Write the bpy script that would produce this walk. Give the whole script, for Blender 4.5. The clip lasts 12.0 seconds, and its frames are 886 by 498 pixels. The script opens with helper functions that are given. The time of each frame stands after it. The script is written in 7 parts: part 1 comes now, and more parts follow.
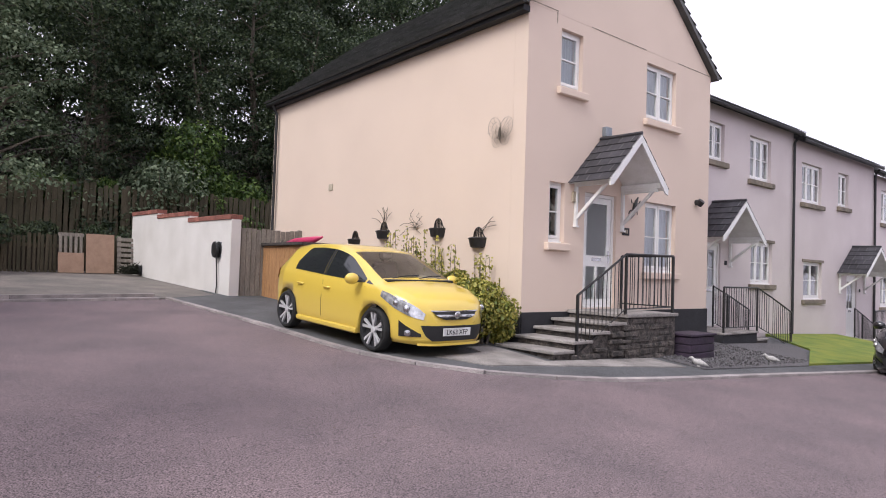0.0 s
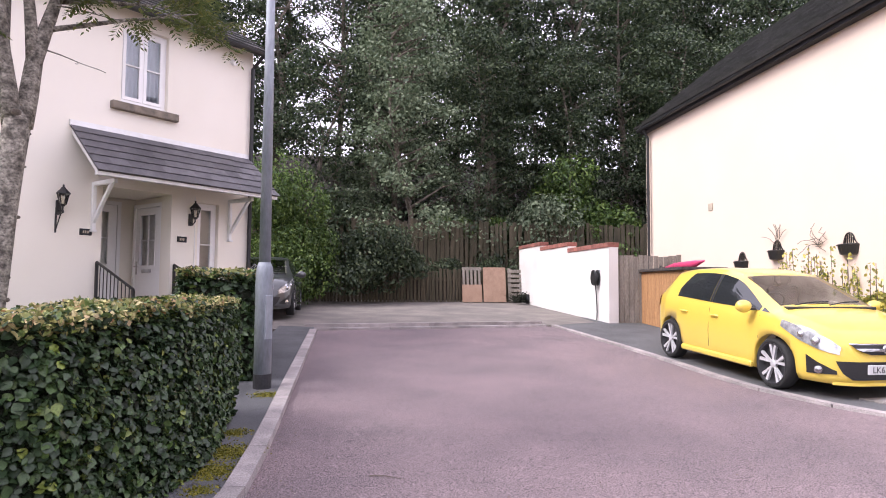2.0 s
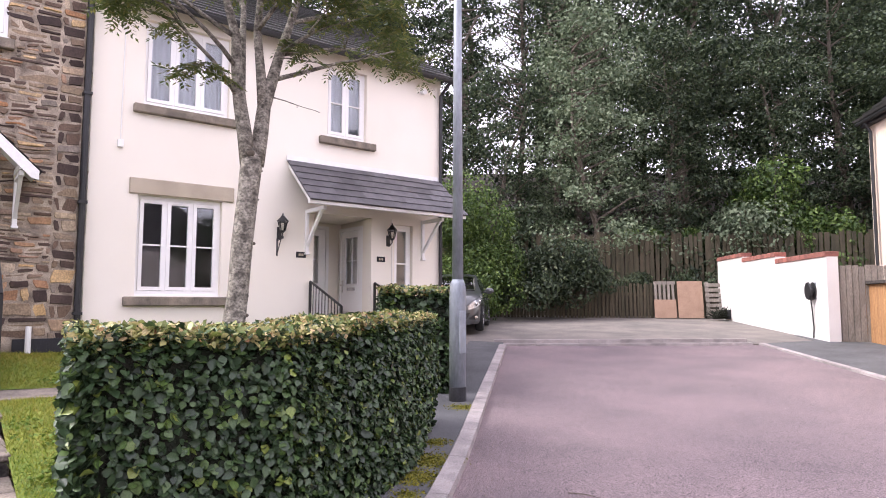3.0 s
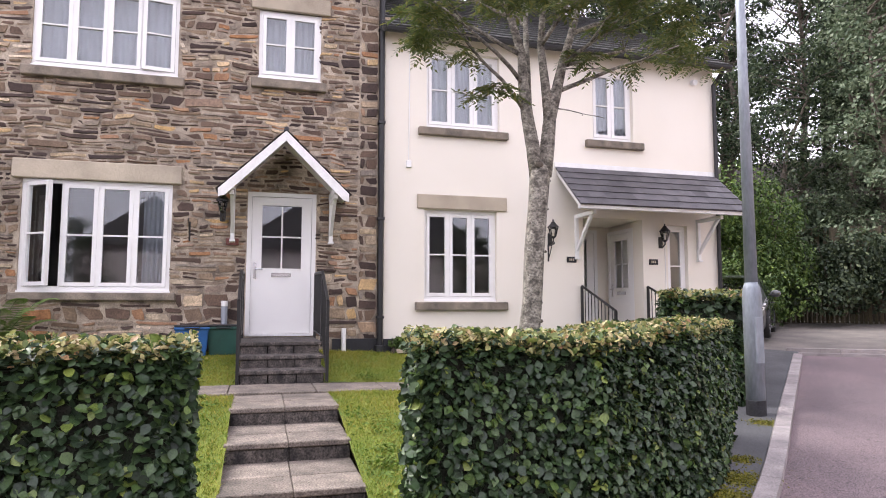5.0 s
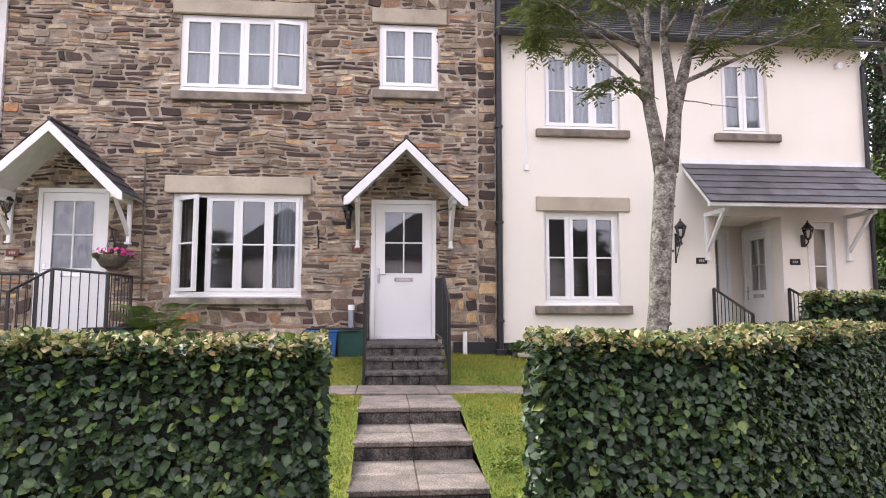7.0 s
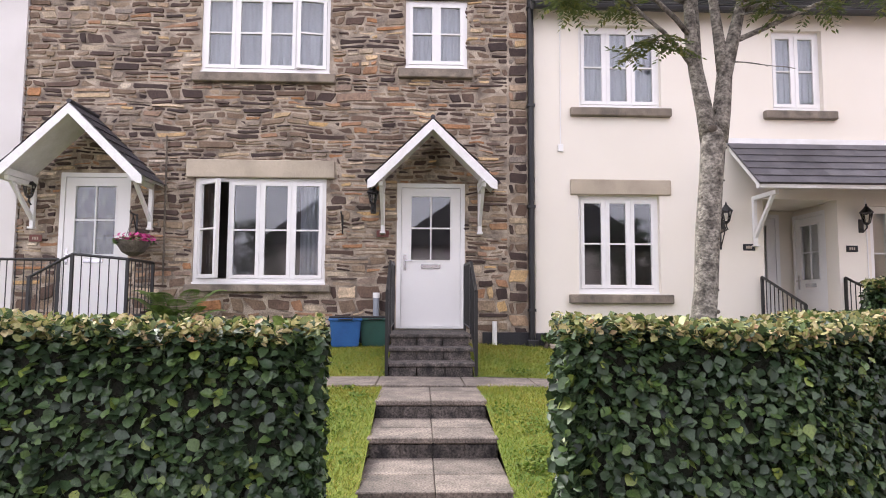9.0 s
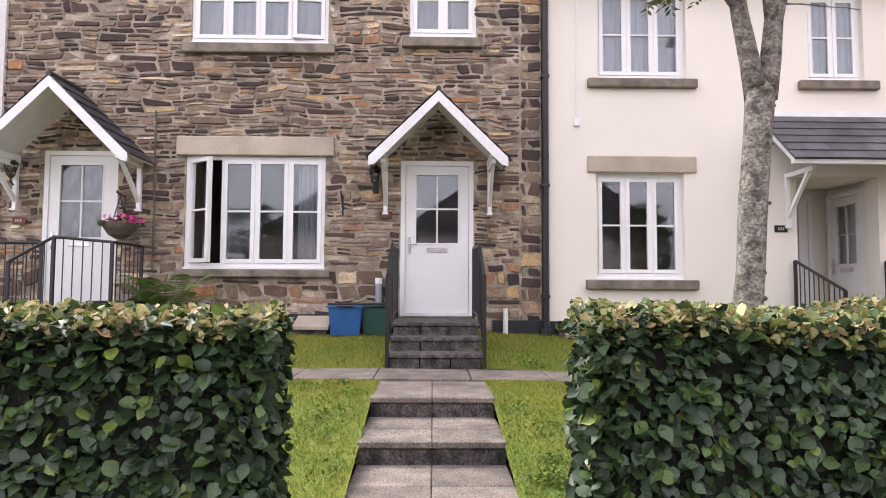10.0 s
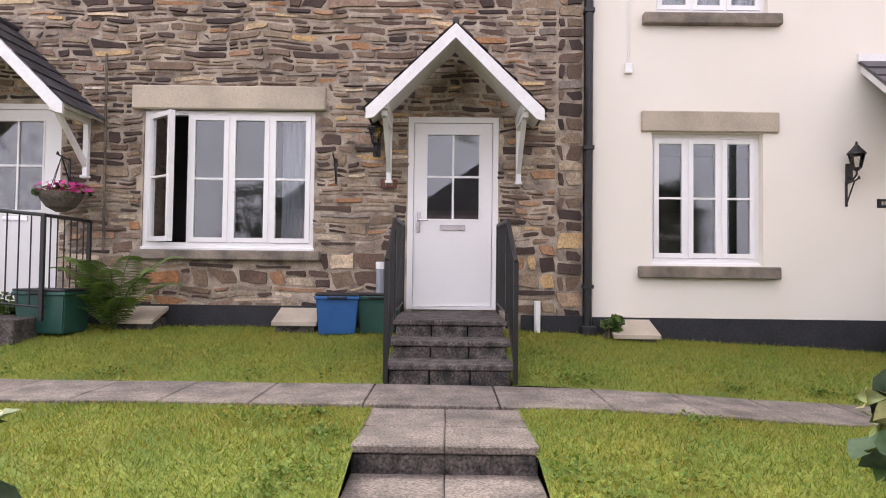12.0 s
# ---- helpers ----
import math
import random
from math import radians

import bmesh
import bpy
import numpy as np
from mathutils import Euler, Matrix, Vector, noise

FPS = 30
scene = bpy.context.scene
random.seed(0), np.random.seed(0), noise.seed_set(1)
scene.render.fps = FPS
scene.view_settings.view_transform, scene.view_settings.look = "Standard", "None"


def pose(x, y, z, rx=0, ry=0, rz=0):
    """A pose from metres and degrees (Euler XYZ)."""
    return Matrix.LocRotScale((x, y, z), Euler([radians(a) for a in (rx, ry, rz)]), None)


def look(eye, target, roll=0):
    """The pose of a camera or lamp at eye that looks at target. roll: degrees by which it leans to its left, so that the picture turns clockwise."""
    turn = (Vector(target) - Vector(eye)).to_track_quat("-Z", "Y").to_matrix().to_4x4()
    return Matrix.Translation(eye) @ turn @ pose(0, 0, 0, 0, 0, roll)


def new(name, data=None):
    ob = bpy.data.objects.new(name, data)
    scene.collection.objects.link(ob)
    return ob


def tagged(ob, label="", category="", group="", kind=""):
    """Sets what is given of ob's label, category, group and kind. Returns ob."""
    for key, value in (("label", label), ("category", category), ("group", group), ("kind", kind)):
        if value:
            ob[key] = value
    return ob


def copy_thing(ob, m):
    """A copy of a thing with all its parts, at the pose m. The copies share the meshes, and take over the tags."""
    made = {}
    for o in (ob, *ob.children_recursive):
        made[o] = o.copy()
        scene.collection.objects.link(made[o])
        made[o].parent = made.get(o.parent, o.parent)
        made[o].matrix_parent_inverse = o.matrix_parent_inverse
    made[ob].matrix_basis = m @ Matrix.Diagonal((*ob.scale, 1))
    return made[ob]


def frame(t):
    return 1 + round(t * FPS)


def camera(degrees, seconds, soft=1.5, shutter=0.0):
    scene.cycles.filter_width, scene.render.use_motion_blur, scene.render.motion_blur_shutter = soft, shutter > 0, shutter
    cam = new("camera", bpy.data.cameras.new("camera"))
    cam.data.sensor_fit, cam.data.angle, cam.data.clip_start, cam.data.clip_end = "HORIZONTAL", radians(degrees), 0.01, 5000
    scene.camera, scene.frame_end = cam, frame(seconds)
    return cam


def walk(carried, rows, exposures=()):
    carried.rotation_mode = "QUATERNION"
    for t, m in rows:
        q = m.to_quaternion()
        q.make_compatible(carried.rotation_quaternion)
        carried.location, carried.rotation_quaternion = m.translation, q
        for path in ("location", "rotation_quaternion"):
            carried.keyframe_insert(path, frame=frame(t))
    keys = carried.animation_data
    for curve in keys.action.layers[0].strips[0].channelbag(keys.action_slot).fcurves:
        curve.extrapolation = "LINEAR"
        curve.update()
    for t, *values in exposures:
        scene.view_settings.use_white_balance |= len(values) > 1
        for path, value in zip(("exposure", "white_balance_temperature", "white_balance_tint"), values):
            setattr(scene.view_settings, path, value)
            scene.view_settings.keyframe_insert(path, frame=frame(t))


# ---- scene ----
cam = camera(68.5, 12.0, soft=1.0)
PATH = [
    (0, (0.013, 1.217, 1.516), (-0.124, 3.211, 1.583), 1.9),
    (0.5, (-0.002, 1.24, 1.522), (-0.386, 3.202, 1.589), 1.5),
    (1, (-0.005, 1.279, 1.533), (-0.653, 3.17, 1.603), 1.2),
    (1.5, (-0.018, 1.268, 1.565), (-0.939, 3.041, 1.656), 0.8),
    (2, (-0.07, 1.253, 1.573), (-1.246, 2.866, 1.692), 0.4),
    (2.5, (-0.076, 1.218, 1.572), (-1.472, 2.643, 1.714), 0.3),
    (3, (-0.073, 1.167, 1.571), (-1.648, 2.389, 1.736), 0.1),
    (3.5, (-0.091, 1.129, 1.581), (-1.809, 2.14, 1.749), 0.1),
    (3.7, (-0.072, 1.107, 1.589), (-1.836, 2.035, 1.757), 0.2),
    (5.3, (-0.177, 0.852, 1.595), (-2.112, 1.324, 1.772), -0.0),
    (5.5, (-0.18, 0.841, 1.592), (-2.126, 1.267, 1.772), 0.0),
    (6, (-0.182, 0.841, 1.579), (-2.148, 1.159, 1.764), 0.0),
    (6.5, (-0.169, 0.841, 1.579), (-2.146, 1.079, 1.766), 0.0),
    (7, (-0.17, 0.884, 1.568), (-2.153, 1.067, 1.758), 0.0),
    (9, (-0.598, 1.028, 1.528), (-2.59, 1.101, 1.691), 0.3),
    (9.5, (-0.886, 1.084, 1.505), (-2.88, 1.142, 1.649), 0.3),
    (10, (-1.219, 1.136, 1.519), (-3.215, 1.168, 1.641), 0.3),
    (10.5, (-1.603, 1.137, 1.527), (-3.6, 1.146, 1.627), 0.5),
    (11, (-2.018, 1.15, 1.539), (-4.016, 1.149, 1.619), 0.6),
    (11.5, (-2.463, 1.164, 1.567), (-4.462, 1.155, 1.641), 0.6),
    (12, (-2.918, 1.14, 1.588), (-4.917, 1.127, 1.65), 0.7),
]
EXPOSURE = [(0, 0.37, 6400, 9), (0.8, 0.66, 6380, 10), (1.5, 0.95, 6350, 16), (2.2, 1.28, 6380, 16), (3.0, 1.44, 6450, 15), (3.7, 1.38, 6500, 14), (5.3, 1.32, 6500, 10), (6.5, 1.32, 6500, 10), (9.5, 1.27, 6550, 9), (12, 1.24, 6650, 9)]
walk(cam, [(t, look(eye, target, roll)) for t, eye, target, roll in PATH], EXPOSURE)

# ---- world and light: an overcast afternoon ----
world = bpy.data.worlds.new("world")
scene.world = world
world.use_nodes = True
wn, wl = world.node_tree.nodes, world.node_tree.links
wn.clear()
sky = wn.new("ShaderNodeTexSky")
sky.sky_type = "NISHITA"
sky.sun_disc = False
sky.sun_elevation = radians(52)
sky.sun_rotation = radians(216)
sky.air_density, sky.dust_density = 1.0, 4.0
grey = wn.new("ShaderNodeHueSaturation")
grey.inputs["Saturation"].default_value = 0.12
cloud = wn.new("ShaderNodeMix")
cloud.data_type = "RGBA"
cloud.inputs[0].default_value = 0.6
cloud.inputs[7].default_value = (10.9, 10.25, 12.4, 1)
back = wn.new("ShaderNodeBackground")
back.inputs["Strength"].default_value = 0.12
wout = wn.new("ShaderNodeOutputWorld")
wl.new(sky.outputs[0], grey.inputs["Color"])
wl.new(grey.outputs[0], cloud.inputs[6])
wl.new(cloud.outputs[2], back.inputs["Color"])
wl.new(back.outputs[0], wout.inputs["Surface"])
sun = new("sun", bpy.data.lights.new("sun", "SUN"))
sun.data.energy, sun.data.angle, sun.data.color = 1.55, radians(25), (1.0, 0.96, 0.92)
sun.matrix_world = look((-20, -22, 34), (-1, 4, 0))


# ---- materials ----
def mat(name, col, col2=None, rough=0.8, scale=3.0, fine=90.0, bump=0.25, depth=0.004, metal=0.0, spec=0.5, grain=0.35, stretch=(1, 1, 1), random_by="", spread=0.0, translucent=0.0, coat=0.0):
    m = bpy.data.materials.new(name)
    m.use_nodes = True
    n, l = m.node_tree.nodes, m.node_tree.links
    b = n["Principled BSDF"]
    col2 = col2 or tuple(c * 0.75 for c in col)
    tc = n.new("ShaderNodeTexCoord")
    mp = n.new("ShaderNodeMapping")
    mp.inputs["Scale"].default_value = stretch
    l.new(tc.outputs["Object"], mp.inputs[0])
    big, small = n.new("ShaderNodeTexNoise"), n.new("ShaderNodeTexNoise")
    big.inputs["Scale"].default_value, big.inputs["Detail"].default_value = scale, 5
    small.inputs["Scale"].default_value, small.inputs["Detail"].default_value = fine, 3
    l.new(mp.outputs[0], big.inputs[0])
    l.new(mp.outputs[0], small.inputs[0])
    ramp = n.new("ShaderNodeMapRange")
    ramp.inputs[1].default_value, ramp.inputs[2].default_value = 0.35, 0.68
    l.new(big.outputs["Fac"], ramp.inputs[0])
    mix = n.new("ShaderNodeMix")
    mix.data_type = "RGBA"
    mix.inputs[6].default_value, mix.inputs[7].default_value = (*col, 1), (*col2, 1)
    l.new(ramp.outputs[0], mix.inputs[0])
    val = n.new("ShaderNodeMapRange")
    val.inputs[1].default_value, val.inputs[2].default_value = 0.3, 0.7
    val.inputs[3].default_value, val.inputs[4].default_value = 1 - grain, 1 + grain
    l.new(small.outputs["Fac"], val.inputs[0])
    hsv = n.new("ShaderNodeHueSaturation")
    l.new(mix.outputs[2], hsv.inputs["Color"])
    source = val.outputs[0]
    if random_by:
        info = n.new("ShaderNodeObjectInfo" if random_by == "object" else "ShaderNodeNewGeometry")
        rnd = n.new("ShaderNodeMapRange")
        rnd.inputs[3].default_value, rnd.inputs[4].default_value = 1 - spread, 1 + spread
        l.new(info.outputs["Random" if random_by == "object" else "Random Per Island"], rnd.inputs[0])
        mul = n.new("ShaderNodeMath")
        mul.operation = "MULTIPLY"
        l.new(rnd.outputs[0], mul.inputs[0])
        l.new(source, mul.inputs[1])
        source = mul.outputs[0]
    l.new(source, hsv.inputs["Value"])
    l.new(hsv.outputs[0], b.inputs["Base Color"])
    b.inputs["Roughness"].default_value, b.inputs["Metallic"].default_value = rough, metal
    b.inputs["Specular IOR Level"].default_value = spec
    b.inputs["Coat Weight"].default_value = coat
    b.inputs["Coat Roughness"].default_value = 0.05
    if bump:
        bm_ = n.new("ShaderNodeBump")
        bm_.inputs["Strength"].default_value, bm_.inputs["Distance"].default_value = bump, depth
        l.new(small.outputs["Fac"], bm_.inputs["Height"])
        l.new(bm_.outputs[0], b.inputs["Normal"])
    if translucent:
        tr = n.new("ShaderNodeBsdfTranslucent")
        l.new(hsv.outputs[0], tr.inputs["Color"])
        ms = n.new("ShaderNodeMixShader")
        ms.inputs[0].default_value = translucent
        l.new(b.outputs[0], ms.inputs[1])
        l.new(tr.outputs[0], ms.inputs[2])
        l.new(ms.outputs[0], n["Material Output"].inputs["Surface"])
    return m


def ramped(name, stops, random_by, rough=0.85, scale=14.0, fine=120.0, bump=0.5, depth=0.004, grain=0.35, translucent=0.0, spec=0.4, hue=0.5, value=0.68):
    """A material whose colour is drawn piece by piece from a ramp."""
    m = mat(name, (0.3, 0.3, 0.3), rough=rough, scale=scale, fine=fine, bump=bump, depth=depth, grain=grain, translucent=translucent, spec=spec)
    n, l = m.node_tree.nodes, m.node_tree.links
    mix = [x for x in n if x.bl_idname == "ShaderNodeMix"][0]
    info = n.new("ShaderNodeObjectInfo" if random_by == "object" else "ShaderNodeNewGeometry")
    r = n.new("ShaderNodeValToRGB")
    while len(r.color_ramp.elements) < len(stops):
        r.color_ramp.elements.new(0.5)
    for e, (at, c) in zip(r.color_ramp.elements, stops):
        e.position, e.color = at, (*c, 1)
    l.new(info.outputs["Random" if random_by == "object" else "Random Per Island"], r.inputs[0])
    dark = n.new("ShaderNodeHueSaturation")
    dark.inputs["Hue"].default_value, dark.inputs["Value"].default_value = hue, value
    l.new(r.outputs[0], dark.inputs["Color"])
    l.new(r.outputs[0], mix.inputs[6])
    l.new(dark.outputs[0], mix.inputs[7])
    return m


def glass(name, tint=(0.9, 0.95, 0.95)):
    m = bpy.data.materials.new(name)
    m.use_nodes = True
    b = m.node_tree.nodes["Principled BSDF"]
    b.inputs["Base Color"].default_value = (*tint, 1)
    b.inputs["Transmission Weight"].default_value, b.inputs["Roughness"].default_value, b.inputs["IOR"].default_value = 1.0, 0.0, 1.7
    return m


asphalt = mat("red_asphalt", (0.196, 0.148, 0.153), (0.138, 0.108, 0.114), 0.8, 0.9, 95, 0.9, 0.012, grain=0.95)
tarmac = mat("grey_tarmac", (0.10, 0.10, 0.105), (0.065, 0.067, 0.07), 0.9, 1.5, 150, 0.6, 0.006, grain=0.5)
kerbstone = mat("kerb_concrete", (0.36, 0.32, 0.31), (0.23, 0.21, 0.205), 0.85, 4, 90, 0.4, random_by="object", spread=0.15)
paving = mat("paving_slab", (0.25, 0.208, 0.172), (0.12, 0.102, 0.085), 0.85, 5, 70, 0.6, 0.006, grain=0.5, random_by="object", spread=0.2)
paver = mat("block_paver", (0.20, 0.175, 0.155), (0.12, 0.11, 0.10), 0.9, 1.5, 80, 0.4, random_by="island", spread=0.2)
dark_stone = mat("dark_step_stone", (0.115, 0.098, 0.086), (0.022, 0.020, 0.019), 0.85, 11, 60, 0.8, 0.008, grain=0.7, random_by="object", spread=0.25)
pale_slab = mat("pale_slab", (0.32, 0.295, 0.275), (0.17, 0.155, 0.145), 0.8, 2.5, 70, 0.3)
gravel_mat = mat("slate_chippings", (0.17, 0.16, 0.165), (0.09, 0.085, 0.09), 0.85, 25, 120, 0.8, 0.015, random_by="island", spread=0.5)
soil = mat("soil", (0.05, 0.038, 0.028), None, 0.95, 5, 60, 0.8, 0.02)
turf = mat("turf", (0.215, 0.235, 0.035), (0.10, 0.165, 0.025), 0.95, 1.6, 60, 0.6, 0.02)
grass_mat = ramped("grass_blade", [(0, (0.10, 0.17, 0.02)), (0.5, (0.19, 0.26, 0.03)), (0.85, (0.30, 0.31, 0.047)), (1, (0.42, 0.35, 0.1))], "island", 0.7, scale=1.1, bump=0, translucent=0.25, hue=0.455, value=1.08)
cream = mat("cream_render", (0.80, 0.75, 0.655), (0.76, 0.71, 0.61), 0.9, 0.8, 160, 0.25, 0.003, grain=0.06)
white_render = mat("white_render", (0.70, 0.67, 0.645), (0.62, 0.59, 0.56), 0.9, 1.2, 150, 0.25, 0.003, grain=0.08)
peach = mat("peach_render", (0.72, 0.585, 0.485), (0.685, 0.555, 0.46), 0.9, 0.7, 160, 0.25, 0.003, grain=0.06)
pink = mat("pale_pink_render", (0.64, 0.57, 0.56), (0.59, 0.52, 0.51), 0.9, 0.8, 160, 0.25, 0.003, grain=0.06)
plinth_mat = mat("dark_plinth", (0.026, 0.026, 0.03), (0.016, 0.016, 0.018), 0.8, 3, 60, 0.5, grain=0.4)
upvc = mat("white_upvc", (0.82, 0.81, 0.785), (0.79, 0.78, 0.755), 0.3, 2, 60, 0.0, grain=0.02)
painted = mat("white_painted_timber", (0.80, 0.795, 0.78), (0.72, 0.71, 0.68), 0.45, 6, 40, 0.1, grain=0.05)
sill_stone = mat("sill_stone", (0.27, 0.225, 0.175), (0.12, 0.103, 0.083), 0.9, 5, 80, 0.4, grain=0.25)
lintel_stone = mat("lintel_stone", (0.50, 0.43, 0.33), (0.33, 0.28, 0.215), 0.9, 1.6, 80, 0.3, grain=0.15)
slate = mat("roof_slate", (0.105, 0.098, 0.104), (0.068, 0.065, 0.07), 0.55, 4, 70, 0.3, random_by="island", spread=0.3)
dark_slate = mat("dark_canopy_slate", (0.050, 0.048, 0.056), (0.030, 0.029, 0.034), 0.6, 4, 70, 0.3, random_by="island", spread=0.3)
roof_tile = mat("dark_roof_tile", (0.085, 0.083, 0.084), (0.05, 0.053, 0.046), 0.6, 3, 60, 0.4, random_by="island", spread=0.25)
mortar = mat("mortar", (0.47, 0.395, 0.305), (0.15, 0.12, 0.094), 0.95, 5, 90, 0.7, 0.008)
STONES = [(0, (0.040, 0.025, 0.021)), (0.2, (0.085, 0.054, 0.042)), (0.4, (0.155, 0.100, 0.068)), (0.55, (0.220, 0.155, 0.102)), (0.68, (0.320, 0.238, 0.155)), (0.78, (0.265, 0.225, 0.185)), (0.86, (0.400, 0.190, 0.080)), (0.92, (0.500, 0.415, 0.300)), (0.96, (0.580, 0.375, 0.160)), (1, (0.760, 0.660, 0.520))]
stone_piece = ramped("rubble_stone", STONES, "object", 0.75, 7, 45, 0.7, 0.01, 0.32)
stone_joined = ramped("rubble_stone_far", STONES, "island", 0.75, 7, 45, 0.7, 0.01, 0.32)
iron = mat("black_iron", (0.012, 0.012, 0.013), (0.018, 0.016, 0.015), 0.45, 6, 60, 0.1, grain=0.2)
black_plastic = mat("black_plastic", (0.018, 0.018, 0.019), None, 0.5, 6, 60, 0.0)
pane_glass = glass("window_glass", (0.86, 0.9, 0.92))
net = mat("net_curtain", (0.62, 0.64, 0.68), (0.52, 0.54, 0.58), 0.9, 3, 50, 0.0, grain=0.06, translucent=0.35)
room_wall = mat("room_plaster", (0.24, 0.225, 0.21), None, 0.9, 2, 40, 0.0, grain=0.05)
red_brick = mat("red_coping", (0.30, 0.115, 0.085), (0.19, 0.075, 0.06), 0.85, 4, 70, 0.4, random_by="object", spread=0.2)
fence_wood = mat("weathered_fence", (0.085, 0.068, 0.042), (0.042, 0.040, 0.022), 0.9, 3, 40, 0.4, stretch=(3, 3, 0.35), random_by="island", spread=0.35)
pale_wood = mat("grey_timber", (0.25, 0.22, 0.185), (0.17, 0.15, 0.125), 0.9, 4, 40, 0.4, stretch=(3, 3, 0.4), random_by="island", spread=0.25)
shed_wood = mat("orange_stained_timber", (0.42, 0.225, 0.10), (0.31, 0.16, 0.07), 0.7, 4, 40, 0.3, stretch=(4, 4, 0.4), random_by="island", spread=0.15)
board_wood = mat("chipboard", (0.36, 0.235, 0.165), (0.30, 0.195, 0.135), 0.85, 5, 120, 0.2)
galvanised = mat("galvanised_steel", (0.30, 0.325, 0.36), (0.20, 0.225, 0.255), 0.55, 6, 40, 0.15, metal=0.35, stretch=(1, 1, 0.3), grain=0.12)
bark = mat("bark", (0.15, 0.125, 0.095), (0.075, 0.062, 0.05), 0.95, 7, 50, 0.8, 0.02, stretch=(1, 1, 0.5))
rowan_bark = mat("grey_rowan_bark", (0.29, 0.265, 0.22), (0.075, 0.066, 0.053), 0.9, 13, 45, 0.9, 0.015, stretch=(1, 1, 1.3), grain=0.6)
hedge_leaf = ramped("beech_leaf", [(0, (0.020, 0.038, 0.017)), (0.45, (0.040, 0.074, 0.030)), (0.8, (0.066, 0.115, 0.040)), (0.94, (0.095, 0.160, 0.036)), (1, (0.22, 0.27, 0.05))], "island", 0.42, bump=0, grain=0.25, translucent=0.12, spec=0.45)
hedge_top_leaf = ramped("beech_leaf_young", [(0, (0.10, 0.16, 0.045)), (0.3, (0.25, 0.28, 0.09)), (0.65, (0.47, 0.43, 0.18)), (0.9, (0.60, 0.50, 0.28)), (1, (0.38, 0.19, 0.08))], "island", 0.5, bump=0, grain=0.2, translucent=0.25)
# near-black stands for shade deep between the hedge leaves; also colours the dead growth
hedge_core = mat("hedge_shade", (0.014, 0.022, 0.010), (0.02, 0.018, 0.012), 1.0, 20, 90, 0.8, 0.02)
wood_leaf = ramped("woodland_leaf", [(0, (0.024, 0.040, 0.022)), (0.5, (0.050, 0.077, 0.038)), (0.85, (0.092, 0.125, 0.06)), (1, (0.15, 0.185, 0.09))], "island", 0.55, bump=0, grain=0.1, translucent=0.3)
birch_leaf = ramped("grey_green_leaf", [(0, (0.085, 0.125, 0.07)), (0.5, (0.155, 0.205, 0.12)), (1, (0.26, 0.31, 0.19))], "island", 0.55, bump=0, grain=0.1, translucent=0.3)
bright_leaf = ramped("bright_leaf", [(0, (0.045, 0.09, 0.024)), (0.5, (0.095, 0.165, 0.038)), (1, (0.19, 0.27, 0.06))], "island", 0.5, bump=0, grain=0.1, translucent=0.3)
rowan_leaf = ramped("rowan_leaf", [(0, (0.085, 0.125, 0.042)), (0.6, (0.15, 0.195, 0.06)), (1, (0.27, 0.26, 0.08))], "island", 0.5, bump=0, grain=0.1, translucent=0.3)
bush_leaf = ramped("variegated_leaf", [(0, (0.13, 0.17, 0.035)), (0.4, (0.30, 0.31, 0.06)), (0.8, (0.52, 0.46, 0.10)), (1, (0.62, 0.54, 0.15))], "island", 0.5, bump=0, grain=0.1, translucent=0.2)


# ---- building helpers ----
def part(name, bm, material, parent=None, label="", smooth=False, shadow=True):
    """Link a bmesh as one mesh object under a thing or a part."""
    me = bpy.data.meshes.new(name)
    bm.to_mesh(me)
    bm.free()
    for one in material if isinstance(material, (list, tuple)) else (material,):
        me.materials.append(one)
    if smooth:
        me.polygons.foreach_set("use_smooth", [True] * len(me.polygons))
    ob = new(name, me)
    ob.parent = parent
    if not shadow:
        ob.visible_shadow = False
    return tagged(ob, label)


def mesh_of(name, verts, faces, material, parent=None, label="", smooth=False):
    me = bpy.data.meshes.new(name)
    me.from_pydata(verts, [], faces)
    me.materials.append(material)
    if smooth:
        me.polygons.foreach_set("use_smooth", [True] * len(me.polygons))
    ob = new(name, me)
    ob.parent = parent
    return tagged(ob, label)


def thing(name, m, label, category, group="", kind=""):
    ob = new(name)
    ob.matrix_basis = m
    return tagged(ob, label, category, group, kind)


def box(bm, x0, x1, y0, y1, z0, z1, m=None, bevel=0.0):
    x0, x1, y0, y1, z0, z1 = min(x0, x1), max(x0, x1), min(y0, y1), max(y0, y1), min(z0, z1), max(z0, z1)
    v = [bm.verts.new((x, y, z)) for x in (x0, x1) for y in (y0, y1) for z in (z0, z1)]
    f = [bm.faces.new([v[i] for i in q]) for q in ((0, 1, 3, 2), (4, 6, 7, 5), (0, 4, 5, 1), (2, 3, 7, 6), (0, 2, 6, 4), (1, 5, 7, 3))]
    if bevel:
        edges = list({e for q in f for e in q.edges})
        out = bmesh.ops.bevel(bm, geom=edges, offset=bevel, segments=1, affect="EDGES", clamp_overlap=True)
        v = list({w for q in out["faces"] for w in q.verts} | {w for w in v if w.is_valid})
    if m is not None:
        bmesh.ops.transform(bm, matrix=m, verts=[w for w in v if w.is_valid])
    return bm


def boxes(*rows, bevel=0.0):
    bm = bmesh.new()
    for r in rows:
        box(bm, *r, bevel=bevel)
    return bm


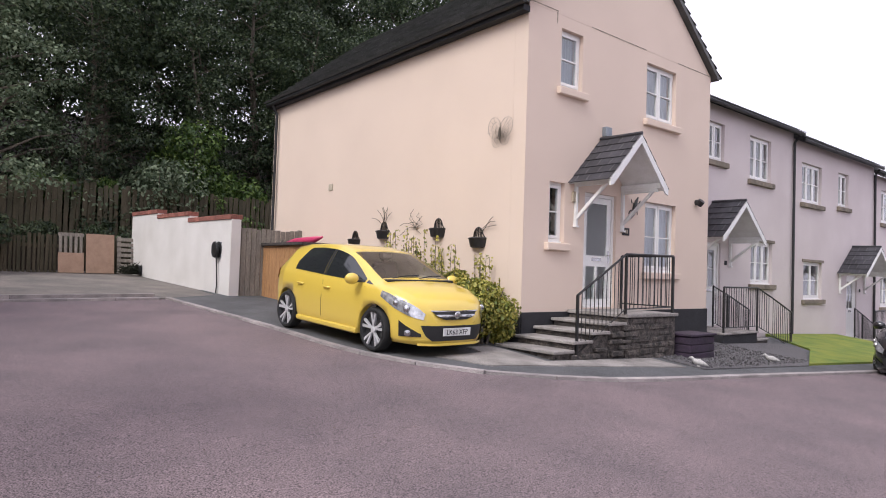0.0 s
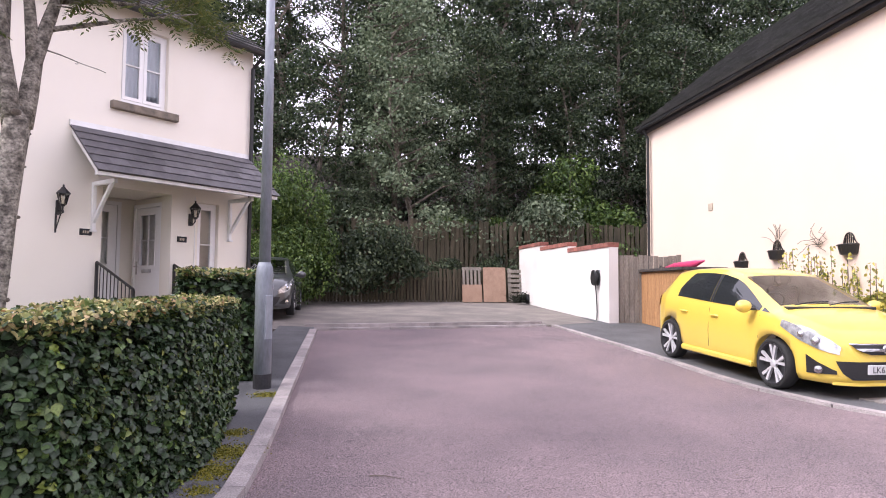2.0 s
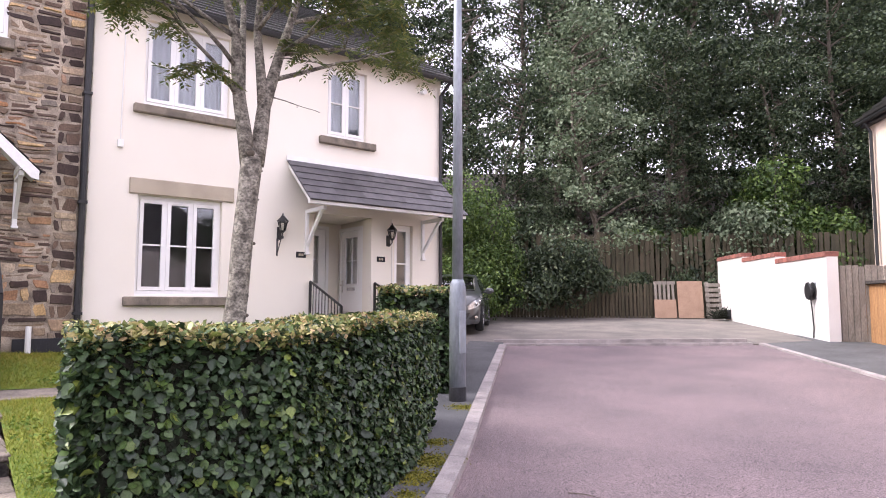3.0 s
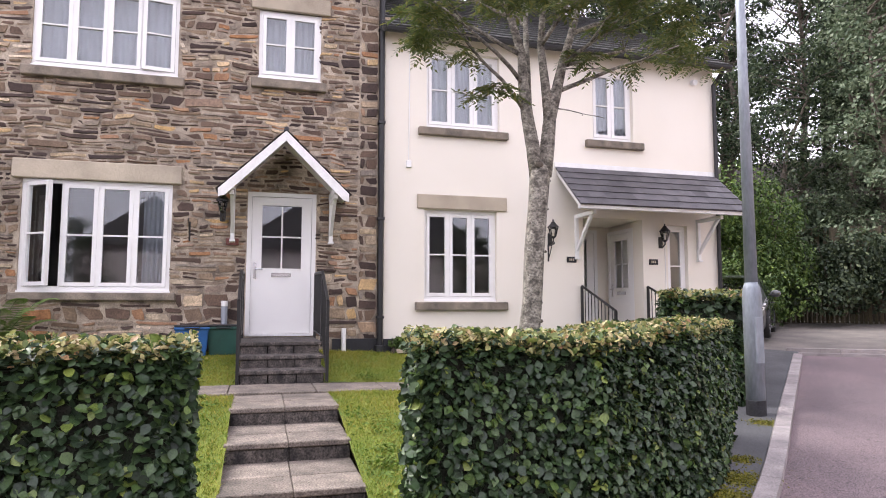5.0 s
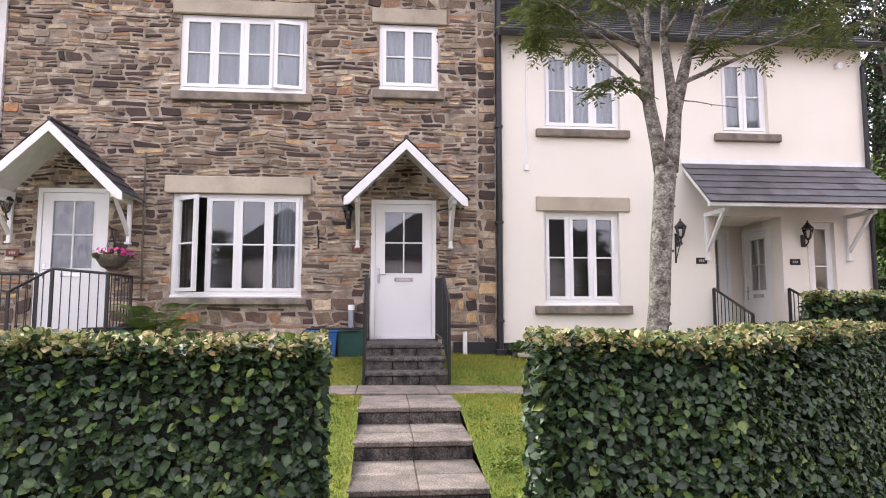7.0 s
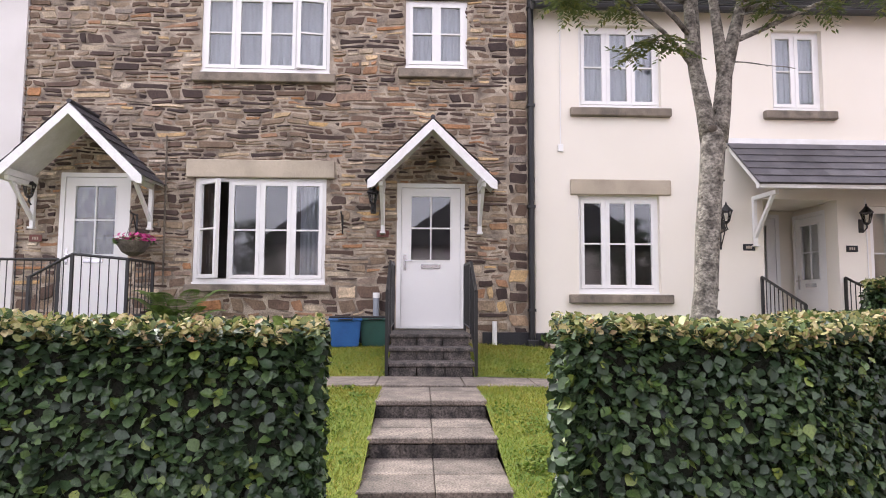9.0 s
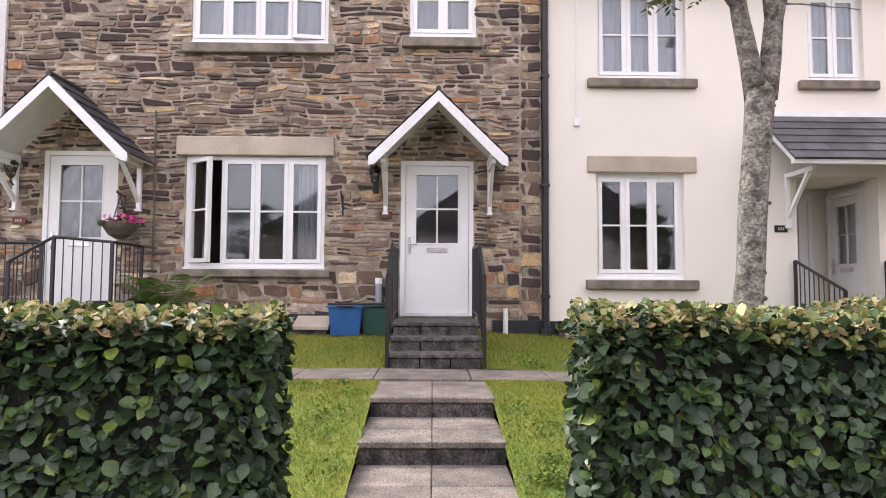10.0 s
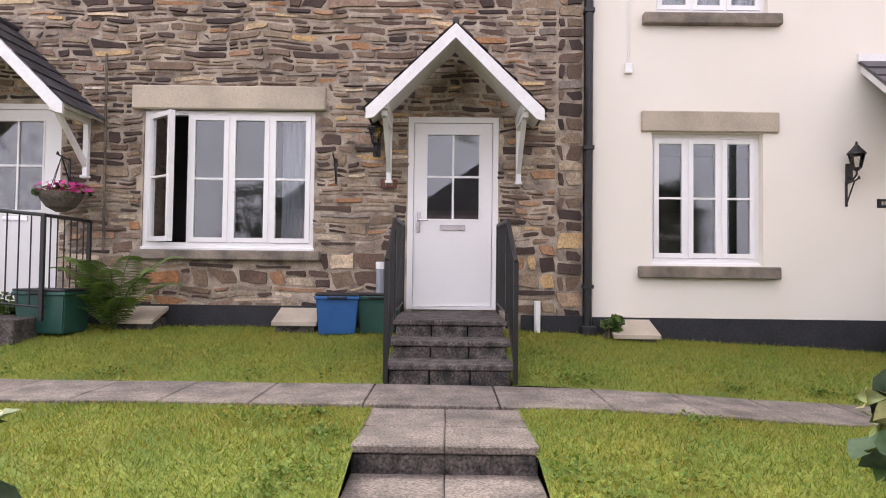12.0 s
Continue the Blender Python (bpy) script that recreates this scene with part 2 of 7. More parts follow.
def tube(bm, points, radius, sides=8, cap=True):
    """A round bar along points; radius a number or one per point."""
    pts = [Vector(p) for p in points]
    rad = radius if isinstance(radius, (list, tuple)) else [radius] * len(pts)
    rings = []
    side = None
    for i, p in enumerate(pts):
        d = (pts[min(i + 1, len(pts) - 1)] - pts[max(i - 1, 0)]).normalized()
        if side is None:
            side = d.orthogonal().normalized()
        else:
            side = (side - d * side.dot(d)).normalized()
        up = d.cross(side)
        rings.append([bm.verts.new(p + rad[i] * (math.cos(a) * side + math.sin(a) * up)) for a in (2 * math.pi * k / sides for k in range(sides))])
    for a, b in zip(rings, rings[1:]):
        for k in range(sides):
            bm.faces.new((a[k], a[(k + 1) % sides], b[(k + 1) % sides], b[k]))
    if cap:
        bm.faces.new(rings[0][::-1])
        bm.faces.new(rings[-1])
    return bm


def prism(bm, outline, axis, a, b, m=None):
    """Extrude a 2D outline along an axis ('x', 'y' or 'z') from a to b."""
    def at(p, q, s):
        return {"x": (s, p, q), "y": (p, s, q), "z": (p, q, s)}[axis]
    lo = [bm.verts.new(at(p, q, a)) for p, q in outline]
    hi = [bm.verts.new(at(p, q, b)) for p, q in outline]
    n = len(lo)
    faces = [bm.faces.new(lo[::-1]), bm.faces.new(hi)] + [bm.faces.new((lo[i], lo[(i + 1) % n], hi[(i + 1) % n], hi[i])) for i in range(n)]
    bmesh.ops.recalc_face_normals(bm, faces=faces)
    if m is not None:
        bmesh.ops.transform(bm, matrix=m, verts=lo + hi)
    return bm


def lathe(bm, profile, sides=16, m=None):
    """Turn (radius, height) pairs about z."""
    rings = [[bm.verts.new((r * math.cos(2 * math.pi * k / sides), r * math.sin(2 * math.pi * k / sides), z)) for k in range(sides)] for r, z in profile]
    for a, b in zip(rings, rings[1:]):
        for k in range(sides):
            bm.faces.new((a[k], a[(k + 1) % sides], b[(k + 1) % sides], b[k]))
    bm.faces.new(rings[0][::-1])
    bm.faces.new(rings[-1])
    if m is not None:
        bmesh.ops.transform(bm, matrix=m, verts=[v for r in rings for v in r])
    return bm


def pierced(bm, y0, y1, z0, z1, x0, x1, holes):
    """A wall slab across y and z, from x0 (inside) to x1 (outside), with openings (ya, yb, za, zb) right through it."""
    ys = sorted({y0, y1, *[v for h in holes for v in h[:2] if y0 < v < y1]})
    zs = sorted({z0, z1, *[v for h in holes for v in h[2:] if z0 < v < z1]})

    def solid(i, j):
        if not (0 <= i < len(ys) - 1 and 0 <= j < len(zs) - 1):
            return False
        y, z = (ys[i] + ys[i + 1]) / 2, (zs[j] + zs[j + 1]) / 2
        return not any(a < y < b and c < z < d for a, b, c, d in holes)
    for i in range(len(ys) - 1):
        for j in range(len(zs) - 1):
            if not solid(i, j):
                continue
            a, b, c, d = ys[i], ys[i + 1], zs[j], zs[j + 1]
            quads = [((x1, a, c), (x1, b, c), (x1, b, d), (x1, a, d)), ((x0, a, c), (x0, a, d), (x0, b, d), (x0, b, c))]
            if not solid(i - 1, j):
                quads.append(((x0, a, c), (x1, a, c), (x1, a, d), (x0, a, d)))
            if not solid(i + 1, j):
                quads.append(((x0, b, c), (x0, b, d), (x1, b, d), (x1, b, c)))
            if not solid(i, j - 1):
                quads.append(((x0, a, c), (x0, b, c), (x1, b, c), (x1, a, c)))
            if not solid(i, j + 1):
                quads.append(((x0, a, d), (x1, a, d), (x1, b, d), (x0, b, d)))
            for q in quads:
                bm.faces.new([bm.verts.new(p) for p in q])
    bmesh.ops.remove_doubles(bm, verts=bm.verts, dist=1e-5)
    return bm


def slope_at(x, y):
    """Height of the sloping street."""
    return -0.035 * x + 0.034 * (y - 1.2) - 0.05 * max(0.0, x - 0.3)


def spline(points, steps):
    """Catmull-Rom through 2D points."""
    p = [points[0], *points, points[-1]]
    out = []
    for i in range(1, len(p) - 2):
        for s in range(steps):
            t = s / steps
            a, b, c, d = (Vector(q) for q in p[i - 1:i + 3])
            out.append(tuple(0.5 * (2 * b + (c - a) * t + (2 * a - 5 * b + 4 * c - d) * t * t + (3 * b - a - 3 * c + d) * t ** 3)))
    out.append(tuple(points[-1]))
    return out


def smooth(a, b, v):
    t = min(1, max(0, (v - a) / (b - a)))
    return t * t * (3 - 2 * t)


# ---- ground, road, pavements ----
def sr(s, r):
    """Plan point s metres up the close and r metres across it."""
    k = math.sqrt(0.5)
    return (k * (r - s), k * (r + s))


def terrain(x, y):
    k = math.sqrt(0.5)
    s, r = k * (y - x), k * (x + y)
    z = slope_at(max(-30, min(30, x)), max(-30, min(30, y))) - 0.14
    z += 1.25 * smooth(23.6, 24.4, s) + 8.0 * smooth(26, 50, s)
    z += 0.55 * smooth(-7.5, -9.5, x) * smooth(9.0, 8.0, s) * (1 - smooth(8, 10, y))
    return z


xs = sorted({*range(-120, 121, 12), *[v * 0.8 for v in range(-50, 50)]})
verts = [(x, y, terrain(x, y)) for x in xs for y in xs]
n = len(xs)
ground = mesh_of("ground", verts, [(i * n + j, (i + 1) * n + j, (i + 1) * n + j + 1, i * n + j + 1) for i in range(n - 1) for j in range(n - 1)], soil)
tagged(ground, "dark bare soil ground sloping up to a wooded bank", "ground", kind="structure")

kerb_left = spline([(-1.95, -30), (-1.95, -12), (-1.95, -5), (-1.95, -2.4), (-1.95, -1.0), (-2.05, 0.6), (-2.5, 2.1), (-3.3, 3.45), (-4.2, 4.5), (-6.3, 6.65), (-10.26, 10.7)], 8)
kerb_right = spline([(-6.85, 14.9), (-3.57, 11.85), (-2.47, 10.72), (-1.5, 9.88), (-0.1, 9.28), (1.03, 9.5), (2.15, 10.13), (4.18, 11.76), (7.79, 14.64), (11.5, 17.9), (18, 23.5), (30, 34.0)], 8)


def sheet(name, outline, lift, material, label, category, thick=0.12):
    bm = bmesh.new()
    top = [bm.verts.new((x, y, 0)) for x, y in outline]
    low = [bm.verts.new((x, y, -thick)) for x, y in outline]
    f = bm.faces.new(top)
    k = len(top)
    for i in range(k):
        bm.faces.new((top[i], low[i], low[(i + 1) % k], top[(i + 1) % k]))
    bmesh.ops.recalc_face_normals(bm, faces=bm.faces)
    if f.normal.z < 0:
        bmesh.ops.reverse_faces(bm, faces=bm.faces)
    bmesh.ops.triangulate(bm, faces=[f])
    bmesh.ops.bisect_plane(bm, geom=[*bm.verts, *bm.edges, *bm.faces], plane_co=(0.3, 0, 0), plane_no=(1, 0, 0))
    for v in bm.verts:
        v.co.z += slope_at(v.co.x, v.co.y) + lift
    return tagged(part(name, bm, material), label, category, kind="structure")


road = sheet("road", kerb_left + kerb_right + [(38, 26), (14, -2), (12, -30)], 0.0, asphalt, "worn reddish-purple asphalt road surface of a close", "road")
# tarmac footway beside the hedges, wrapping the corner
inner_left = spline([(-3.6, -30), (-3.6, -12), (-3.6, -5), (-3.6, -2.4), (-3.6, -0.6), (-3.62, 1.6), (-4.0, 3.2), (-4.75, 4.1), (-7.1, 6.4), (-11.0, 10.4)], 8)
sheet("pavement_left", kerb_left + inner_left[::-1], 0.055, tarmac, "dark grey tarmac pavement beside clipped hedges", "pavement")
right_back = [(30, 36.5), (7.6, 19.5), (4.9, 16.1), (0.6, 11.95), (-5.9, 18.2), (-7.2, 17.2), (-6.4, 16.3)]
sheet("pavement_right", kerb_right + right_back, 0.03, tarmac, "grey tarmac forecourt beside the end house", "pavement")
# block-paved parking court
sheet("parking_court", [sr(14.9, -7), sr(14.73, 0.15), sr(15.4, 5.7), sr(15.6, 7.6), sr(23.8, 7.2), sr(23.6, -7)], 0.02, paver, "grey block-paved parking court", "paving")


def kerb_run(parent, line, width, lift, step, start=0.0, tall=0.13):
    """Kerb stones end to end along a plan line."""
    acc, i = 0.0, 0
    pts = [Vector(p) for p in line]
    at = [0.0]
    for a, b in zip(pts, pts[1:]):
        at.append(at[-1] + (b - a).length)

    def point(d):
        for k in range(len(at) - 1):
            if at[k] <= d <= at[k + 1]:
                return pts[k].lerp(pts[k + 1], (d - at[k]) / max(1e-6, at[k + 1] - at[k]))
        return pts[-1]
    d = start
    while d + step < at[-1]:
        a, b = point(d + 0.004), point(d + step - 0.004)
        t = (b - a).normalized()
        nrm = Vector((-t.y, t.x))
        bm = bmesh.new()
        vs = []
        for p in (a, b):
            for off, dz in ((-width / 2, -tall), (-width / 2, lift), (width / 2 - 0.012, lift), (width / 2, lift - 0.015), (width / 2, -tall)):
                q = p + nrm * off
                vs.append(bm.verts.new((q.x, q.y, slope_at(q.x, q.y) + dz)))
        bm.faces.new(vs[:5][::-1])
        bm.faces.new(vs[5:])
        for k in range(5):
            bm.faces.new((vs[k], vs[(k + 1) % 5], vs[5 + (k + 1) % 5], vs[5 + k]))
        bmesh.ops.recalc_face_normals(bm, faces=bm.faces)
        part("kerb_stone", bm, kerbstone, parent)
        d += step


kl = thing("kerb_left", Matrix(), "weathered concrete kerb stones beside tarmac pavement", "kerb", kind="structure")
kerb_run(kl, [p for p in kerb_left if p[1] > -6], 0.15, 0.075, 0.9)
kr = thing("kerb_right", Matrix(), "low dropped concrete kerb curving round forecourt", "kerb", kind="structure")
kerb_run(kr, [p for p in kerb_right if p[0] < 20], 0.125, 0.04, 0.9)
kf = thing("kerb_far", Matrix(), "flush double row of pale kerb stones", "kerb", kind="structure")
kerb_run(kf, [sr(14.66, 0.1), sr(15.33, 5.7)], 0.11, 0.05, 0.9)
kerb_run(kf, [sr(14.98, 0.1), sr(15.65, 5.7)], 0.10, 0.10, 0.9)


# ---- parts of houses; a facade looks along +x, y runs to its right ----
def window(house, y0, y1, z0, z1, x, lights, open_at=None, bar=0.5, label="white upvc casement window", frame_w=0.05, obscure=False):
    """Casement window with its back edge at x - 0.07; lights: number of casements."""
    fx0, fx1 = x - 0.07, x
    w = frame_w
    cw = (y1 - y0 - 2 * w) / lights
    cells = [(y0 + w + k * cw + (0.018 if k else 0), y0 + w + (k + 1) * cw - (0.018 if k < lights - 1 else 0), z0 + w, z1 - w) for k in range(lights)]
    win = part("window", pierced(bmesh.new(), y0, y1, z0, z1, fx0, fx1, cells), upvc, house, label)
    part("window_sill", boxes((fx0, fx1 + 0.035, y0 - 0.01, y1 + 0.01, z0 - 0.035, z0 - 0.001), bevel=0.006), upvc, win)
    for k in range(lights):
        a, b = y0 + w + k * cw + 0.012, y0 + w + (k + 1) * cw - 0.012
        c, d = z0 + w + 0.004, z1 - w - 0.004
        if k == 0:
            a -= 0.01
        if k == lights - 1:
            b += 0.01
        sw = 0.052
        X0, X1 = fx1 - 0.045, fx1 + 0.012
        zb = c + (d - c) * bar
        sb = pierced(bmesh.new(), a, b, c, d, X0, X1, [(a + sw, b - sw, c + sw, zb - 0.011), (a + sw, b - sw, zb + 0.011, d - sw)])
        gb = boxes((fx1 - 0.02, fx1 - 0.012, a + sw - 0.004, b - sw + 0.004, c + sw - 0.004, d - sw + 0.004))
        if open_at is not None and open_at[0] == k:
            piv = Vector((X1, a if open_at[1] < 0 else b, 0))
            m = Matrix.Translation(piv) @ Matrix.Rotation(radians(open_at[2]), 4, "Z") @ Matrix.Translation(-piv)
            bmesh.ops.transform(sb, matrix=m, verts=sb.verts)
            bmesh.ops.transform(gb, matrix=m, verts=gb.verts)
        part("casement", sb, upvc, win)
        part("pane", gb, frosted if obscure else pane_glass, win, shadow=False)
    return win


frosted = glass("frosted_glass")
frosted.node_tree.nodes["Principled BSDF"].inputs["Roughness"].default_value = 0.35


def slab_part(house, name, x0, x1, y0, y1, z0, z1, material, label, bevel=0.012):
    return part(name, boxes((x0, x1, y0, y1, z0, z1), bevel=bevel), material, house, label)


def front_door(house, y0, y1, z0, z1, x, glazed="four", label="white panelled front door with glazed top", hinge=1):
    """A door in its frame, flush with x."""
    w = 0.062
    f = boxes((x - 0.09, x, y0, y0 + w, z0, z1), (x - 0.09, x, y1 - w, y1, z0, z1), (x - 0.09, x, y0 + w, y1 - w, z1 - w, z1), (x - 0.09, x + 0.03, y0 + w, y1 - w, z0, z0 + 0.03))
    door = part("door", f, upvc, house, label)
    a, b, c, d = y0 + w + 0.004, y1 - w - 0.004, z0 + 0.034, z1 - w - 0.004
    X1, X0 = x - 0.02, x - 0.065
    if glazed == "four":
        ga, gb, gc, gd = a + 0.145, b - 0.145, c + (d - c) * 0.475, d - 0.125
        holes = [(ga, gb, gc, gd)]
    elif glazed == "full":
        ga, gb, gc, gd = a + 0.11, b - 0.11, c + (d - c) * 0.46, d - 0.11
        holes = [(ga, gb, gc, gd), (a + 0.11, (a + b) / 2 - 0.03, c + 0.12, c + (d - c) * 0.36), ((a + b) / 2 + 0.03, b - 0.11, c + 0.12, c + (d - c) * 0.36)]
    leaf = pierced(bmesh.new(), a, b, c, d, X0, X1, holes)
    if glazed == "four":
        mid = (ga + gb) / 2
        box(leaf, X0 + 0.01, X1 - 0.006, mid - 0.011, mid + 0.011, gc, gd)
        zc = (gc + gd) / 2
        box(leaf, X0 + 0.01, X1 - 0.0065, ga, gb, zc - 0.011, zc + 0.011)
        for fr in ((ga - 0.02, gb + 0.02, gc - 0.02, gc), (ga - 0.02, gb + 0.02, gd, gd + 0.02), (ga - 0.02, ga, gc, gd), (gb, gb + 0.02, gc, gd)):
            box(leaf, X1, X1 + 0.008, *fr)
        for pa, pb in ((a + 0.13, mid - 0.06), (mid + 0.06, b - 0.13)):
            for pc, pd in ((c + 0.14, c + 0.40), (c + 0.50, c + (d - c) * 0.475 - 0.20)):
                for fr in ((pa, pb, pc, pc + 0.01), (pa, pb, pd - 0.01, pd)):
                    box(leaf, X1, X1 + 0.0025, *fr)
    part("leaf", leaf, upvc, door)
    for h in holes:
        part("pane", boxes((X0 + 0.018, X0 + 0.026, h[0] - 0.004, h[1] + 0.004, h[2] - 0.004, h[3] + 0.004)), frosted if glazed == "full" else pane_glass, door, shadow=False)
    zl = c + (d - c) * 0.475 - 0.095
    part("letter_plate", boxes((X1, X1 + 0.014, (a + b) / 2 - 0.14, (a + b) / 2 + 0.14, zl - 0.03, zl + 0.03), bevel=0.004), chrome, door, "chrome letter plate")
    yh = a + 0.055 if hinge > 0 else b - 0.055
    hb = boxes((X1, X1 + 0.012, yh - 0.018, yh + 0.018, zl - 0.06, zl + 0.17), bevel=0.003)
    tube(hb, [(X1 + 0.01, yh, zl + 0.08), (X1 + 0.05, yh, zl + 0.08), (X1 + 0.05, yh + hinge * 0.11, zl + 0.08)], 0.009, 6)
    part("handle", hb, chrome, door, "chrome lever handle")
    return door


chrome = mat("chrome", (0.62, 0.62, 0.62), None, 0.2, 5, 50, 0.0, metal=1.0, grain=0.02)


def bracket(parent, y, x, z_top, drop, reach, t=0.055):
    """Painted gallows bracket: wall post, arm and diagonal brace."""
    bm = boxes((x, x + 0.06, y - t / 2, y + t / 2, z_top - drop, z_top), (x + 0.06, x + reach, y - t / 2, y + t / 2, z_top - 0.065, z_top), bevel=0.005)
    box(bm, x, x + 0.085, y - t / 2 - 0.012, y + t / 2 + 0.012, z_top - drop - 0.03, z_top - drop, bevel=0.004)
    lo, hi = z_top - drop * 0.86, z_top - 0.067
    rx = reach - 0.1
    prism(bm, [(x + 0.061, lo), (x + 0.061, lo + 0.075), (x + rx * 0.45, lo + 0.075 + (hi - lo - 0.075) * 0.44), (x + rx - 0.05, hi), (x + rx + 0.02, hi), (x + rx * 0.5, lo + (hi - lo) * 0.43)], "y", y - t / 2 + 0.006, y + t / 2 - 0.006)
    return part("bracket", bm, painted, parent, "white painted timber bracket with diagonal brace")


def slates(bm, m, length, run, rows, width=0.3, lap=0.012, rnd=None, t=0.007):
    """Overlapping slates on a slope: along local y, down local x, normal z."""
    rnd = rnd or random.Random(3)
    gauge = run / rows
    for i in range(rows):
        y = -width / 2 * (i % 2)
        while y < length:
            a, b = max(0, y) + 0.002, min(length, y + width) - 0.002
            if b - a > 0.02:
                x0, x1 = i * gauge - 0.02, (i + 1) * gauge + rnd.uniform(0.008, 0.016)
                v = [bm.verts.new(m @ Vector(p)) for p in ((x0, a, 0.002), (x0, b, 0.002), (x1, b, lap + t), (x1, a, lap + t), (x1, b, lap - 0.004), (x1, a, lap - 0.004))]
                bm.faces.new((v[0], v[3], v[2], v[1]))
                bm.faces.new((v[3], v[5], v[4], v[2]))
            y += width


def gable_canopy(house, yc, half, z_feet, z_apex, x, depth=0.75, tile=None, drop=0.62, label="small gabled timber porch canopy with slate roof"):
    """Canopy over a door, z_feet and z_apex on the top of its roof."""
    rise = z_apex - z_feet
    L = math.hypot(half, rise)
    rb = bmesh.new()
    for s in (-1, 1):
        prism(rb, [(yc, z_apex - 0.02), (yc + s * half, z_feet - 0.02), (yc + s * half, z_feet - 0.055), (yc, z_apex - 0.06)], "x", x, x + depth)
    can = part("canopy", rb, painted, house, label)
    sb = bmesh.new()
    for s in (-1, 1):
        ang = math.atan2(rise, half)
        ax = Vector((0, s * math.cos(ang), -math.sin(ang)))
        ay = Vector((1, 0, 0))
        az = Vector((0, s * math.sin(ang), math.cos(ang)))
        m = Matrix(((ax.x, ay.x, az.x, x), (ax.y, ay.y, az.y, yc), (ax.z, ay.z, az.z, z_apex - 0.014), (0, 0, 0, 1)))
        slates(sb, m, depth + 0.03, L + 0.03, 6, 0.25)
    tube(sb, [(x, yc, z_apex + 0.01), (x + depth + 0.03, yc, z_apex + 0.0)], 0.032, 8)
    part("slate_roof", sb, tile or dark_slate, can, "dark grey slates")
    for s in (-1, 1):
        bb = bmesh.new()
        prism(bb, [(yc, z_apex - 0.03), (yc + s * (half + 0.01), z_feet - 0.03), (yc + s * (half + 0.01), z_feet - 0.14), (yc + s * (half - 0.07), z_feet - 0.12), (yc, z_apex - 0.17)], "x", x + depth, x + depth + 0.03)
        part("bargeboard", bb, painted, can, "white painted bargeboard")
        part("beam", boxes((x, x + depth - 0.02, yc + s * (half - 0.16) - 0.035, yc + s * (half - 0.16) + 0.035, z_feet - 0.02, z_feet + 0.07)), painted, can)
        bracket(can, yc + s * (half - 0.16), x, z_feet - 0.022, drop, depth - 0.08)
    return can


def roof_slab(house, name, y0, y1, x_eave, z_eave, x_ridge, z_ridge, material, course=0.28, over=0.0):
    """One slope of a tiled roof with its courses."""
    d = Vector((x_eave - x_ridge, 0, z_eave - z_ridge))
    L = d.length
    ax = d / L
    ay = Vector((0, 1, 0))
    az = ax.cross(ay)
    if az.z < 0:
        az = -az
    m = Matrix(((ax.x, ay.x, az.x, x_ridge), (ax.y, ay.y, az.y, y0), (ax.z, ay.z, az.z, z_ridge), (0, 0, 0, 1)))
    bm = bmesh.new()
    box(bm, 0, L, 0, y1 - y0, -0.10, -0.004, m)
    slates(bm, m, y1 - y0, L + 0.04, max(2, int(L / course)), 0.33, 0.022, t=0.014)
    return part(name, bm, material, house, "dark tiled roof slope")


def house_shell(house, y0, y1, z0, z_eave, x, deep, holes, material, label):
    """Front wall with openings, side and back walls, floors and ceiling of a closed house body."""
    wall = part("wall", pierced(bmesh.new(), y0, y1, z0, z_eave, x - 0.3, x, holes), material, house, label)
    part("side_wall", boxes((x - deep, x - 0.302, y0, y0 + 0.25, z0, z_eave)), material, house)
    part("side_wall", boxes((x - deep, x - 0.302, y1 - 0.25, y1, z0, z_eave)), material, house)
    part("back_wall", boxes((x - deep - 0.25, x - deep - 0.002, y0, y1, z0, z_eave)), material, house)
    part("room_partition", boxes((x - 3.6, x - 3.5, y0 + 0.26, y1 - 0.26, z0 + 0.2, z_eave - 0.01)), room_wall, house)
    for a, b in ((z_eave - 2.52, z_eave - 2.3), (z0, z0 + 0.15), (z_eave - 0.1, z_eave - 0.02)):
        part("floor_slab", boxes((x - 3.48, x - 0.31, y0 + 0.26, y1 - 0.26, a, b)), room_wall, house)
    return wall


def curtain(m, y0, y1, z0, z1, x, folds=6, amp=0.02, label="pale net curtain hanging inside window"):
    """A hanging cloth with folds."""
    n = max(6, folds * 6)
    verts, faces = [], []
    for k in range(n + 1):
        y = y0 + (y1 - y0) * k / n
        for z, s in ((z1, 0.5), ((z0 + z1) / 2, 0.9), (z0, 1.1)):
            verts.append((x + s * amp * math.sin(k / n * folds * 2 * math.pi + 0.6 * s), y, z))
    for k in range(n):
        for j in range(2):
            a = 3 * k + j
            faces.append((a, a + 3, a + 4, a + 1))
    ob = mesh_of("curtain", verts, faces, net, None, smooth=True)
    ob.matrix_basis = m
    return tagged(ob, label, "curtain")


I4 = Matrix()

# ---- stone terraced house ----
XF = -10.0
stone_house = thing("stone_terraced_house", I4, "brown rubble-stone terraced house with white windows", "house")
SH = [(0.70, 1.69, 1.15, 3.26), (-4.12, -3.13, 1.15, 3.36), (-2.22, -0.33, 1.78, 3.31), (-2.20, -0.32, 4.87, 6.08), (0.80, 1.72, 4.98, 6.05)]
stone_wall = house_shell(stone_house, -4.68, 2.62, 0.55, 7.0, XF - 0.03, 8.0, SH, mortar, "brown slate rubble walling in buff mortar")
roof_slab(stone_house, "roof", -4.7, 2.66, XF + 0.35, 6.86, XF - 4.2, 9.9, roof_tile)
roof_slab(stone_house, "roof", -4.7, 2.66, XF - 8.7, 6.86, XF - 4.2, 9.9, roof_tile)
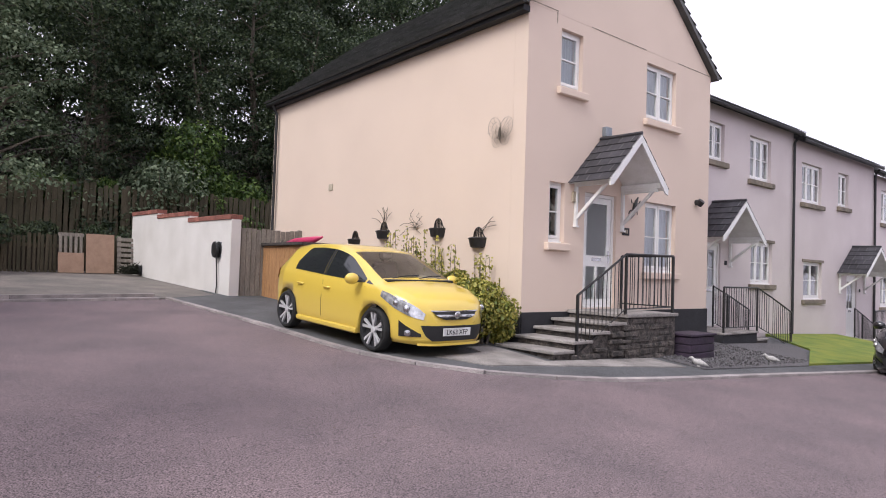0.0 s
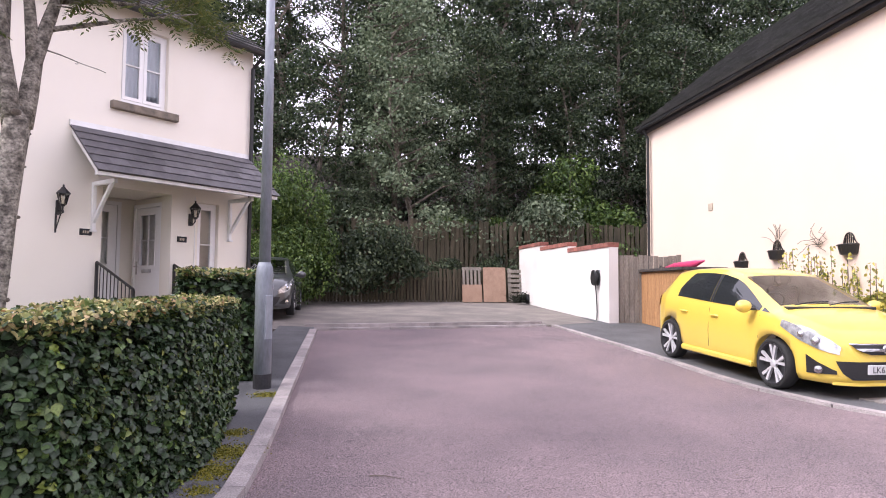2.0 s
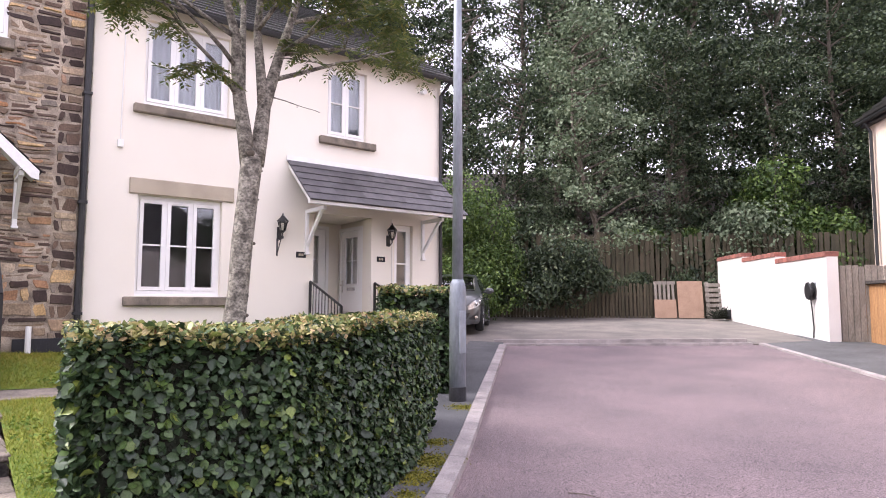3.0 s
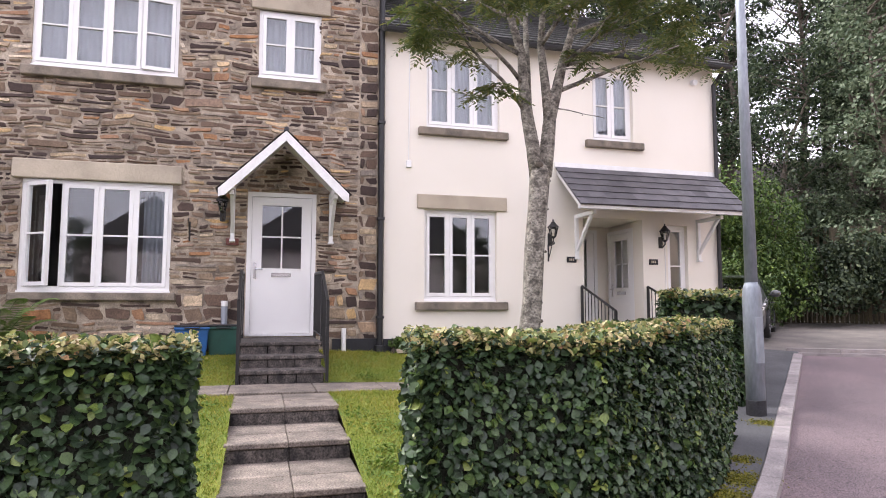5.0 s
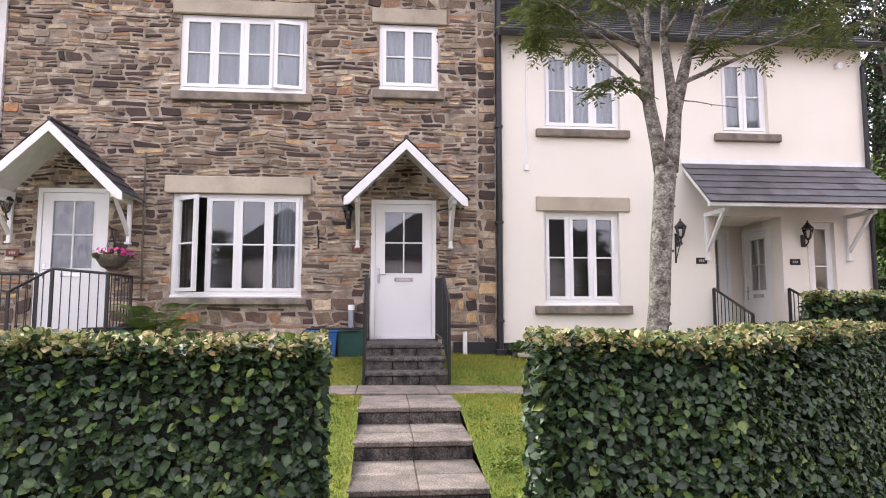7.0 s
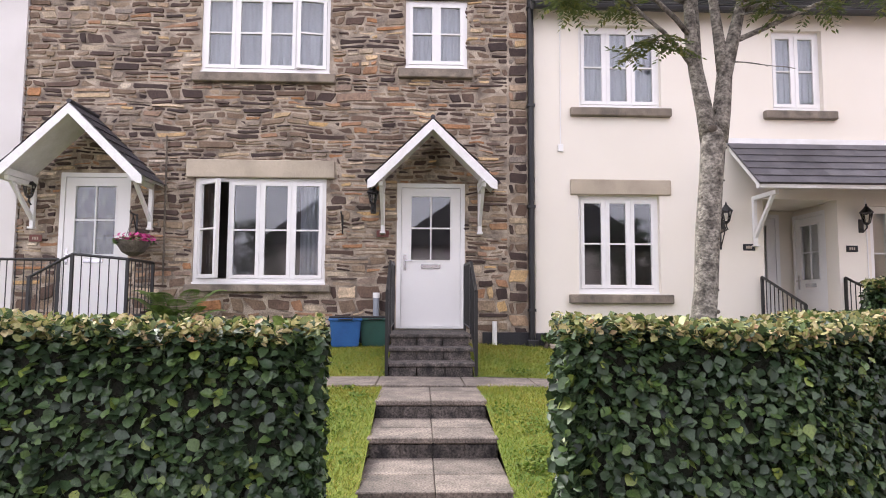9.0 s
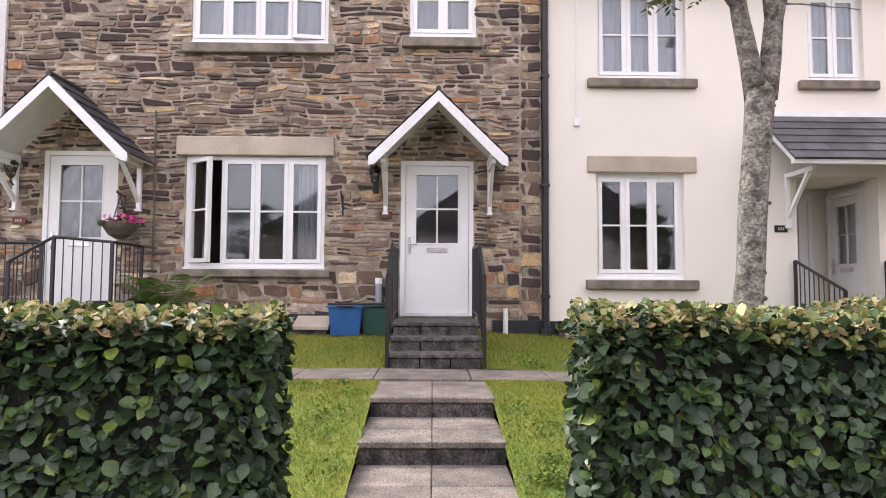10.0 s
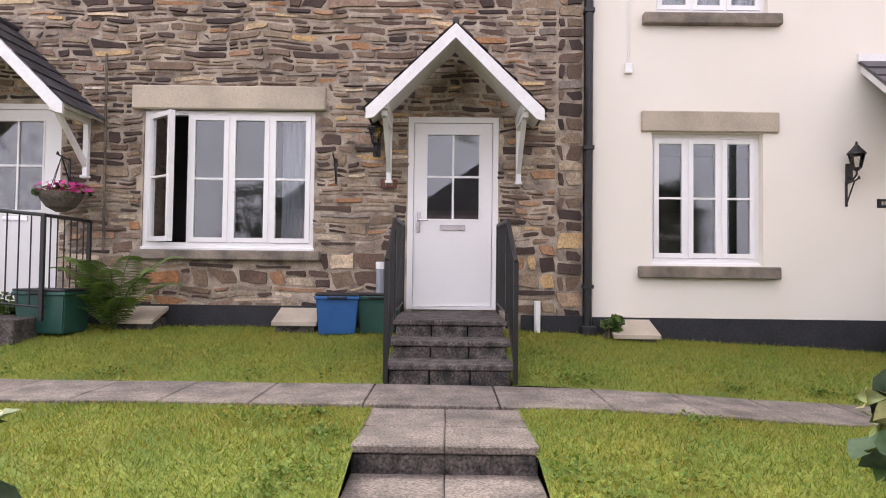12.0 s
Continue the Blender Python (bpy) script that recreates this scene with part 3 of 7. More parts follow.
window(stone_house, -2.22, -0.33, 1.80, 3.31, XF - 0.06, 4, open_at=(0, -1, -38), label="white upvc four-light window, one casement open")
window(stone_house, -2.20, -0.32, 4.90, 6.08, XF - 0.06, 4, open_at=(3, 1, 9), label="white upvc four-light upper window, one casement ajar")
window(stone_house, 0.80, 1.72, 5.01, 6.05, XF - 0.06, 2)
for y0, y1, z0, z1 in ((-2.34, -0.21, 3.31, 3.57), (-2.32, -0.20, 6.08, 6.31), (0.68, 1.85, 6.05, 6.29)):
    slab_part(stone_house, "lintel", XF - 0.28, XF + 0.03, y0, y1, z0, z1, lintel_stone, "buff stone lintel")
for y0, y1, z0, z1 in ((-2.30, -0.24, 1.66, 1.765), (-2.30, -0.22, 4.72, 4.855), (0.70, 1.80, 4.83, 4.965)):
    slab_part(stone_house, "sill", XF - 0.2, XF + 0.07, y0, y1, z0, z1, sill_stone, "weathered stone sill")
front_door(stone_house, 0.70, 1.69, 1.15, 3.26, XF - 0.03)
front_door(stone_house, -4.12, -3.13, 1.15, 3.36, XF - 0.03, hinge=1)
gable_canopy(stone_house, 1.20, 0.86, 3.18, 4.02, XF + 0.03)
gable_canopy(stone_house, -3.62, 0.98, 3.20, 4.16, XF + 0.03)
part("plinth", boxes((XF - 0.02, XF + 0.035, -4.68, 0.45, 0.5, 1.17), (XF - 0.02, XF + 0.035, 1.95, 2.62, 0.5, 1.10)), plinth_mat, stone_house, "black bitumen-painted plinth")

# ---- cream rendered house ----
cream_house = thing("cream_terraced_house", I4, "cream rendered terraced house with slate porch roof", "house")
CH = [(3.36, 4.57, 1.66, 3.11), (3.39, 4.63, 4.42, 5.70), (6.34, 7.12, 4.42, 5.68), (6.12, 7.25, 0.85, 3.08), (7.74, 8.15, 1.55, 3.0)]
house_shell(cream_house, 2.72, 8.80, 0.3, 5.98, XF, 8.0, CH, cream, "smooth cream rendered wall with faint algae stains")
for y0, y1, z0, z1, k in ((3.36, 4.57, 1.69, 3.11, 3), (3.39, 4.63, 4.45, 5.70, 3), (6.34, 7.12, 4.45, 5.68, 2), (7.74, 8.15, 1.58, 3.0, 1)):
    window(cream_house, y0, y1, z0, z1, XF - 0.09, k)
slab_part(cream_house, "lintel", XF - 0.28, XF + 0.035, 3.24, 4.74, 3.115, 3.345, lintel_stone, "buff stone lintel")
for y0, y1, z0, z1 in ((3.21, 4.73, 1.52, 1.652), (3.25, 4.76, 4.29, 4.415), (6.18, 7.29, 4.29, 4.415)):
    slab_part(cream_house, "sill", XF - 0.2, XF + 0.085, y0, y1, z0, z1, sill_stone, "weathered stone sill")
roof_slab(cream_house, "roof", 2.64, 8.95, XF + 0.30, 5.90, XF - 4.0, 8.6, roof_tile)
roof_slab(cream_house, "roof", 2.64, 8.95, XF - 8.5, 5.90, XF - 4.0, 8.6, roof_tile)
part("plinth", boxes((XF - 0.02, XF + 0.012, 2.72, 6.1, 0.3, 1.09), (XF - 0.02, XF + 0.012, 7.27, 8.8, 0.3, 1.03)), plinth_mat, cream_house, "black painted plinth")
part("gutter", tube(bmesh.new(), [(XF + 0.30, 2.68, 5.86), (XF + 0.30, 8.95, 5.86)], 0.055, 8), black_plastic, cream_house, "black plastic gutter")
# recessed porch
for r in ((XF - 1.30, XF - 0.302, 5.98, 6.115, 0.85, 3.3), (XF - 1.30, XF - 0.302, 7.35, 7.46, 0.85, 3.3), (XF - 1.44, XF - 1.302, 5.98, 7.46, 0.85, 3.3), (XF - 1.30, XF - 0.302, 6.12, 7.345, 3.09, 3.2), (XF - 1.30, XF - 0.302, 6.12, 7.345, 0.75, 0.98)):
    part("porch_wall", boxes(r), cream, cream_house)
front_door(cream_house, 6.16, 7.04, 0.985, 3.02, XF - 1.20, hinge=1, label="white door at back of recessed porch")
side_door = thing("porch_door", pose(0, 7.345, 0, 0, 0, -90), "white half-glazed door in side of recessed porch", "door")
front_door(side_door, XF - 1.19, XF - 0.31, 0.985, 2.98, 0.09, hinge=1)
# lean-to porch roof
lean = part("porch_canopy", prism(bmesh.new(), [(XF, 3.90), (XF + 0.82, 3.20), (XF + 0.82, 3.10), (XF, 3.79)], "y", 5.64, 5.67), painted, cream_house, "lean-to slate porch roof")
prism_b = bmesh.new()
prism(prism_b, [(XF, 3.90), (XF + 0.82, 3.20), (XF + 0.82, 3.10), (XF, 3.79)], "y", 8.68, 8.71)
part("gable_board", prism_b, painted, lean)
run = math.hypot(0.9, 0.77)
ax = Vector((0.9, 0, -0.77)).normalized()
sm = Matrix(((ax.x, 0, -ax.z, XF), (0, 1, 0, 5.60), (ax.z, 0, ax.x, 3.93), (0, 0, 0, 1)))
sb = bmesh.new()
box(sb, 0, run - 0.02, 0.02, 3.13, -0.03, -0.003, sm)
slates(sb, sm, 3.15, run, 6, 0.27)
part("slate_roof", sb, slate, lean, "grey slates")
part("flashing", boxes((XF + 0.001, XF + 0.03, 5.60, 8.75, 3.90, 3.99), (XF + 0.78, XF + 0.86, 5.62, 8.73, 3.10, 3.17)), painted, lean)
bracket(lean, 5.98, XF, 3.115, 0.72, 0.66)
bracket(lean, 8.36, XF, 3.115, 0.72, 0.66)

# white neighbour beyond the stone house
left_house = thing("white_terraced_house", I4, "white rendered terraced house adjoining stone one", "house")
house_shell(left_house, -11.2, -4.70, 0.2, 6.4, XF + 0.02, 8.0, [(-8.2, -6.6, 1.7, 3.1)], white_render, "white rendered wall")
window(left_house, -8.2, -6.6, 1.7, 3.1, XF - 0.07, 3)
roof_slab(left_house, "roof", -11.2, -4.72, XF + 0.32, 6.34, XF - 4.2, 9.3, roof_tile)

# ---- the peach end house across the close ----
RC = (0.58, 11.91)
RH = pose(RC[0], RC[1], 0, 0, 0, -46.6)
peach_house = thing("peach_end_house", RH, "peach rendered gabled end-of-terrace house", "house")
RW, RD = 5.88, 9.35
RHOLES = [(0.62, 1.02, 2.06, 3.11), (1.57, 2.52, 0.94, 3.02), (3.46, 4.57, 1.62, 3.02), (0.83, 1.42, 4.76, 5.80), (3.42, 4.49, 4.66, 5.80)]
house_shell(peach_house, 0, RW, 0.2, 6.02, 0, RD, RHOLES, peach, "peach rendered wall with hairline joints")
gb = bmesh.new()
prism(gb, [(0, 6.022), (RW, 6.022), (RW / 2, 8.40)], "x", -0.3, 0.0)
part("gable", gb, peach, peach_house, "peach rendered gable")
gb = bmesh.new()
prism(gb, [(0, 6.022), (RW, 6.022), (RW / 2, 8.40)], "x", -RD - 0.25, -RD - 0.002)
part("gable", gb, peach, peach_house)


def side_roof(house, y_eave, z_eave, y_ridge, z_ridge, x0, x1, material):
    """A slope whose ridge runs along x."""
    d = Vector((0, y_eave - y_ridge, z_eave - z_ridge))
    L = d.length
    ax = d / L
    ay = Vector((1, 0, 0))
    az = Vector((0, -ax.z, ax.y)) if ax.y > 0 else Vector((0, ax.z, -ax.y))
    m = Matrix(((ax.x, ay.x, az.x, x0), (ax.y, ay.y, az.y, y_ridge), (ax.z, ay.z, az.z, z_ridge), (0, 0, 0, 1)))
    bm = bmesh.new()
    box(bm, 0, L, 0, x1 - x0, -0.09, -0.004, m)
    slates(bm, m, x1 - x0, L + 0.05, int(L / 0.27), 0.33, 0.03, t=0.045)
    return part("roof", bm, material, house, "dark grey concrete-tiled roof slope")


side_roof(peach_house, -0.22, 6.00, RW / 2, 8.52, -RD - 0.35, 0.12, roof_tile)
side_roof(peach_house, RW + 0.20, 6.02, RW / 2, 8.52, -RD - 0.35, 0.12, roof_tile)
part("gutter", tube(bmesh.new(), [(-RD - 0.3, -0.22, 5.93), (0.1, -0.22, 5.97)], 0.055, 8), black_plastic, peach_house, "black plastic gutter")
part("fascia", boxes((-RD - 0.3, 0.02, -0.16, -0.004, 5.84, 5.94)), plinth_mat, peach_house, "dark fascia board")
part("downpipe", tube(bmesh.new(), [(-RD + 0.05, -0.22, 5.9), (-RD + 0.05, -0.09, 5.65), (-RD + 0.05, -0.09, 0.6)], 0.04, 8), black_plastic, peach_house, "black plastic downpipe")
for (y0, y1, z0, z1), k in zip([RHOLES[0], RHOLES[2], RHOLES[3], RHOLES[4]], (1, 2, 1, 2)):
    window(peach_house, y0, y1, z0 + 0.03, z1, -0.09, k, frame_w=0.045)
for y0, y1, z in ((0.52, 1.12, 2.058), (3.38, 4.66, 1.618), (0.74, 1.52, 4.757), (3.33, 4.60, 4.657)):
    slab_part(peach_house, "sill", -0.2, 0.09, y0, y1, z - 0.13, z, peach, "painted stone sill")
front_door(peach_house, 1.57, 2.52, 0.94, 3.02, -0.06, glazed="full", label="white glazed front door with frosted panes", hinge=-1)
gable_canopy(peach_house, 1.98, 0.85, 3.16, 4.02, 0.003, depth=0.85, drop=0.75)
part("plinth", boxes((-0.02, 0.025, 0.0, RW, 0.2, 0.88)), plinth_mat, peach_house, "black painted block plinth")
part("plinth", boxes((-RD, 0.0, -0.025, -0.001, 0.2, 0.80)), plinth_mat, peach_house)
# hairline joints of the render
part("render_joint", boxes((-0.001, 0.006, 0.0, 0.72, 6.055, 6.07), (-0.001, 0.006, 1.65, 3.38, 6.02, 6.035), (-0.001, 0.006, 4.55, RW, 6.02, 6.035), (-0.001, 0.006, 0.70, 0.715, 5.85, 6.06)), mortar, peach_house, "thin shadowed joint in render")
part("vent_cover", boxes((-6.42, -6.24, -0.02, -0.001, 3.34, 3.5), bevel=0.005), lintel_stone, peach_house, "small cream vent cover")
part("meter_box", boxes((0.001, 0.05, 1.20, 1.36, 2.80, 2.98), bevel=0.006), lintel_stone, peach_house, "small beige meter box")
lamp_b = bmesh.new()
tube(lamp_b, [(0.0, 5.36, 3.17), (0.12, 5.36, 3.17)], 0.06, 10)
tube(lamp_b, [(0.06, 5.36, 3.12), (0.14, 5.36, 3.2)], 0.075, 10)
part("security_lamp", lamp_b, iron, peach_house, "round black wall lamp")
part("vent_pipe", boxes((0.0, 0.10, 2.02, 2.20, 4.08, 4.26), bevel=0.01), galvanised, peach_house, "grey boxed vent above canopy")


# ---- stone entrance steps with iron railings ----
def railing(parent, pts, height, spacing=0.11, mid=False, post_at=()):
    """Iron railing along a line of floor points: top bar, bottom bar, balusters, posts."""
    pts = [Vector(p) for p in pts]
    up = Vector((0, 0, height))
    part("top_rail", tube(bmesh.new(), [p + up for p in pts], 0.019, 8), iron, parent)
    part("bottom_rail", tube(bmesh.new(), [p + Vector((0, 0, 0.10)) for p in pts], 0.011, 6), iron, parent)
    for p in (pts[0], pts[-1], *[pts[i] for i in post_at]):
        part("post", boxes((p.x - 0.018, p.x + 0.018, p.y - 0.018, p.y + 0.018, p.z - 0.03, p.z + height)), iron, parent)
    for a, b in zip(pts, pts[1:]):
        k = max(1, int((b - a).length / spacing))
        for i in range(1, k):
            q = a.lerp(b, i / k)
            part("baluster", tube(bmesh.new(), [q + Vector((0, 0, 0.10)), q + up], 0.0075, 5, cap=False), iron, parent)


peach_steps = thing("stone_entrance_steps", RH, "rough stone entrance steps with pale treads and landing", "steps")
part("landing", boxes((0.03, 1.22, 1.17, 2.60, 0.0, 0.86), bevel=0.02), dark_stone, peach_steps, "dark rubble stone landing base")
part("landing_slab", boxes((0.03, 1.26, 1.13, 2.63, 0.862, 0.92), bevel=0.01), pale_slab, peach_steps, "pale paving slab")
for i in range(4):
    z = 0.79 - 0.125 * i
    y1 = 1.15 - 0.43 * i
    part("riser", boxes((0.05, 1.18, y1 - 0.40, y1 + 0.02, 0.0, z - 0.05), bevel=0.012), dark_stone, peach_steps, "dark stone riser")
    part("tread", boxes((0.04, 1.24, y1 - 0.46, y1 + 0.01, z - 0.048, z), bevel=0.01), pale_slab, peach_steps, "worn pale stone tread")
prail = thing("iron_railing", RH, "black iron railing with slim balusters on entrance steps", "railing")
railing(prail, [(1.2, -0.05, 0.24), (1.2, 1.15, 0.90), (1.2, 2.52, 0.92)], 0.98, post_at=(1,))
prail2 = thing("iron_railing", RH, "black iron railing beside landing", "railing")
railing(prail2, [(1.18, 2.56, 0.92), (0.12, 2.56, 0.92)], 0.98)
rnd = random.Random(11)
for k in range(90):
    y, z = rnd.uniform(-0.4, 2.5), rnd.uniform(0.15, 0.8)
    w, h = rnd.uniform(0.12, 0.3), rnd.uniform(0.05, 0.09)
    row = int((z - 0.15) / 0.1)
    z = 0.16 + 0.1 * row
    if y < 1.15 + w / 2 and z > 0.20 + 0.125 * (y - w / 2 + 0.55) / 0.43:
        continue
    part("stone", boxes((1.19, 1.235 + rnd.uniform(0, 0.012), y - w / 2, min(2.58, y + w / 2), z, z + h), bevel=0.012), dark_stone, peach_steps)

# planter, gravel, ornaments
plum = mat("plum_stained_timber", (0.045, 0.028, 0.05), (0.028, 0.02, 0.032), 0.7, 4, 40, 0.3)
planter = thing("wooden_planter", RH @ pose(0, 0, 0), "dark plum-stained slatted planter box on gravel", "planter")
for k in range(3):
    part("slat", boxes((0.98, 1.46, 2.70, 3.50, 0.10 + k * 0.14, 0.23 + k * 0.14), bevel=0.01), plum, planter)
part("rim", boxes((0.95, 1.49, 2.67, 3.53, 0.52, 0.56), bevel=0.008), plum, planter)


sill_white = mat("weathered_white_stone", (0.5, 0.48, 0.46), (0.33, 0.32, 0.31), 0.8, 14, 60, 0.3)


def bird(m, label):
    bm = bmesh.new()
    tube(bm, [(-0.21, 0, 0.05), (-0.13, 0, 0.085), (-0.02, 0, 0.115), (0.07, 0, 0.13), (0.115, 0, 0.18), (0.145, 0, 0.205), (0.18, 0, 0.195), (0.215, 0, 0.185)], [0.012, 0.04, 0.07, 0.06, 0.034, 0.034, 0.018, 0.004], 10)
    lathe(bm, [(0.05, 0.0), (0.045, 0.02), (0.02, 0.05), (0.02, 0.08)], 8)
    ob = part("bird_ornament", bm, sill_white, smooth=True)
    ob.matrix_basis = m @ Matrix.Scale(0.72, 4)
    tagged(ob, label, "ornament", "bird ornaments on gravel")


for x, y, a in ((3.4, 11.84, 150), (5.27, 13.62, 160)):
    bird(pose(x, y, slope_at(x, y) + 0.035, 0, 0, a), "white bird-shaped garden ornament standing on gravel")

# gravel bed and lawn in front of the terrace, pale slabs by the steps
def local(x, y):
    p = RH @ Vector((x, y, 0))
    return (p.x, p.y)


sheet("gravel_bed", [local(*p) for p in ((0.0, 2.7), (1.5, 2.0), (2.15, 1.9), (2.35, 5.3), (1.0, 8.6), (-0.9, 8.6), (0.0, 6.6))], 0.05, gravel_mat, "dark slate chippings bed in front of house", "gravel", 0.1)
sheet("terrace_lawn", [local(*p) for p in ((2.3, 5.45), (2.5, 9.0), (2.9, 14.0), (-0.95, 16.0), (-0.95, 10.9), (1.1, 8.6))], 0.07, turf, "small green lawn in front of terrace", "lawn", 0.15)
sheet("slab_path", [local(*p) for p in ((0.55, -2.2), (1.35, -1.9), (1.95, 1.7), (1.3, 1.75), (1.25, -0.75), (0.05, -0.75), (0.05, -1.2), (0.5, -1.3))], 0.045, pale_slab, "pale worn paving slabs beside steps", "paving", 0.06)
rs = np.random.RandomState(71)
cv, cf = [], []
for k in range(2600):
    u, w = rs.rand(), rs.rand()
    p = RH @ Vector((0.05 + 2.1 * u, 2.1 + 3.9 * w, 0))
    q = Euler(tuple(rs.rand(3) * 6)).to_matrix()
    a, b, c_ = 0.012 + 0.02 * rs.rand(), 0.01 + 0.015 * rs.rand(), 0.006
    z = slope_at(p.x, p.y) + 0.056
    i0 = len(cv)
    for d in ((a, 0, 0), (0, b, 0), (-a, 0, 0), (0, -b, 0), (0, 0, c_ * 1.6), (0, 0, -c_)):
        v = q @ Vector(d)
        cv.append((p.x + v.x, p.y + v.y, z + v.z))
    cf += [(i0, i0 + 1, i0 + 4), (i0 + 1, i0 + 2, i0 + 4), (i0 + 2, i0 + 3, i0 + 4), (i0 + 3, i0, i0 + 4)]
tagged(mesh_of("gravel_chips", cv, cf, gravel_mat), "loose grey slate chippings", "gravel", kind="stuff")

# ---- pink terrace stepping down the hill ----
def terrace_unit(y0, y1, drop, wins, door, floor_z, label, half):
    """One house of the row; floor_z: its door sill."""
    x = -1.0
    h = thing("pink_terraced_house", RH, label, "house", "terrace row of pale pink houses")
    top = floor_z + 2.1
    holes = [w[:4] for w in wins] + [(door - 0.48, door + 0.48, floor_z, top)]
    house_shell(h, y0, y1, -0.8, 6.0 - drop, x, 8.0, holes, pink, "pale pink rendered wall")
    for a, b, c, d, k in wins:
        window(h, a, b, c + 0.03, d, x - 0.09, k, frame_w=0.045)
        slab_part(h, "sill", x - 0.2, x + 0.09, a - 0.12, b + 0.12, c - 0.14, c - 0.002, sill_stone, "weathered stone sill")
        if c < 3:
            slab_part(h, "lintel", x - 0.2, x + 0.03, a - 0.12, b + 0.12, d + 0.002, d + 0.09, sill_stone, "weathered stone lintel")
    front_door(h, door - 0.48, door + 0.48, floor_z, top, x - 0.05)
    gable_canopy(h, door, half, top + 0.10, top + 1.02, x + 0.003, depth=0.85, drop=0.65)
    roof_slab(h, "roof", y0, y1, x + 0.3, 5.98 - drop, x - 4.0, 8.4 - drop, roof_tile)
    roof_slab(h, "roof", y0, y1, x - 8.4, 5.98 - drop, x - 4.0, 8.4 - drop, roof_tile)
    part("gutter", tube(bmesh.new(), [(x + 0.3, y0, 5.93 - drop), (x + 0.3, y1, 5.93 - drop)], 0.055, 8), black_plastic, h, "black plastic gutter")
    part("downpipe", tube(bmesh.new(), [(x + 0.2, y1 - 0.05, 5.9 - drop), (x + 0.06, y1 - 0.05, 5.7 - drop), (x + 0.06, y1 - 0.05, -0.4)], 0.04, 8), black_plastic, h, "black downpipe")
    part("wall_plate", boxes((x, x + 0.014, door + 0.68, door + 0.80, floor_z + 1.55, floor_z + 1.66), bevel=0.003), plinth_mat, h, "small dark number plate")
    steps = thing("entrance_steps", RH, "dark block landing with pale worn treads", "steps")
    a, b = door - 1.75, door - 0.15
    part("landing", boxes((x + 0.001, x + 1.25, a, b, -0.8, floor_z - 0.06)), plinth_mat, steps, "black painted blockwork")
    part("landing_slab", boxes((x + 0.001, x + 1.29, a, b + 0.03, floor_z - 0.058, floor_z - 0.01), bevel=0.01), pale_slab, steps)
    for k in range(3):
        z = floor_z - 0.2 * (k + 1)
        part("riser", boxes((x + 0.001, x + 1.25, b + 0.002 + 0.55 * k, b + 0.55 * (k + 1), -0.9, z - 0.05)), dark_stone, steps)
        part("tread", boxes((x + 0.001, x + 1.29, b + 0.004 + 0.55 * k, b + 0.03 + 0.55 * (k + 1), z - 0.048, z), bevel=0.008), pale_slab, steps)
    for xr in (x + 1.24, x + 0.15):
        rail = thing("iron_railing", RH, "black iron railing round entrance landing", "railing")
        first = a + 0.03 if xr > x + 1 else b
        railing(rail, [(xr, first, floor_z), (xr, b + 0.02, floor_z), (xr, b + 0.75, floor_z - 0.22), (xr, b + 1.9, floor_z - 0.6)][0 if first < b else 1:], 1.0, post_at=(1,))
    return h


terrace_unit(RW + 0.02, 12.66, 0.0, [(10.05, 11.35, 1.43, 2.60, 3), (9.91, 11.18, 4.3, 5.51, 3), (7.65, 8.5, 4.55, 5.55, 2)], 7.92, 0.36, "pale pink rendered terraced house with gabled canopy", 1.08)
terrace_unit(12.68, 19.6, 0.15, [(13.5, 14.9, 1.0, 2.16, 2), (13.3, 14.8, 3.98, 5.22, 3), (16.2, 17.1, 4.1, 5.25, 2)], 17.5, -0.3, "pale pink terraced house with slate canopy", 1.3)
terrace_unit(19.62, 26.5, 0.4, [(20.4, 21.9, 3.85, 5.1, 3), (20.4, 21.9, 0.7, 1.9, 3)], 23.5, -0.5, "pale pink terraced house at end of row", 1.2)


# ---- parking court: white wall, gate, fences, store ----
def planks(parent, m, width, height, board, material, t=0.02, gap=0.012, taper=False, rnd=None, name="board", joined=False):
    """Upright boards side by side along local y."""
    rnd = rnd or random.Random(5)
    y = 0.0
    bm = bmesh.new()
    while y < width:
        w = min(board, width - y) - gap
        top = height + rnd.uniform(-0.02, 0.02)
        x = rnd.uniform(0, 0.008)
        if joined:
            box(bm, x, x + t, y, y + w, 0, top, m)
        else:
            b2 = bmesh.new()
            box(b2, x, x + t, y, y + w, 0, top, m, bevel=0.003)
            part(name, b2, material, parent)
        y += board
    if joined:
        return part(name, bm, material, parent)
    bm.free()


WA, WB = Vector((-6.06, 16.25)), Vector((-11.25, 21.1))
wd = (WB - WA).normalized()
wang = math.degrees(math.atan2(wd.y, wd.x)) - 90
WM = pose(WA.x, WA.y, 0, 0, 0, wang)
garden_wall = thing("garden_wall", WM, "white rendered garden wall with stepped red brick coping", "wall", kind="structure")
wl_ = (WB - WA).length
for a, b, z in ((0.0, 2.6, 2.58), (2.6, 4.9, 2.76), (4.9, wl_, 2.92)):
    part("wall_panel", boxes((-0.0, 0.24, a, b, 0.3, z)), white_render, garden_wall, "white painted render")
    k = int((b - a) / 0.225)
    for i in range(k):
        part("coping_brick", boxes((-0.03, 0.27, a + (b - a) * i / k + 0.004, a + (b - a) * (i + 1) / k - 0.004, z, z + 0.115), bevel=0.008), red_brick, garden_wall)
charger = thing("cable_reel", WM, "black wall-mounted cable reel with hanging cable", "cable holder")
rb = bmesh.new()
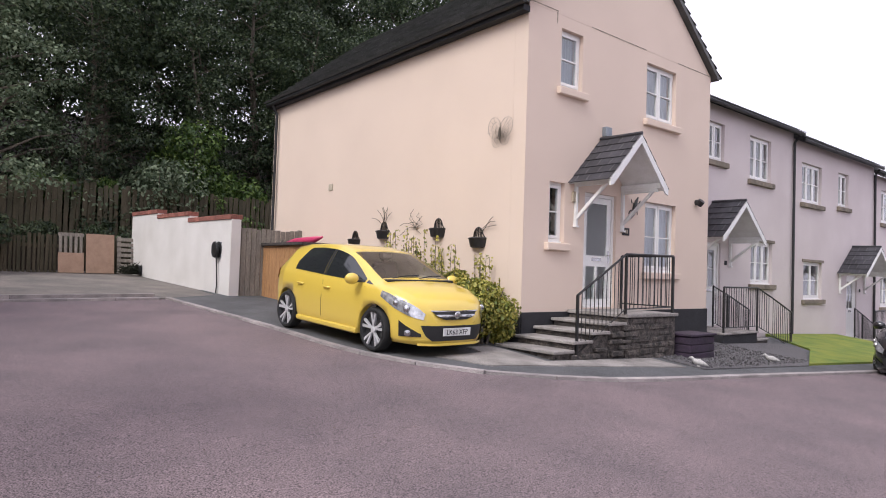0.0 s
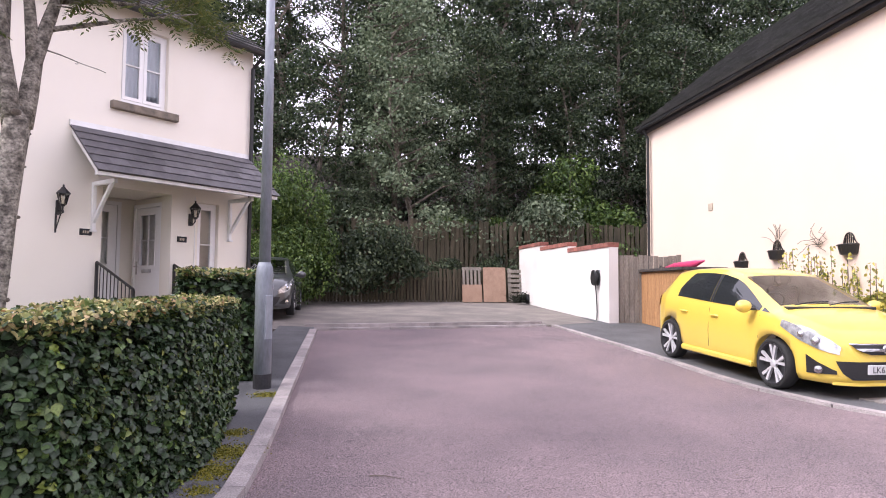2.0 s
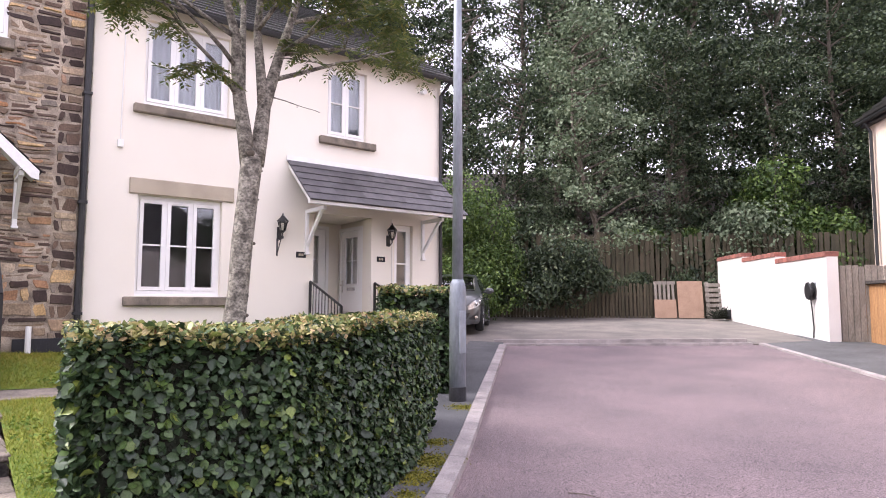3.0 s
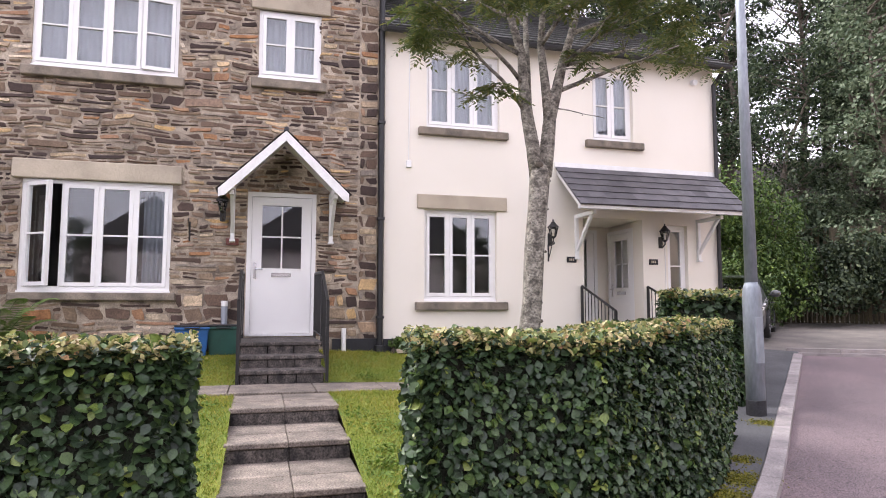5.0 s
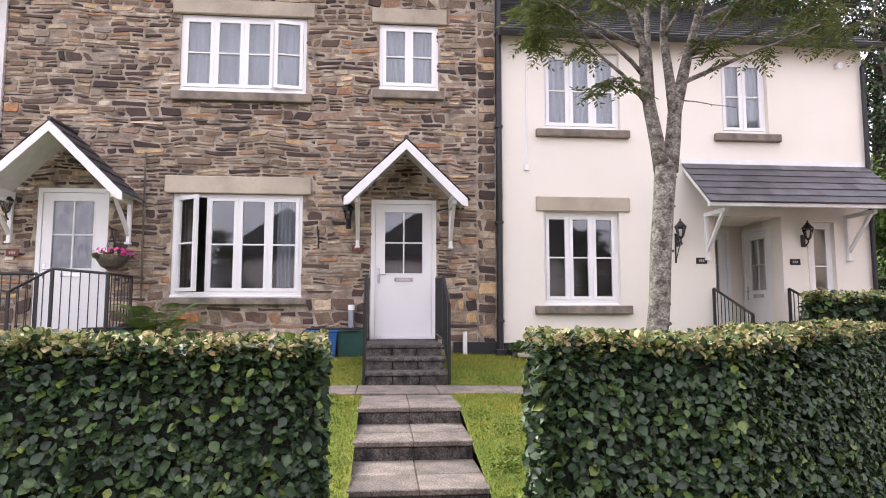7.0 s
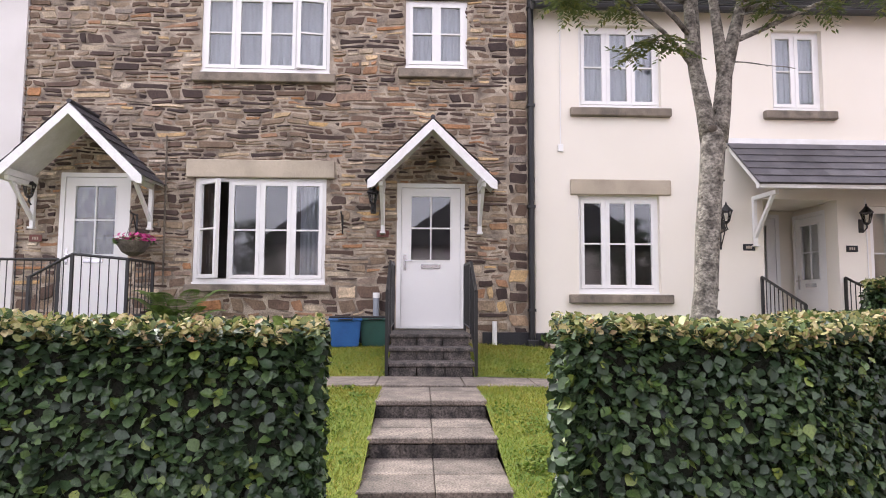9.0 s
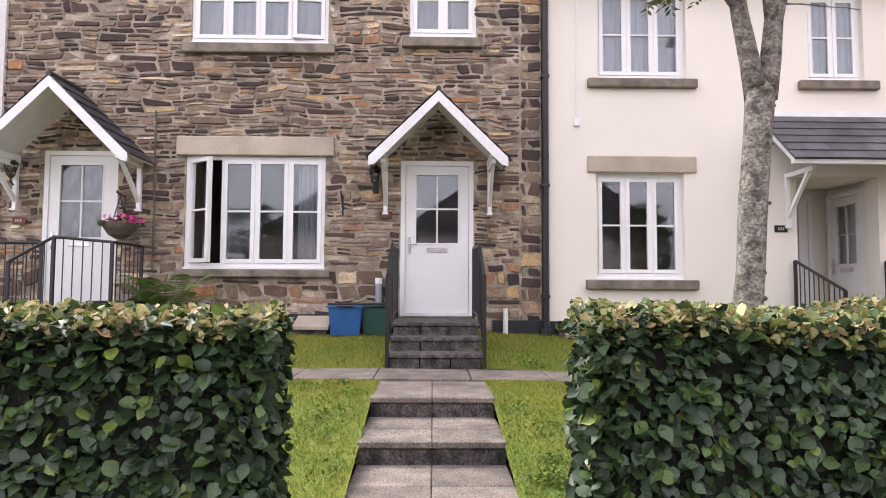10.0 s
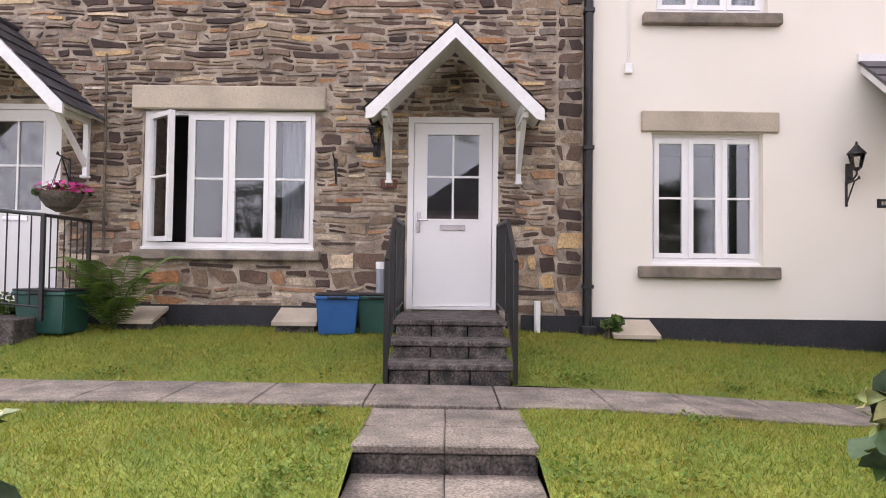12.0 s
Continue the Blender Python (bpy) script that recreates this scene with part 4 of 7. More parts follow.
lathe(rb, [(0.0, 0), (0.14, 0.0), (0.15, 0.03), (0.09, 0.05), (0.09, 0.10), (0.15, 0.12), (0.14, 0.14), (0.0, 0.14)], 18, pose(-0.145, 0.62, 1.85, 0, 90, 0) @ Matrix.Diagonal((1.35, 1, 1, 1)))
part("reel", rb, black_plastic, charger, smooth=False)
part("cable", tube(bmesh.new(), [(-0.08, 0.62, 1.75), (-0.05, 0.62, 1.4), (-0.04, 0.60, 1.0), (-0.05, 0.61, 0.80)], 0.016, 6), black_plastic, charger)
part("bracket_plate", boxes((-0.012, -0.001, 0.5, 0.74, 1.66, 2.04), bevel=0.004), galvanised, charger)

gate = thing("timber_gate", pose(-6.0, 16.42, 0, 0, 0, -48), "grey weathered boarded timber side gate", "gate")
planks(gate, pose(0, 0.12, 0.66), 1.45, 1.72, 0.125, pale_wood)
part("gate_post", boxes((-0.05, 0.05, 0.0, 0.10, 0.6, 2.42), bevel=0.006), pale_wood, gate)
part("gate_post", boxes((-0.05, 0.05, 1.58, 1.68, 0.6, 2.42), bevel=0.006), pale_wood, gate)

store = thing("bin_store", RH, "orange-stained timber bin store with double doors", "storage shed")
part("carcass", boxes((-7.95, -5.7, -0.98, -0.06, 0.52, 1.98)), shed_wood, store)
part("lid", boxes((-8.02, -5.62, -1.08, -0.04, 1.985, 2.05), bevel=0.006), dark_stone, store, "dark felted lid")
for k in range(8):
    part("front_board", boxes((-7.98, -7.955, -0.97 + k * 0.114, -0.97 + k * 0.114 + 0.108, 0.52, 1.95), bevel=0.004), shed_wood, store)
for k in range(18):
    part("front_board", boxes((-7.93 + k * 0.122, -7.93 + k * 0.122 + 0.116, -1.005, -0.982, 0.52, 1.95), bevel=0.004), shed_wood, store)
sled = thing("pink_sledge", RH, "bright pink plastic sledge lying on bin store lid", "sledge")
sl = bmesh.new()
tube(sl, [(-7.4, -0.55, 2.09), (-7.0, -0.5, 2.12), (-6.2, -0.5, 2.13), (-5.75, -0.5, 2.19)], [0.03, 0.075, 0.085, 0.02], 10)
pinkm = mat("pink_plastic", (0.62, 0.06, 0.16), (0.5, 0.05, 0.13), 0.4, 5, 50, 0.0)
part("body", sl, pinkm, sled, smooth=True)
part("rope", tube(bmesh.new(), [(-7.4, -0.55, 2.10), (-7.65, -0.6, 2.08), (-7.75, -0.5, 2.14)], 0.012, 6), black_plastic, sled)

# low fence of split stakes, the bank's tall fence, debris against it
FENCE = pose(*sr(22.9, -7.0), 0, 0, 0, -45)   # local y runs across the close, local x back towards the camera
low = thing("low_stake_fence", FENCE @ pose(0, 0, 0, 0, 0, 0), "low fence of dark weathered upright stakes", "fence")


def stake_line(parent, y0, y1, z_of, height, w, material, x=0.0, seed=4, name="stake", split=300):
    rnd2 = random.Random(seed)
    y = y0
    while y < y1:
        ww = w * rnd2.uniform(0.75, 1.15)
        z = z_of(y)
        m = Matrix.Translation((x, y, z)) @ Matrix.Rotation(rnd2.uniform(-0.03, 0.03), 4, "X")
        bm = bmesh.new()
        box(bm, 0, 0.03, 0, ww, 0, height * rnd2.uniform(0.92, 1.04), m, bevel=0.006)
        part(name, bm, material, parent)
        y += ww + rnd2.uniform(0.012, 0.05)


def court_z(y):
    p = FENCE @ Vector((0, y, 0))
    return slope_at(p.x, p.y)


stake_line(low, 0.0, 14.0, lambda y: court_z(y) + 0.0, 1.12, 0.085, fence_wood)
part("rail", boxes((-0.05, -0.002, 0, 14.0, court_z(7) + 0.75, court_z(7) + 0.84)), fence_wood, low)
tall = thing("tall_board_fence", FENCE, "tall brown boarded fence on top of bank", "fence")
stake_line(tall, -4.0, 26.0, lambda y: court_z(min(14, max(0, y))) + 1.12, 1.85, 0.15, fence_wood, x=-1.75, seed=8, name="fence_board")
for k in range(9):
    part("post", boxes((-1.86, -1.76, -3 + 3.2 * k, -2.9 + 3.2 * k, court_z(7) + 0.9, court_z(7) + 2.9)), fence_wood, tall)

pal = thing("timber_pallet", FENCE @ pose(0.35, 13.55, court_z(13) + 0.02, 0, -10, 0), "grey timber pallet leaning against fence", "pallet")
for k in range(7):
    part("deck_board", boxes((0, 0.022, -0.05, 1.05, 0.03 + k * 0.165, 0.14 + k * 0.165), bevel=0.004), pale_wood, pal)
for k in range(3):
    part("bearer", boxes((-0.09, -0.002, -0.03 + 0.46 * k, 0.07 + 0.46 * k, 0, 1.18), bevel=0.004), pale_wood, pal)
pan = thing("slatted_panel", FENCE @ pose(0.35, 11.9, court_z(12) + 0.02, 0, -9, 0), "wooden headboard with slatted top, propped upright", "wood panel")
for k in range(5):
    part("slat", boxes((0, 0.02, 0.02 + k * 0.135, 0.10 + k * 0.135, 0.6, 1.2), bevel=0.004), pale_wood, pan)
part("lower_board", boxes((0.0, 0.025, 0.0, 0.68, 0.0, 0.6), bevel=0.005), board_wood, pan)
part("top_bar", boxes((-0.02, -0.002, 0.0, 0.68, 1.1, 1.2)), pale_wood, pan)
brd = part("chipboard_sheet", boxes((0, 0.025, 0, 0.78, 0, 1.2), bevel=0.004), board_wood)
brd.matrix_basis = FENCE @ pose(0.38, 12.63, court_z(12.6) + 0.02, 0, -9, 0)
tagged(brd, "brown chipboard sheet leaning against fence", "board")
trough = thing("trough_planter", FENCE @ pose(0.9, 13.9, court_z(14) + 0.02, 0, 0, 8), "dark trough with heap of dead plants", "planter")
part("trough", boxes((-0.2, 0.25, 0, 0.9, 0, 0.28), bevel=0.02), plinth_mat, trough)
hp = bmesh.new()
hrn = random.Random(91)
for k in range(140):
    a, e = hrn.uniform(0, 6.283), hrn.uniform(0.2, 1.3)
    d = Vector((math.cos(a) * math.cos(e), math.sin(a) * math.cos(e), math.sin(e)))
    c0 = Vector((0.05, -0.15 + hrn.uniform(-0.25, 0.5), 0.02))
    tube(hp, [c0, c0 + d * 0.25, c0 + d * hrn.uniform(0.3, 0.5) + Vector((0, 0, -0.06))], [0.02, 0.014, 0.004], 4)
part("dead_growth", hp, hedge_core, trough)


# ---- street lamp post ----
px, py = -6.08, 6.05
post = thing("street_lamp_post", pose(px, py, slope_at(px, py) + 0.05), "galvanised steel street lamp post with stained wider base", "lamp post")
part("base_section", lathe(bmesh.new(), [(0.098, 0.0), (0.098, 1.28), (0.09, 1.36), (0.066, 1.42)], 20), galvanised, post, "wider stained base section", smooth=True)
part("root_band", lathe(bmesh.new(), [(0.102, 0.0), (0.102, 0.16), (0.0985, 0.165)], 20), plinth_mat, post, "black band at ground")
part("shaft", lathe(bmesh.new(), [(0.066, 1.42), (0.052, 4.0), (0.042, 6.2)], 20), galvanised, post, smooth=True)
part("access_door", boxes((0.06, 0.101, -0.05, 0.05, 0.55, 1.05), bevel=0.006), galvanised, post)
part("arm", tube(bmesh.new(), [(0, 0, 6.2), (0.12, 0.05, 6.35), (0.6, 0.25, 6.4)], 0.03, 8), galvanised, post)
lb = bmesh.new()
box(lb, 0.5, 0.95, 0.12, 0.36, 6.36, 6.46, bevel=0.03)
part("lantern", lb, galvanised, post)


# ---- plain row across the street, closing the place behind the walker ----
opp = thing("opposite_house", pose(16, 3, 0, 0, 0, 180), "plain grey rendered house across the street", "house")
part("wall", boxes((-7, 0, -11, 11, -1.6, 4.6)), pink, opp)
for y0, y1 in ((-11, -3.7), (-3.7, 3.7), (3.7, 11)):
    part("roof", prism(bmesh.new(), [(y0, 4.6), (y1, 4.6), ((y0 + y1) / 2, 7.2)], "x", -7.2, 0.25), slate, opp)


# ---- front garden ----
def lawn_z(x, y):
    z = np.interp(-x, [3.4, 3.9, 4.7, 5.5, 6.3, 7.1, 8.0, 8.7, 9.4, 10.2], [0.13, 0.19, 0.33, 0.47, 0.62, 0.68, 0.70, 0.82, 0.91, 0.94])
    z += 0.05 * smooth(3.0, 0.0, abs(y - 1.14) - 0.55) * smooth(7.3, 6.6, -x)
    z -= 0.05 * max(0.0, y - 1.9) * smooth(3.9, 8.0, -x)
    return float(z + 0.015 * noise.noise((x * 1.3, y * 1.3, 0)))


def lawn_patch(name, x0, x1, y0, y1, label, clip=None):
    nx, ny = max(2, int((x1 - x0) / 0.2)), max(2, int((y1 - y0) / 0.25))
    vs, fs = [], []
    for i in range(nx + 1):
        for j in range(ny + 1):
            x, y = x0 + (x1 - x0) * i / nx, y0 + (y1 - y0) * j / ny
            if clip:
                y = min(y, clip(x))
            vs.append((x, y, lawn_z(x, y)))
    for i in range(nx):
        for j in range(ny):
            a = i * (ny + 1) + j
            fs.append((a, a + ny + 1, a + ny + 2, a + 1))
    return tagged(mesh_of(name, vs, fs, turf, smooth=True), label, "lawn", kind="structure")


lawn_patch("lawn_front_left", -7.16, -3.5, -12, 0.672, "mown green lawn beside stepped path")
lawn_patch("lawn_front_right", -7.16, -3.5, 1.608, 9.0, "mown green lawn beside stepped path", clip=lambda x: max(1.9, -0.62 - x))
lawn_patch("lawn_house_left", -10.05, -7.97, -12, 0.66, "mown green lawn against stone house")
lawn_patch("lawn_house_right", -10.05, -7.97, 1.66, 8.9, "mown green lawn against house walls", clip=lambda x: max(1.9, -0.9 - x))


def grass(name, rects, count, seed, clip=None):
    """Blades of grass scattered over plan rectangles."""
    r = np.random.RandomState(seed)
    area = np.array([(b - a) * (d - c) for a, b, c, d in rects])
    pick = r.choice(len(rects), count, p=area / area.sum())
    R = np.array(rects)[pick]
    x = R[:, 0] + (R[:, 1] - R[:, 0]) * r.rand(count)
    y = R[:, 2] + (R[:, 3] - R[:, 2]) * r.rand(count)
    if clip:
        keep = y < -0.7 - x
        x, y = x[keep], y[keep]
    z = np.array([lawn_z(a, b) for a, b in zip(x, y)])
    k = len(x)
    a = r.rand(k) * 6.283
    h = 0.016 + 0.026 * r.rand(k) ** 2 + 0.025 * (r.rand(k) < 0.05)
    w = 0.002 + 0.003 * r.rand(k)
    lean = 0.03 * r.randn(k, 2)
    v = np.zeros((k, 3, 3))
    v[:, 0] = np.stack([x - w * np.cos(a), y - w * np.sin(a), z - 0.004], 1)
    v[:, 1] = np.stack([x + w * np.cos(a), y + w * np.sin(a), z - 0.004], 1)
    v[:, 2] = np.stack([x + lean[:, 0] * h / 0.04, y + lean[:, 1] * h / 0.04, z + h], 1)
    me = bpy.data.meshes.new(name)
    me.from_pydata(v.reshape(-1, 3).tolist(), [], np.arange(3 * k).reshape(-1, 3).tolist())
    me.materials.append(grass_mat)
    return tagged(new(name, me), "short uneven blades of green lawn grass", "grass", kind="stuff")


grass("grass_blades", [(-7.15, -3.75, -4.0, 0.67), (-7.15, -3.75, 1.61, 6.0), (-10.0, -7.97, -6.0, 0.66), (-10.0, -7.97, 1.66, 8.5)], 320000, 3, clip=True)

clover_leaf = ramped("clover_leaf", [(0, (0.10, 0.18, 0.02)), (0.6, (0.16, 0.25, 0.03)), (1, (0.25, 0.30, 0.05))], "island", 0.6, bump=0, translucent=0.2)
rs = np.random.RandomState(37)
P = []
for x, y, r, k in [(rs.uniform(-7.0, -4.0), 0.6 - abs(rs.randn()) * 0.5, rs.uniform(0.04, 0.12), 60) for _ in range(12)] + [(rs.uniform(-7.0, -4.0), 1.68 + abs(rs.randn()) * 0.5, rs.uniform(0.04, 0.13), 70) for _ in range(16)] + [(rs.uniform(-8.2, -8.02), rs.uniform(-4, 6), rs.uniform(0.05, 0.12), 60) for _ in range(26)]:
    q = np.column_stack([x + r * rs.randn(k), y + r * rs.randn(k)])
    q = q[((q[:, 1] < 0.655) | (q[:, 1] > 1.63)) & ((q[:, 0] > -7.16) | (q[:, 0] < -7.98))]
    P.append(np.column_stack([q, [lawn_z(a, b) + rs.uniform(0.012, 0.05) for a, b in q]]))
P = np.vstack(P)
PATCHES = P


# stepped slab path
gpath = thing("garden_path", I4, "stepped path of worn buff paving slabs", "path", kind="structure")
for x0, x1, z in ((-7.16, -6.27, 0.685), (-6.31, -5.47, 0.535), (-5.51, -4.63, 0.385), (-4.67, -3.86, 0.245), (-3.9, -3.45, 0.175)):
    part("step_base", boxes((x0 + 0.02, x1 - 0.025, 0.66, 1.62, z - 0.25, z - 0.045)), dark_stone, gpath)
    k = 4
    for i in range(k):
        a, b = 0.66 + 0.96 * i / k, 0.66 + 0.96 * (i + 1) / k
        part("riser_block", boxes((x1 - 0.06, x1 - 0.018, a + 0.005, b - 0.005, z - 0.16, z - 0.05), bevel=0.006), dark_stone, gpath)
    xm = (x0 + x1) / 2 + 0.03
    for a, b in ((x0, xm), (xm, x1)):
        for c, d in ((0.655, 1.138), (1.142, 1.625)):
            part("slab", boxes((a + 0.004, b - 0.004, c, d, z - 0.044, z + 0.0), bevel=0.007), paving, gpath)
cross = thing("cross_path", I4, "narrow path of grey paving slabs crossing lawn", "path", kind="structure")
y = -12.0
rnd = random.Random(21)
while y < 6.5:
    w = rnd.choice((0.6, 0.75, 0.9))
    z = lawn_z(-7.55, y + w / 2) + 0.012
    sb = boxes((-7.93, -7.19, y + 0.005, y + w - 0.005, z - 0.05, z), bevel=0.007)
    for v in sb.verts:
        v.co.z += lawn_z(-7.55, v.co.y) - lawn_z(-7.55, y + w / 2)
    part("slab", sb, paving, cross)
    y += w

# door steps and handrails of the stone house
dsteps = thing("door_steps", I4, "three dark stained stone door steps", "steps")
for x1, z in ((-8.02, 0.845), (-8.36, 0.99), (-8.70, 1.135)):
    part("tread", boxes((-9.97, x1 + 0.02, 0.66, 1.68, z - 0.045, z), bevel=0.008), dark_stone, dsteps)
    for i in range(3):
        a, b = 0.69 + 0.32 * i, 0.69 + 0.32 * (i + 1)
        part("riser_block", boxes((x1 - 0.25, x1 - 0.005 + 0.004 * i, a + 0.005, b - 0.005, z - 0.2, z - 0.048), bevel=0.006), dark_stone, dsteps)
for side, y in (("left", 0.67), ("right", 1.68)):
    rl = thing("handrail", I4, "black iron handrail with slim balusters beside door steps", "railing", "handrails of stone house")
    railing(rl, [(-8.0, y, 0.72), (-8.72, y, 1.10), (-9.85, y, 1.13)], 0.93, post_at=(1,))

# landing rails of the left door
lrail = thing("landing_railing", I4, "black iron railing round landing of neighbouring door", "railing")
railing(lrail, [(-9.1, -3.95, 0.84), (-9.1, -3.42, 1.14), (-9.1, -2.72, 1.08), (-9.9, -2.72, 1.08)], 0.98, post_at=(1, 2))
lrail = thing("landing_railing", I4, "black iron railing at side of neighbouring landing", "railing")
railing(lrail, [(-9.6, -4.66, 1.1), (-9.6, -3.86, 1.1)], 0.98)
lst = thing("left_landing", I4, "stone landing in front of white door", "landing")
part("landing", boxes((-9.98, -8.86, -4.66, -2.82, 0.6, 1.08), bevel=0.01), dark_stone, lst)

# rails in the recessed porch
for y in (6.05, 7.30):
    rl = thing("porch_railing", I4, "black iron handrail at recessed porch", "railing", "porch handrails")
    railing(rl, [(-8.9, y, 0.62), (-9.95, y, 1.02)], 0.9)
pst = thing("porch_steps", I4, "grey porch steps between handrails", "steps")
for k in range(4):
    part("step", boxes((-10.0 + 0.003 * k, -9.9 + 0.26 * (4 - k), 6.1, 7.26, 0.2, 0.94 - 0.14 * k if k else 0.97), bevel=0.01), dark_stone, pst)


# ---- small things on the facades ----
def wall_lantern(m, label="black cast-metal carriage lantern on wall bracket"):
    t = thing("wall_lantern", m, label, "wall lamp", "carriage lanterns")
    part("back_plate", boxes((0, 0.018, -0.04, 0.04, -0.13, 0.07), bevel=0.006), iron, t)
    part("arm", tube(bmesh.new(), [(0.01, 0, -0.07), (0.08, 0, -0.11), (0.14, 0, -0.07), (0.14, 0, 0.0)], 0.011, 6), iron, t)
    g = m.copy()
    part("glass_body", lathe(bmesh.new(), [(0.04, 0.005), (0.075, 0.15)], 6, Matrix.Translation((0.14, 0, 0))), lamp_glass, t, "clear bevelled lantern glass", shadow=False)
    fr = lathe(bmesh.new(), [(0.02, -0.03), (0.045, 0.0), (0.045, 0.006)], 6, Matrix.Translation((0.14, 0, 0)))
    for k in range(6):
        a = k * math.pi / 3
        tube(fr, [(0.14 + 0.043 * math.cos(a), 0.043 * math.sin(a), 0), (0.14 + 0.078 * math.cos(a), 0.078 * math.sin(a), 0.152)], 0.006, 4)
    part("cage", fr, iron, t)
    part("roof_cap", lathe(bmesh.new(), [(0.095, 0.15), (0.09, 0.165), (0.035, 0.225), (0.03, 0.24), (0.012, 0.25), (0.014, 0.275), (0.002, 0.29)], 12, Matrix.Translation((0.14, 0, 0))), iron, t)


lamp_glass = glass("lantern_glass", (0.9, 0.9, 0.85))
for y, z, x in ((0.36, 2.93, XF + 0.02), (-4.45, 2.98, XF + 0.02), (5.50, 2.72, XF), (7.60, 2.72, XF)):
    wall_lantern(pose(x, y, z))
number_red = mat("red_slate_plate", (0.16, 0.045, 0.035), None, 0.6, 6, 50, 0.1)
for y, z, material, x in ((0.50, 2.51, number_red, XF + 0.02), (-4.40, 2.40, number_red, XF + 0.02), (5.89, 2.36, plinth_mat, XF), (7.45, 2.35, plinth_mat, XF)):
    t = thing("house_plate", pose(x, y, z), "small dark house name plate with pale marks", "name plate")
    part("plate", boxes((0, 0.014, -0.088, 0.088, -0.048, 0.048), bevel=0.004), material, t)
    for k in range(3):
        part("mark", boxes((0.0142, 0.0165, -0.045 + k * 0.032, -0.025 + k * 0.032, -0.02, 0.02)), lintel_stone, t)
hpt = thing("house_plate", RH @ pose(0.003, 2.82, 2.38), "small dark house plate beside glazed door", "name plate")
part("plate", boxes((0, 0.014, -0.11, 0.11, -0.07, 0.07), bevel=0.004), plinth_mat, hpt)
for k in range(2):
    part("mark", boxes((0.0142, 0.0165, -0.05 + k * 0.06, -0.01 + k * 0.06, -0.035, 0.035)), lintel_stone, hpt)


def hook(m, reach=0.2, label="black iron hanging-basket bracket, empty"):
    t = thing("basket_bracket", m, label, "wall bracket")
    part("upright", boxes((0, 0.012, -0.012, 0.012, -0.22, 0.06)), iron, t)
    part("arm", tube(bmesh.new(), [(0.0, 0, 0.03), (reach, 0, 0.05), (reach + 0.03, 0, 0.08), (reach + 0.04, 0, 0.05)], 0.009, 6), iron, t)
    part("brace", tube(bmesh.new(), [(0.005, 0, -0.2), (reach * 0.75, 0, 0.04)], 0.008, 6), iron, t)
    return t


hook(pose(XF + 0.02, -0.08, 2.72))
hook(pose(XF, 5.47, 2.54))
hook(pose(XF + 0.02, -3.0, 2.70))


def petals(bm, centre, spread, count, size, rnd):
    for k in range(count):
        c = Vector(centre) + Vector((rnd.uniform(-1, 1) * spread[0], rnd.uniform(-1, 1) * spread[1], rnd.uniform(-1, 1) * spread[2]))
        q = Euler((rnd.uniform(-0.8, 0.8), rnd.uniform(-0.8, 0.8), rnd.uniform(0, 6.3))).to_matrix()
        ring = [bm.verts.new(c + q @ Vector((size * math.cos(a) * rnd.uniform(0.7, 1.1), size * math.sin(a), 0.2 * size * (i % 2)))) for i, a in enumerate(6.283 * j / 6 for j in range(6))]
        bm.faces.new(ring)


basket = thing("hanging_basket", pose(XF + 0.30, -2.92, 2.14), "wicker hanging basket with pink flowers", "hanging basket")
part("bowl", lathe(bmesh.new(), [(0.05, 0.0), (0.14, 0.05), (0.2, 0.14), (0.215, 0.2), (0.2, 0.2)], 16), bark, basket, "brown woven bowl")
for k in range(3):
    a = k * 2.09
    part("chain", tube(bmesh.new(), [(0.2 * math.cos(a), 0.2 * math.sin(a), 0.2), (0, 0, 0.6)], 0.004, 4), iron, basket)
rnd = random.Random(8)
fb = bmesh.new()
petals(fb, (0, 0, 0.25), (0.2, 0.24, 0.05), 70, 0.03, rnd)
part("blossom_mass", fb, mat("pink_petal", (0.55, 0.05, 0.22), (0.42, 0.04, 0.2), 0.6, 20, 60, 0, random_by="island", spread=0.4), basket, "bright pink blossoms")
fb = bmesh.new()
petals(fb, (0, 0, 0.20), (0.2, 0.22, 0.04), 120, 0.025, rnd)
part("foliage", fb, bright_leaf, basket)

part("downpipe", tube(bmesh.new(), [(XF + 0.07, 2.655, 6.9), (XF + 0.07, 2.655, 0.9)], 0.042, 10), black_plastic, stone_house, "black plastic downpipe")
for z in (1.4, 2.9, 4.4, 5.9):
    part("pipe_clip", boxes((XF + 0.0, XF + 0.118, 2.60, 2.71, z, z + 0.04)), black_plastic, stone_house)
part("pipe_shoe", boxes((XF + 0.02, XF + 0.16, 2.58, 2.74, 0.86, 1.0), bevel=0.01), black_plastic, stone_house)
part("rusty_pipe", tube(bmesh.new(), [(XF + 0.035, -2.62, 3.9), (XF + 0.035, -2.60, 1.75)], 0.014, 6), bark, stone_house, "thin rusty pipe on wall")
part("white_vent_pipe", tube(bmesh.new(), [(XF + 0.07, 2.115, 0.85), (XF + 0.07, 2.115, 1.26)], 0.034, 10), upvc, stone_house, "short white plastic pipe")
part("waste_pipe", tube(bmesh.new(), [(XF + 0.07, 0.42, 0.9), (XF + 0.07, 0.42, 1.58)], 0.045, 10), galvanised, stone_house, "grey pipe with white cap")
part("pipe_cap", tube(bmesh.new(), [(XF + 0.07, 0.42, 1.582), (XF + 0.07, 0.42, 1.66)], 0.05, 10), upvc, stone_house)
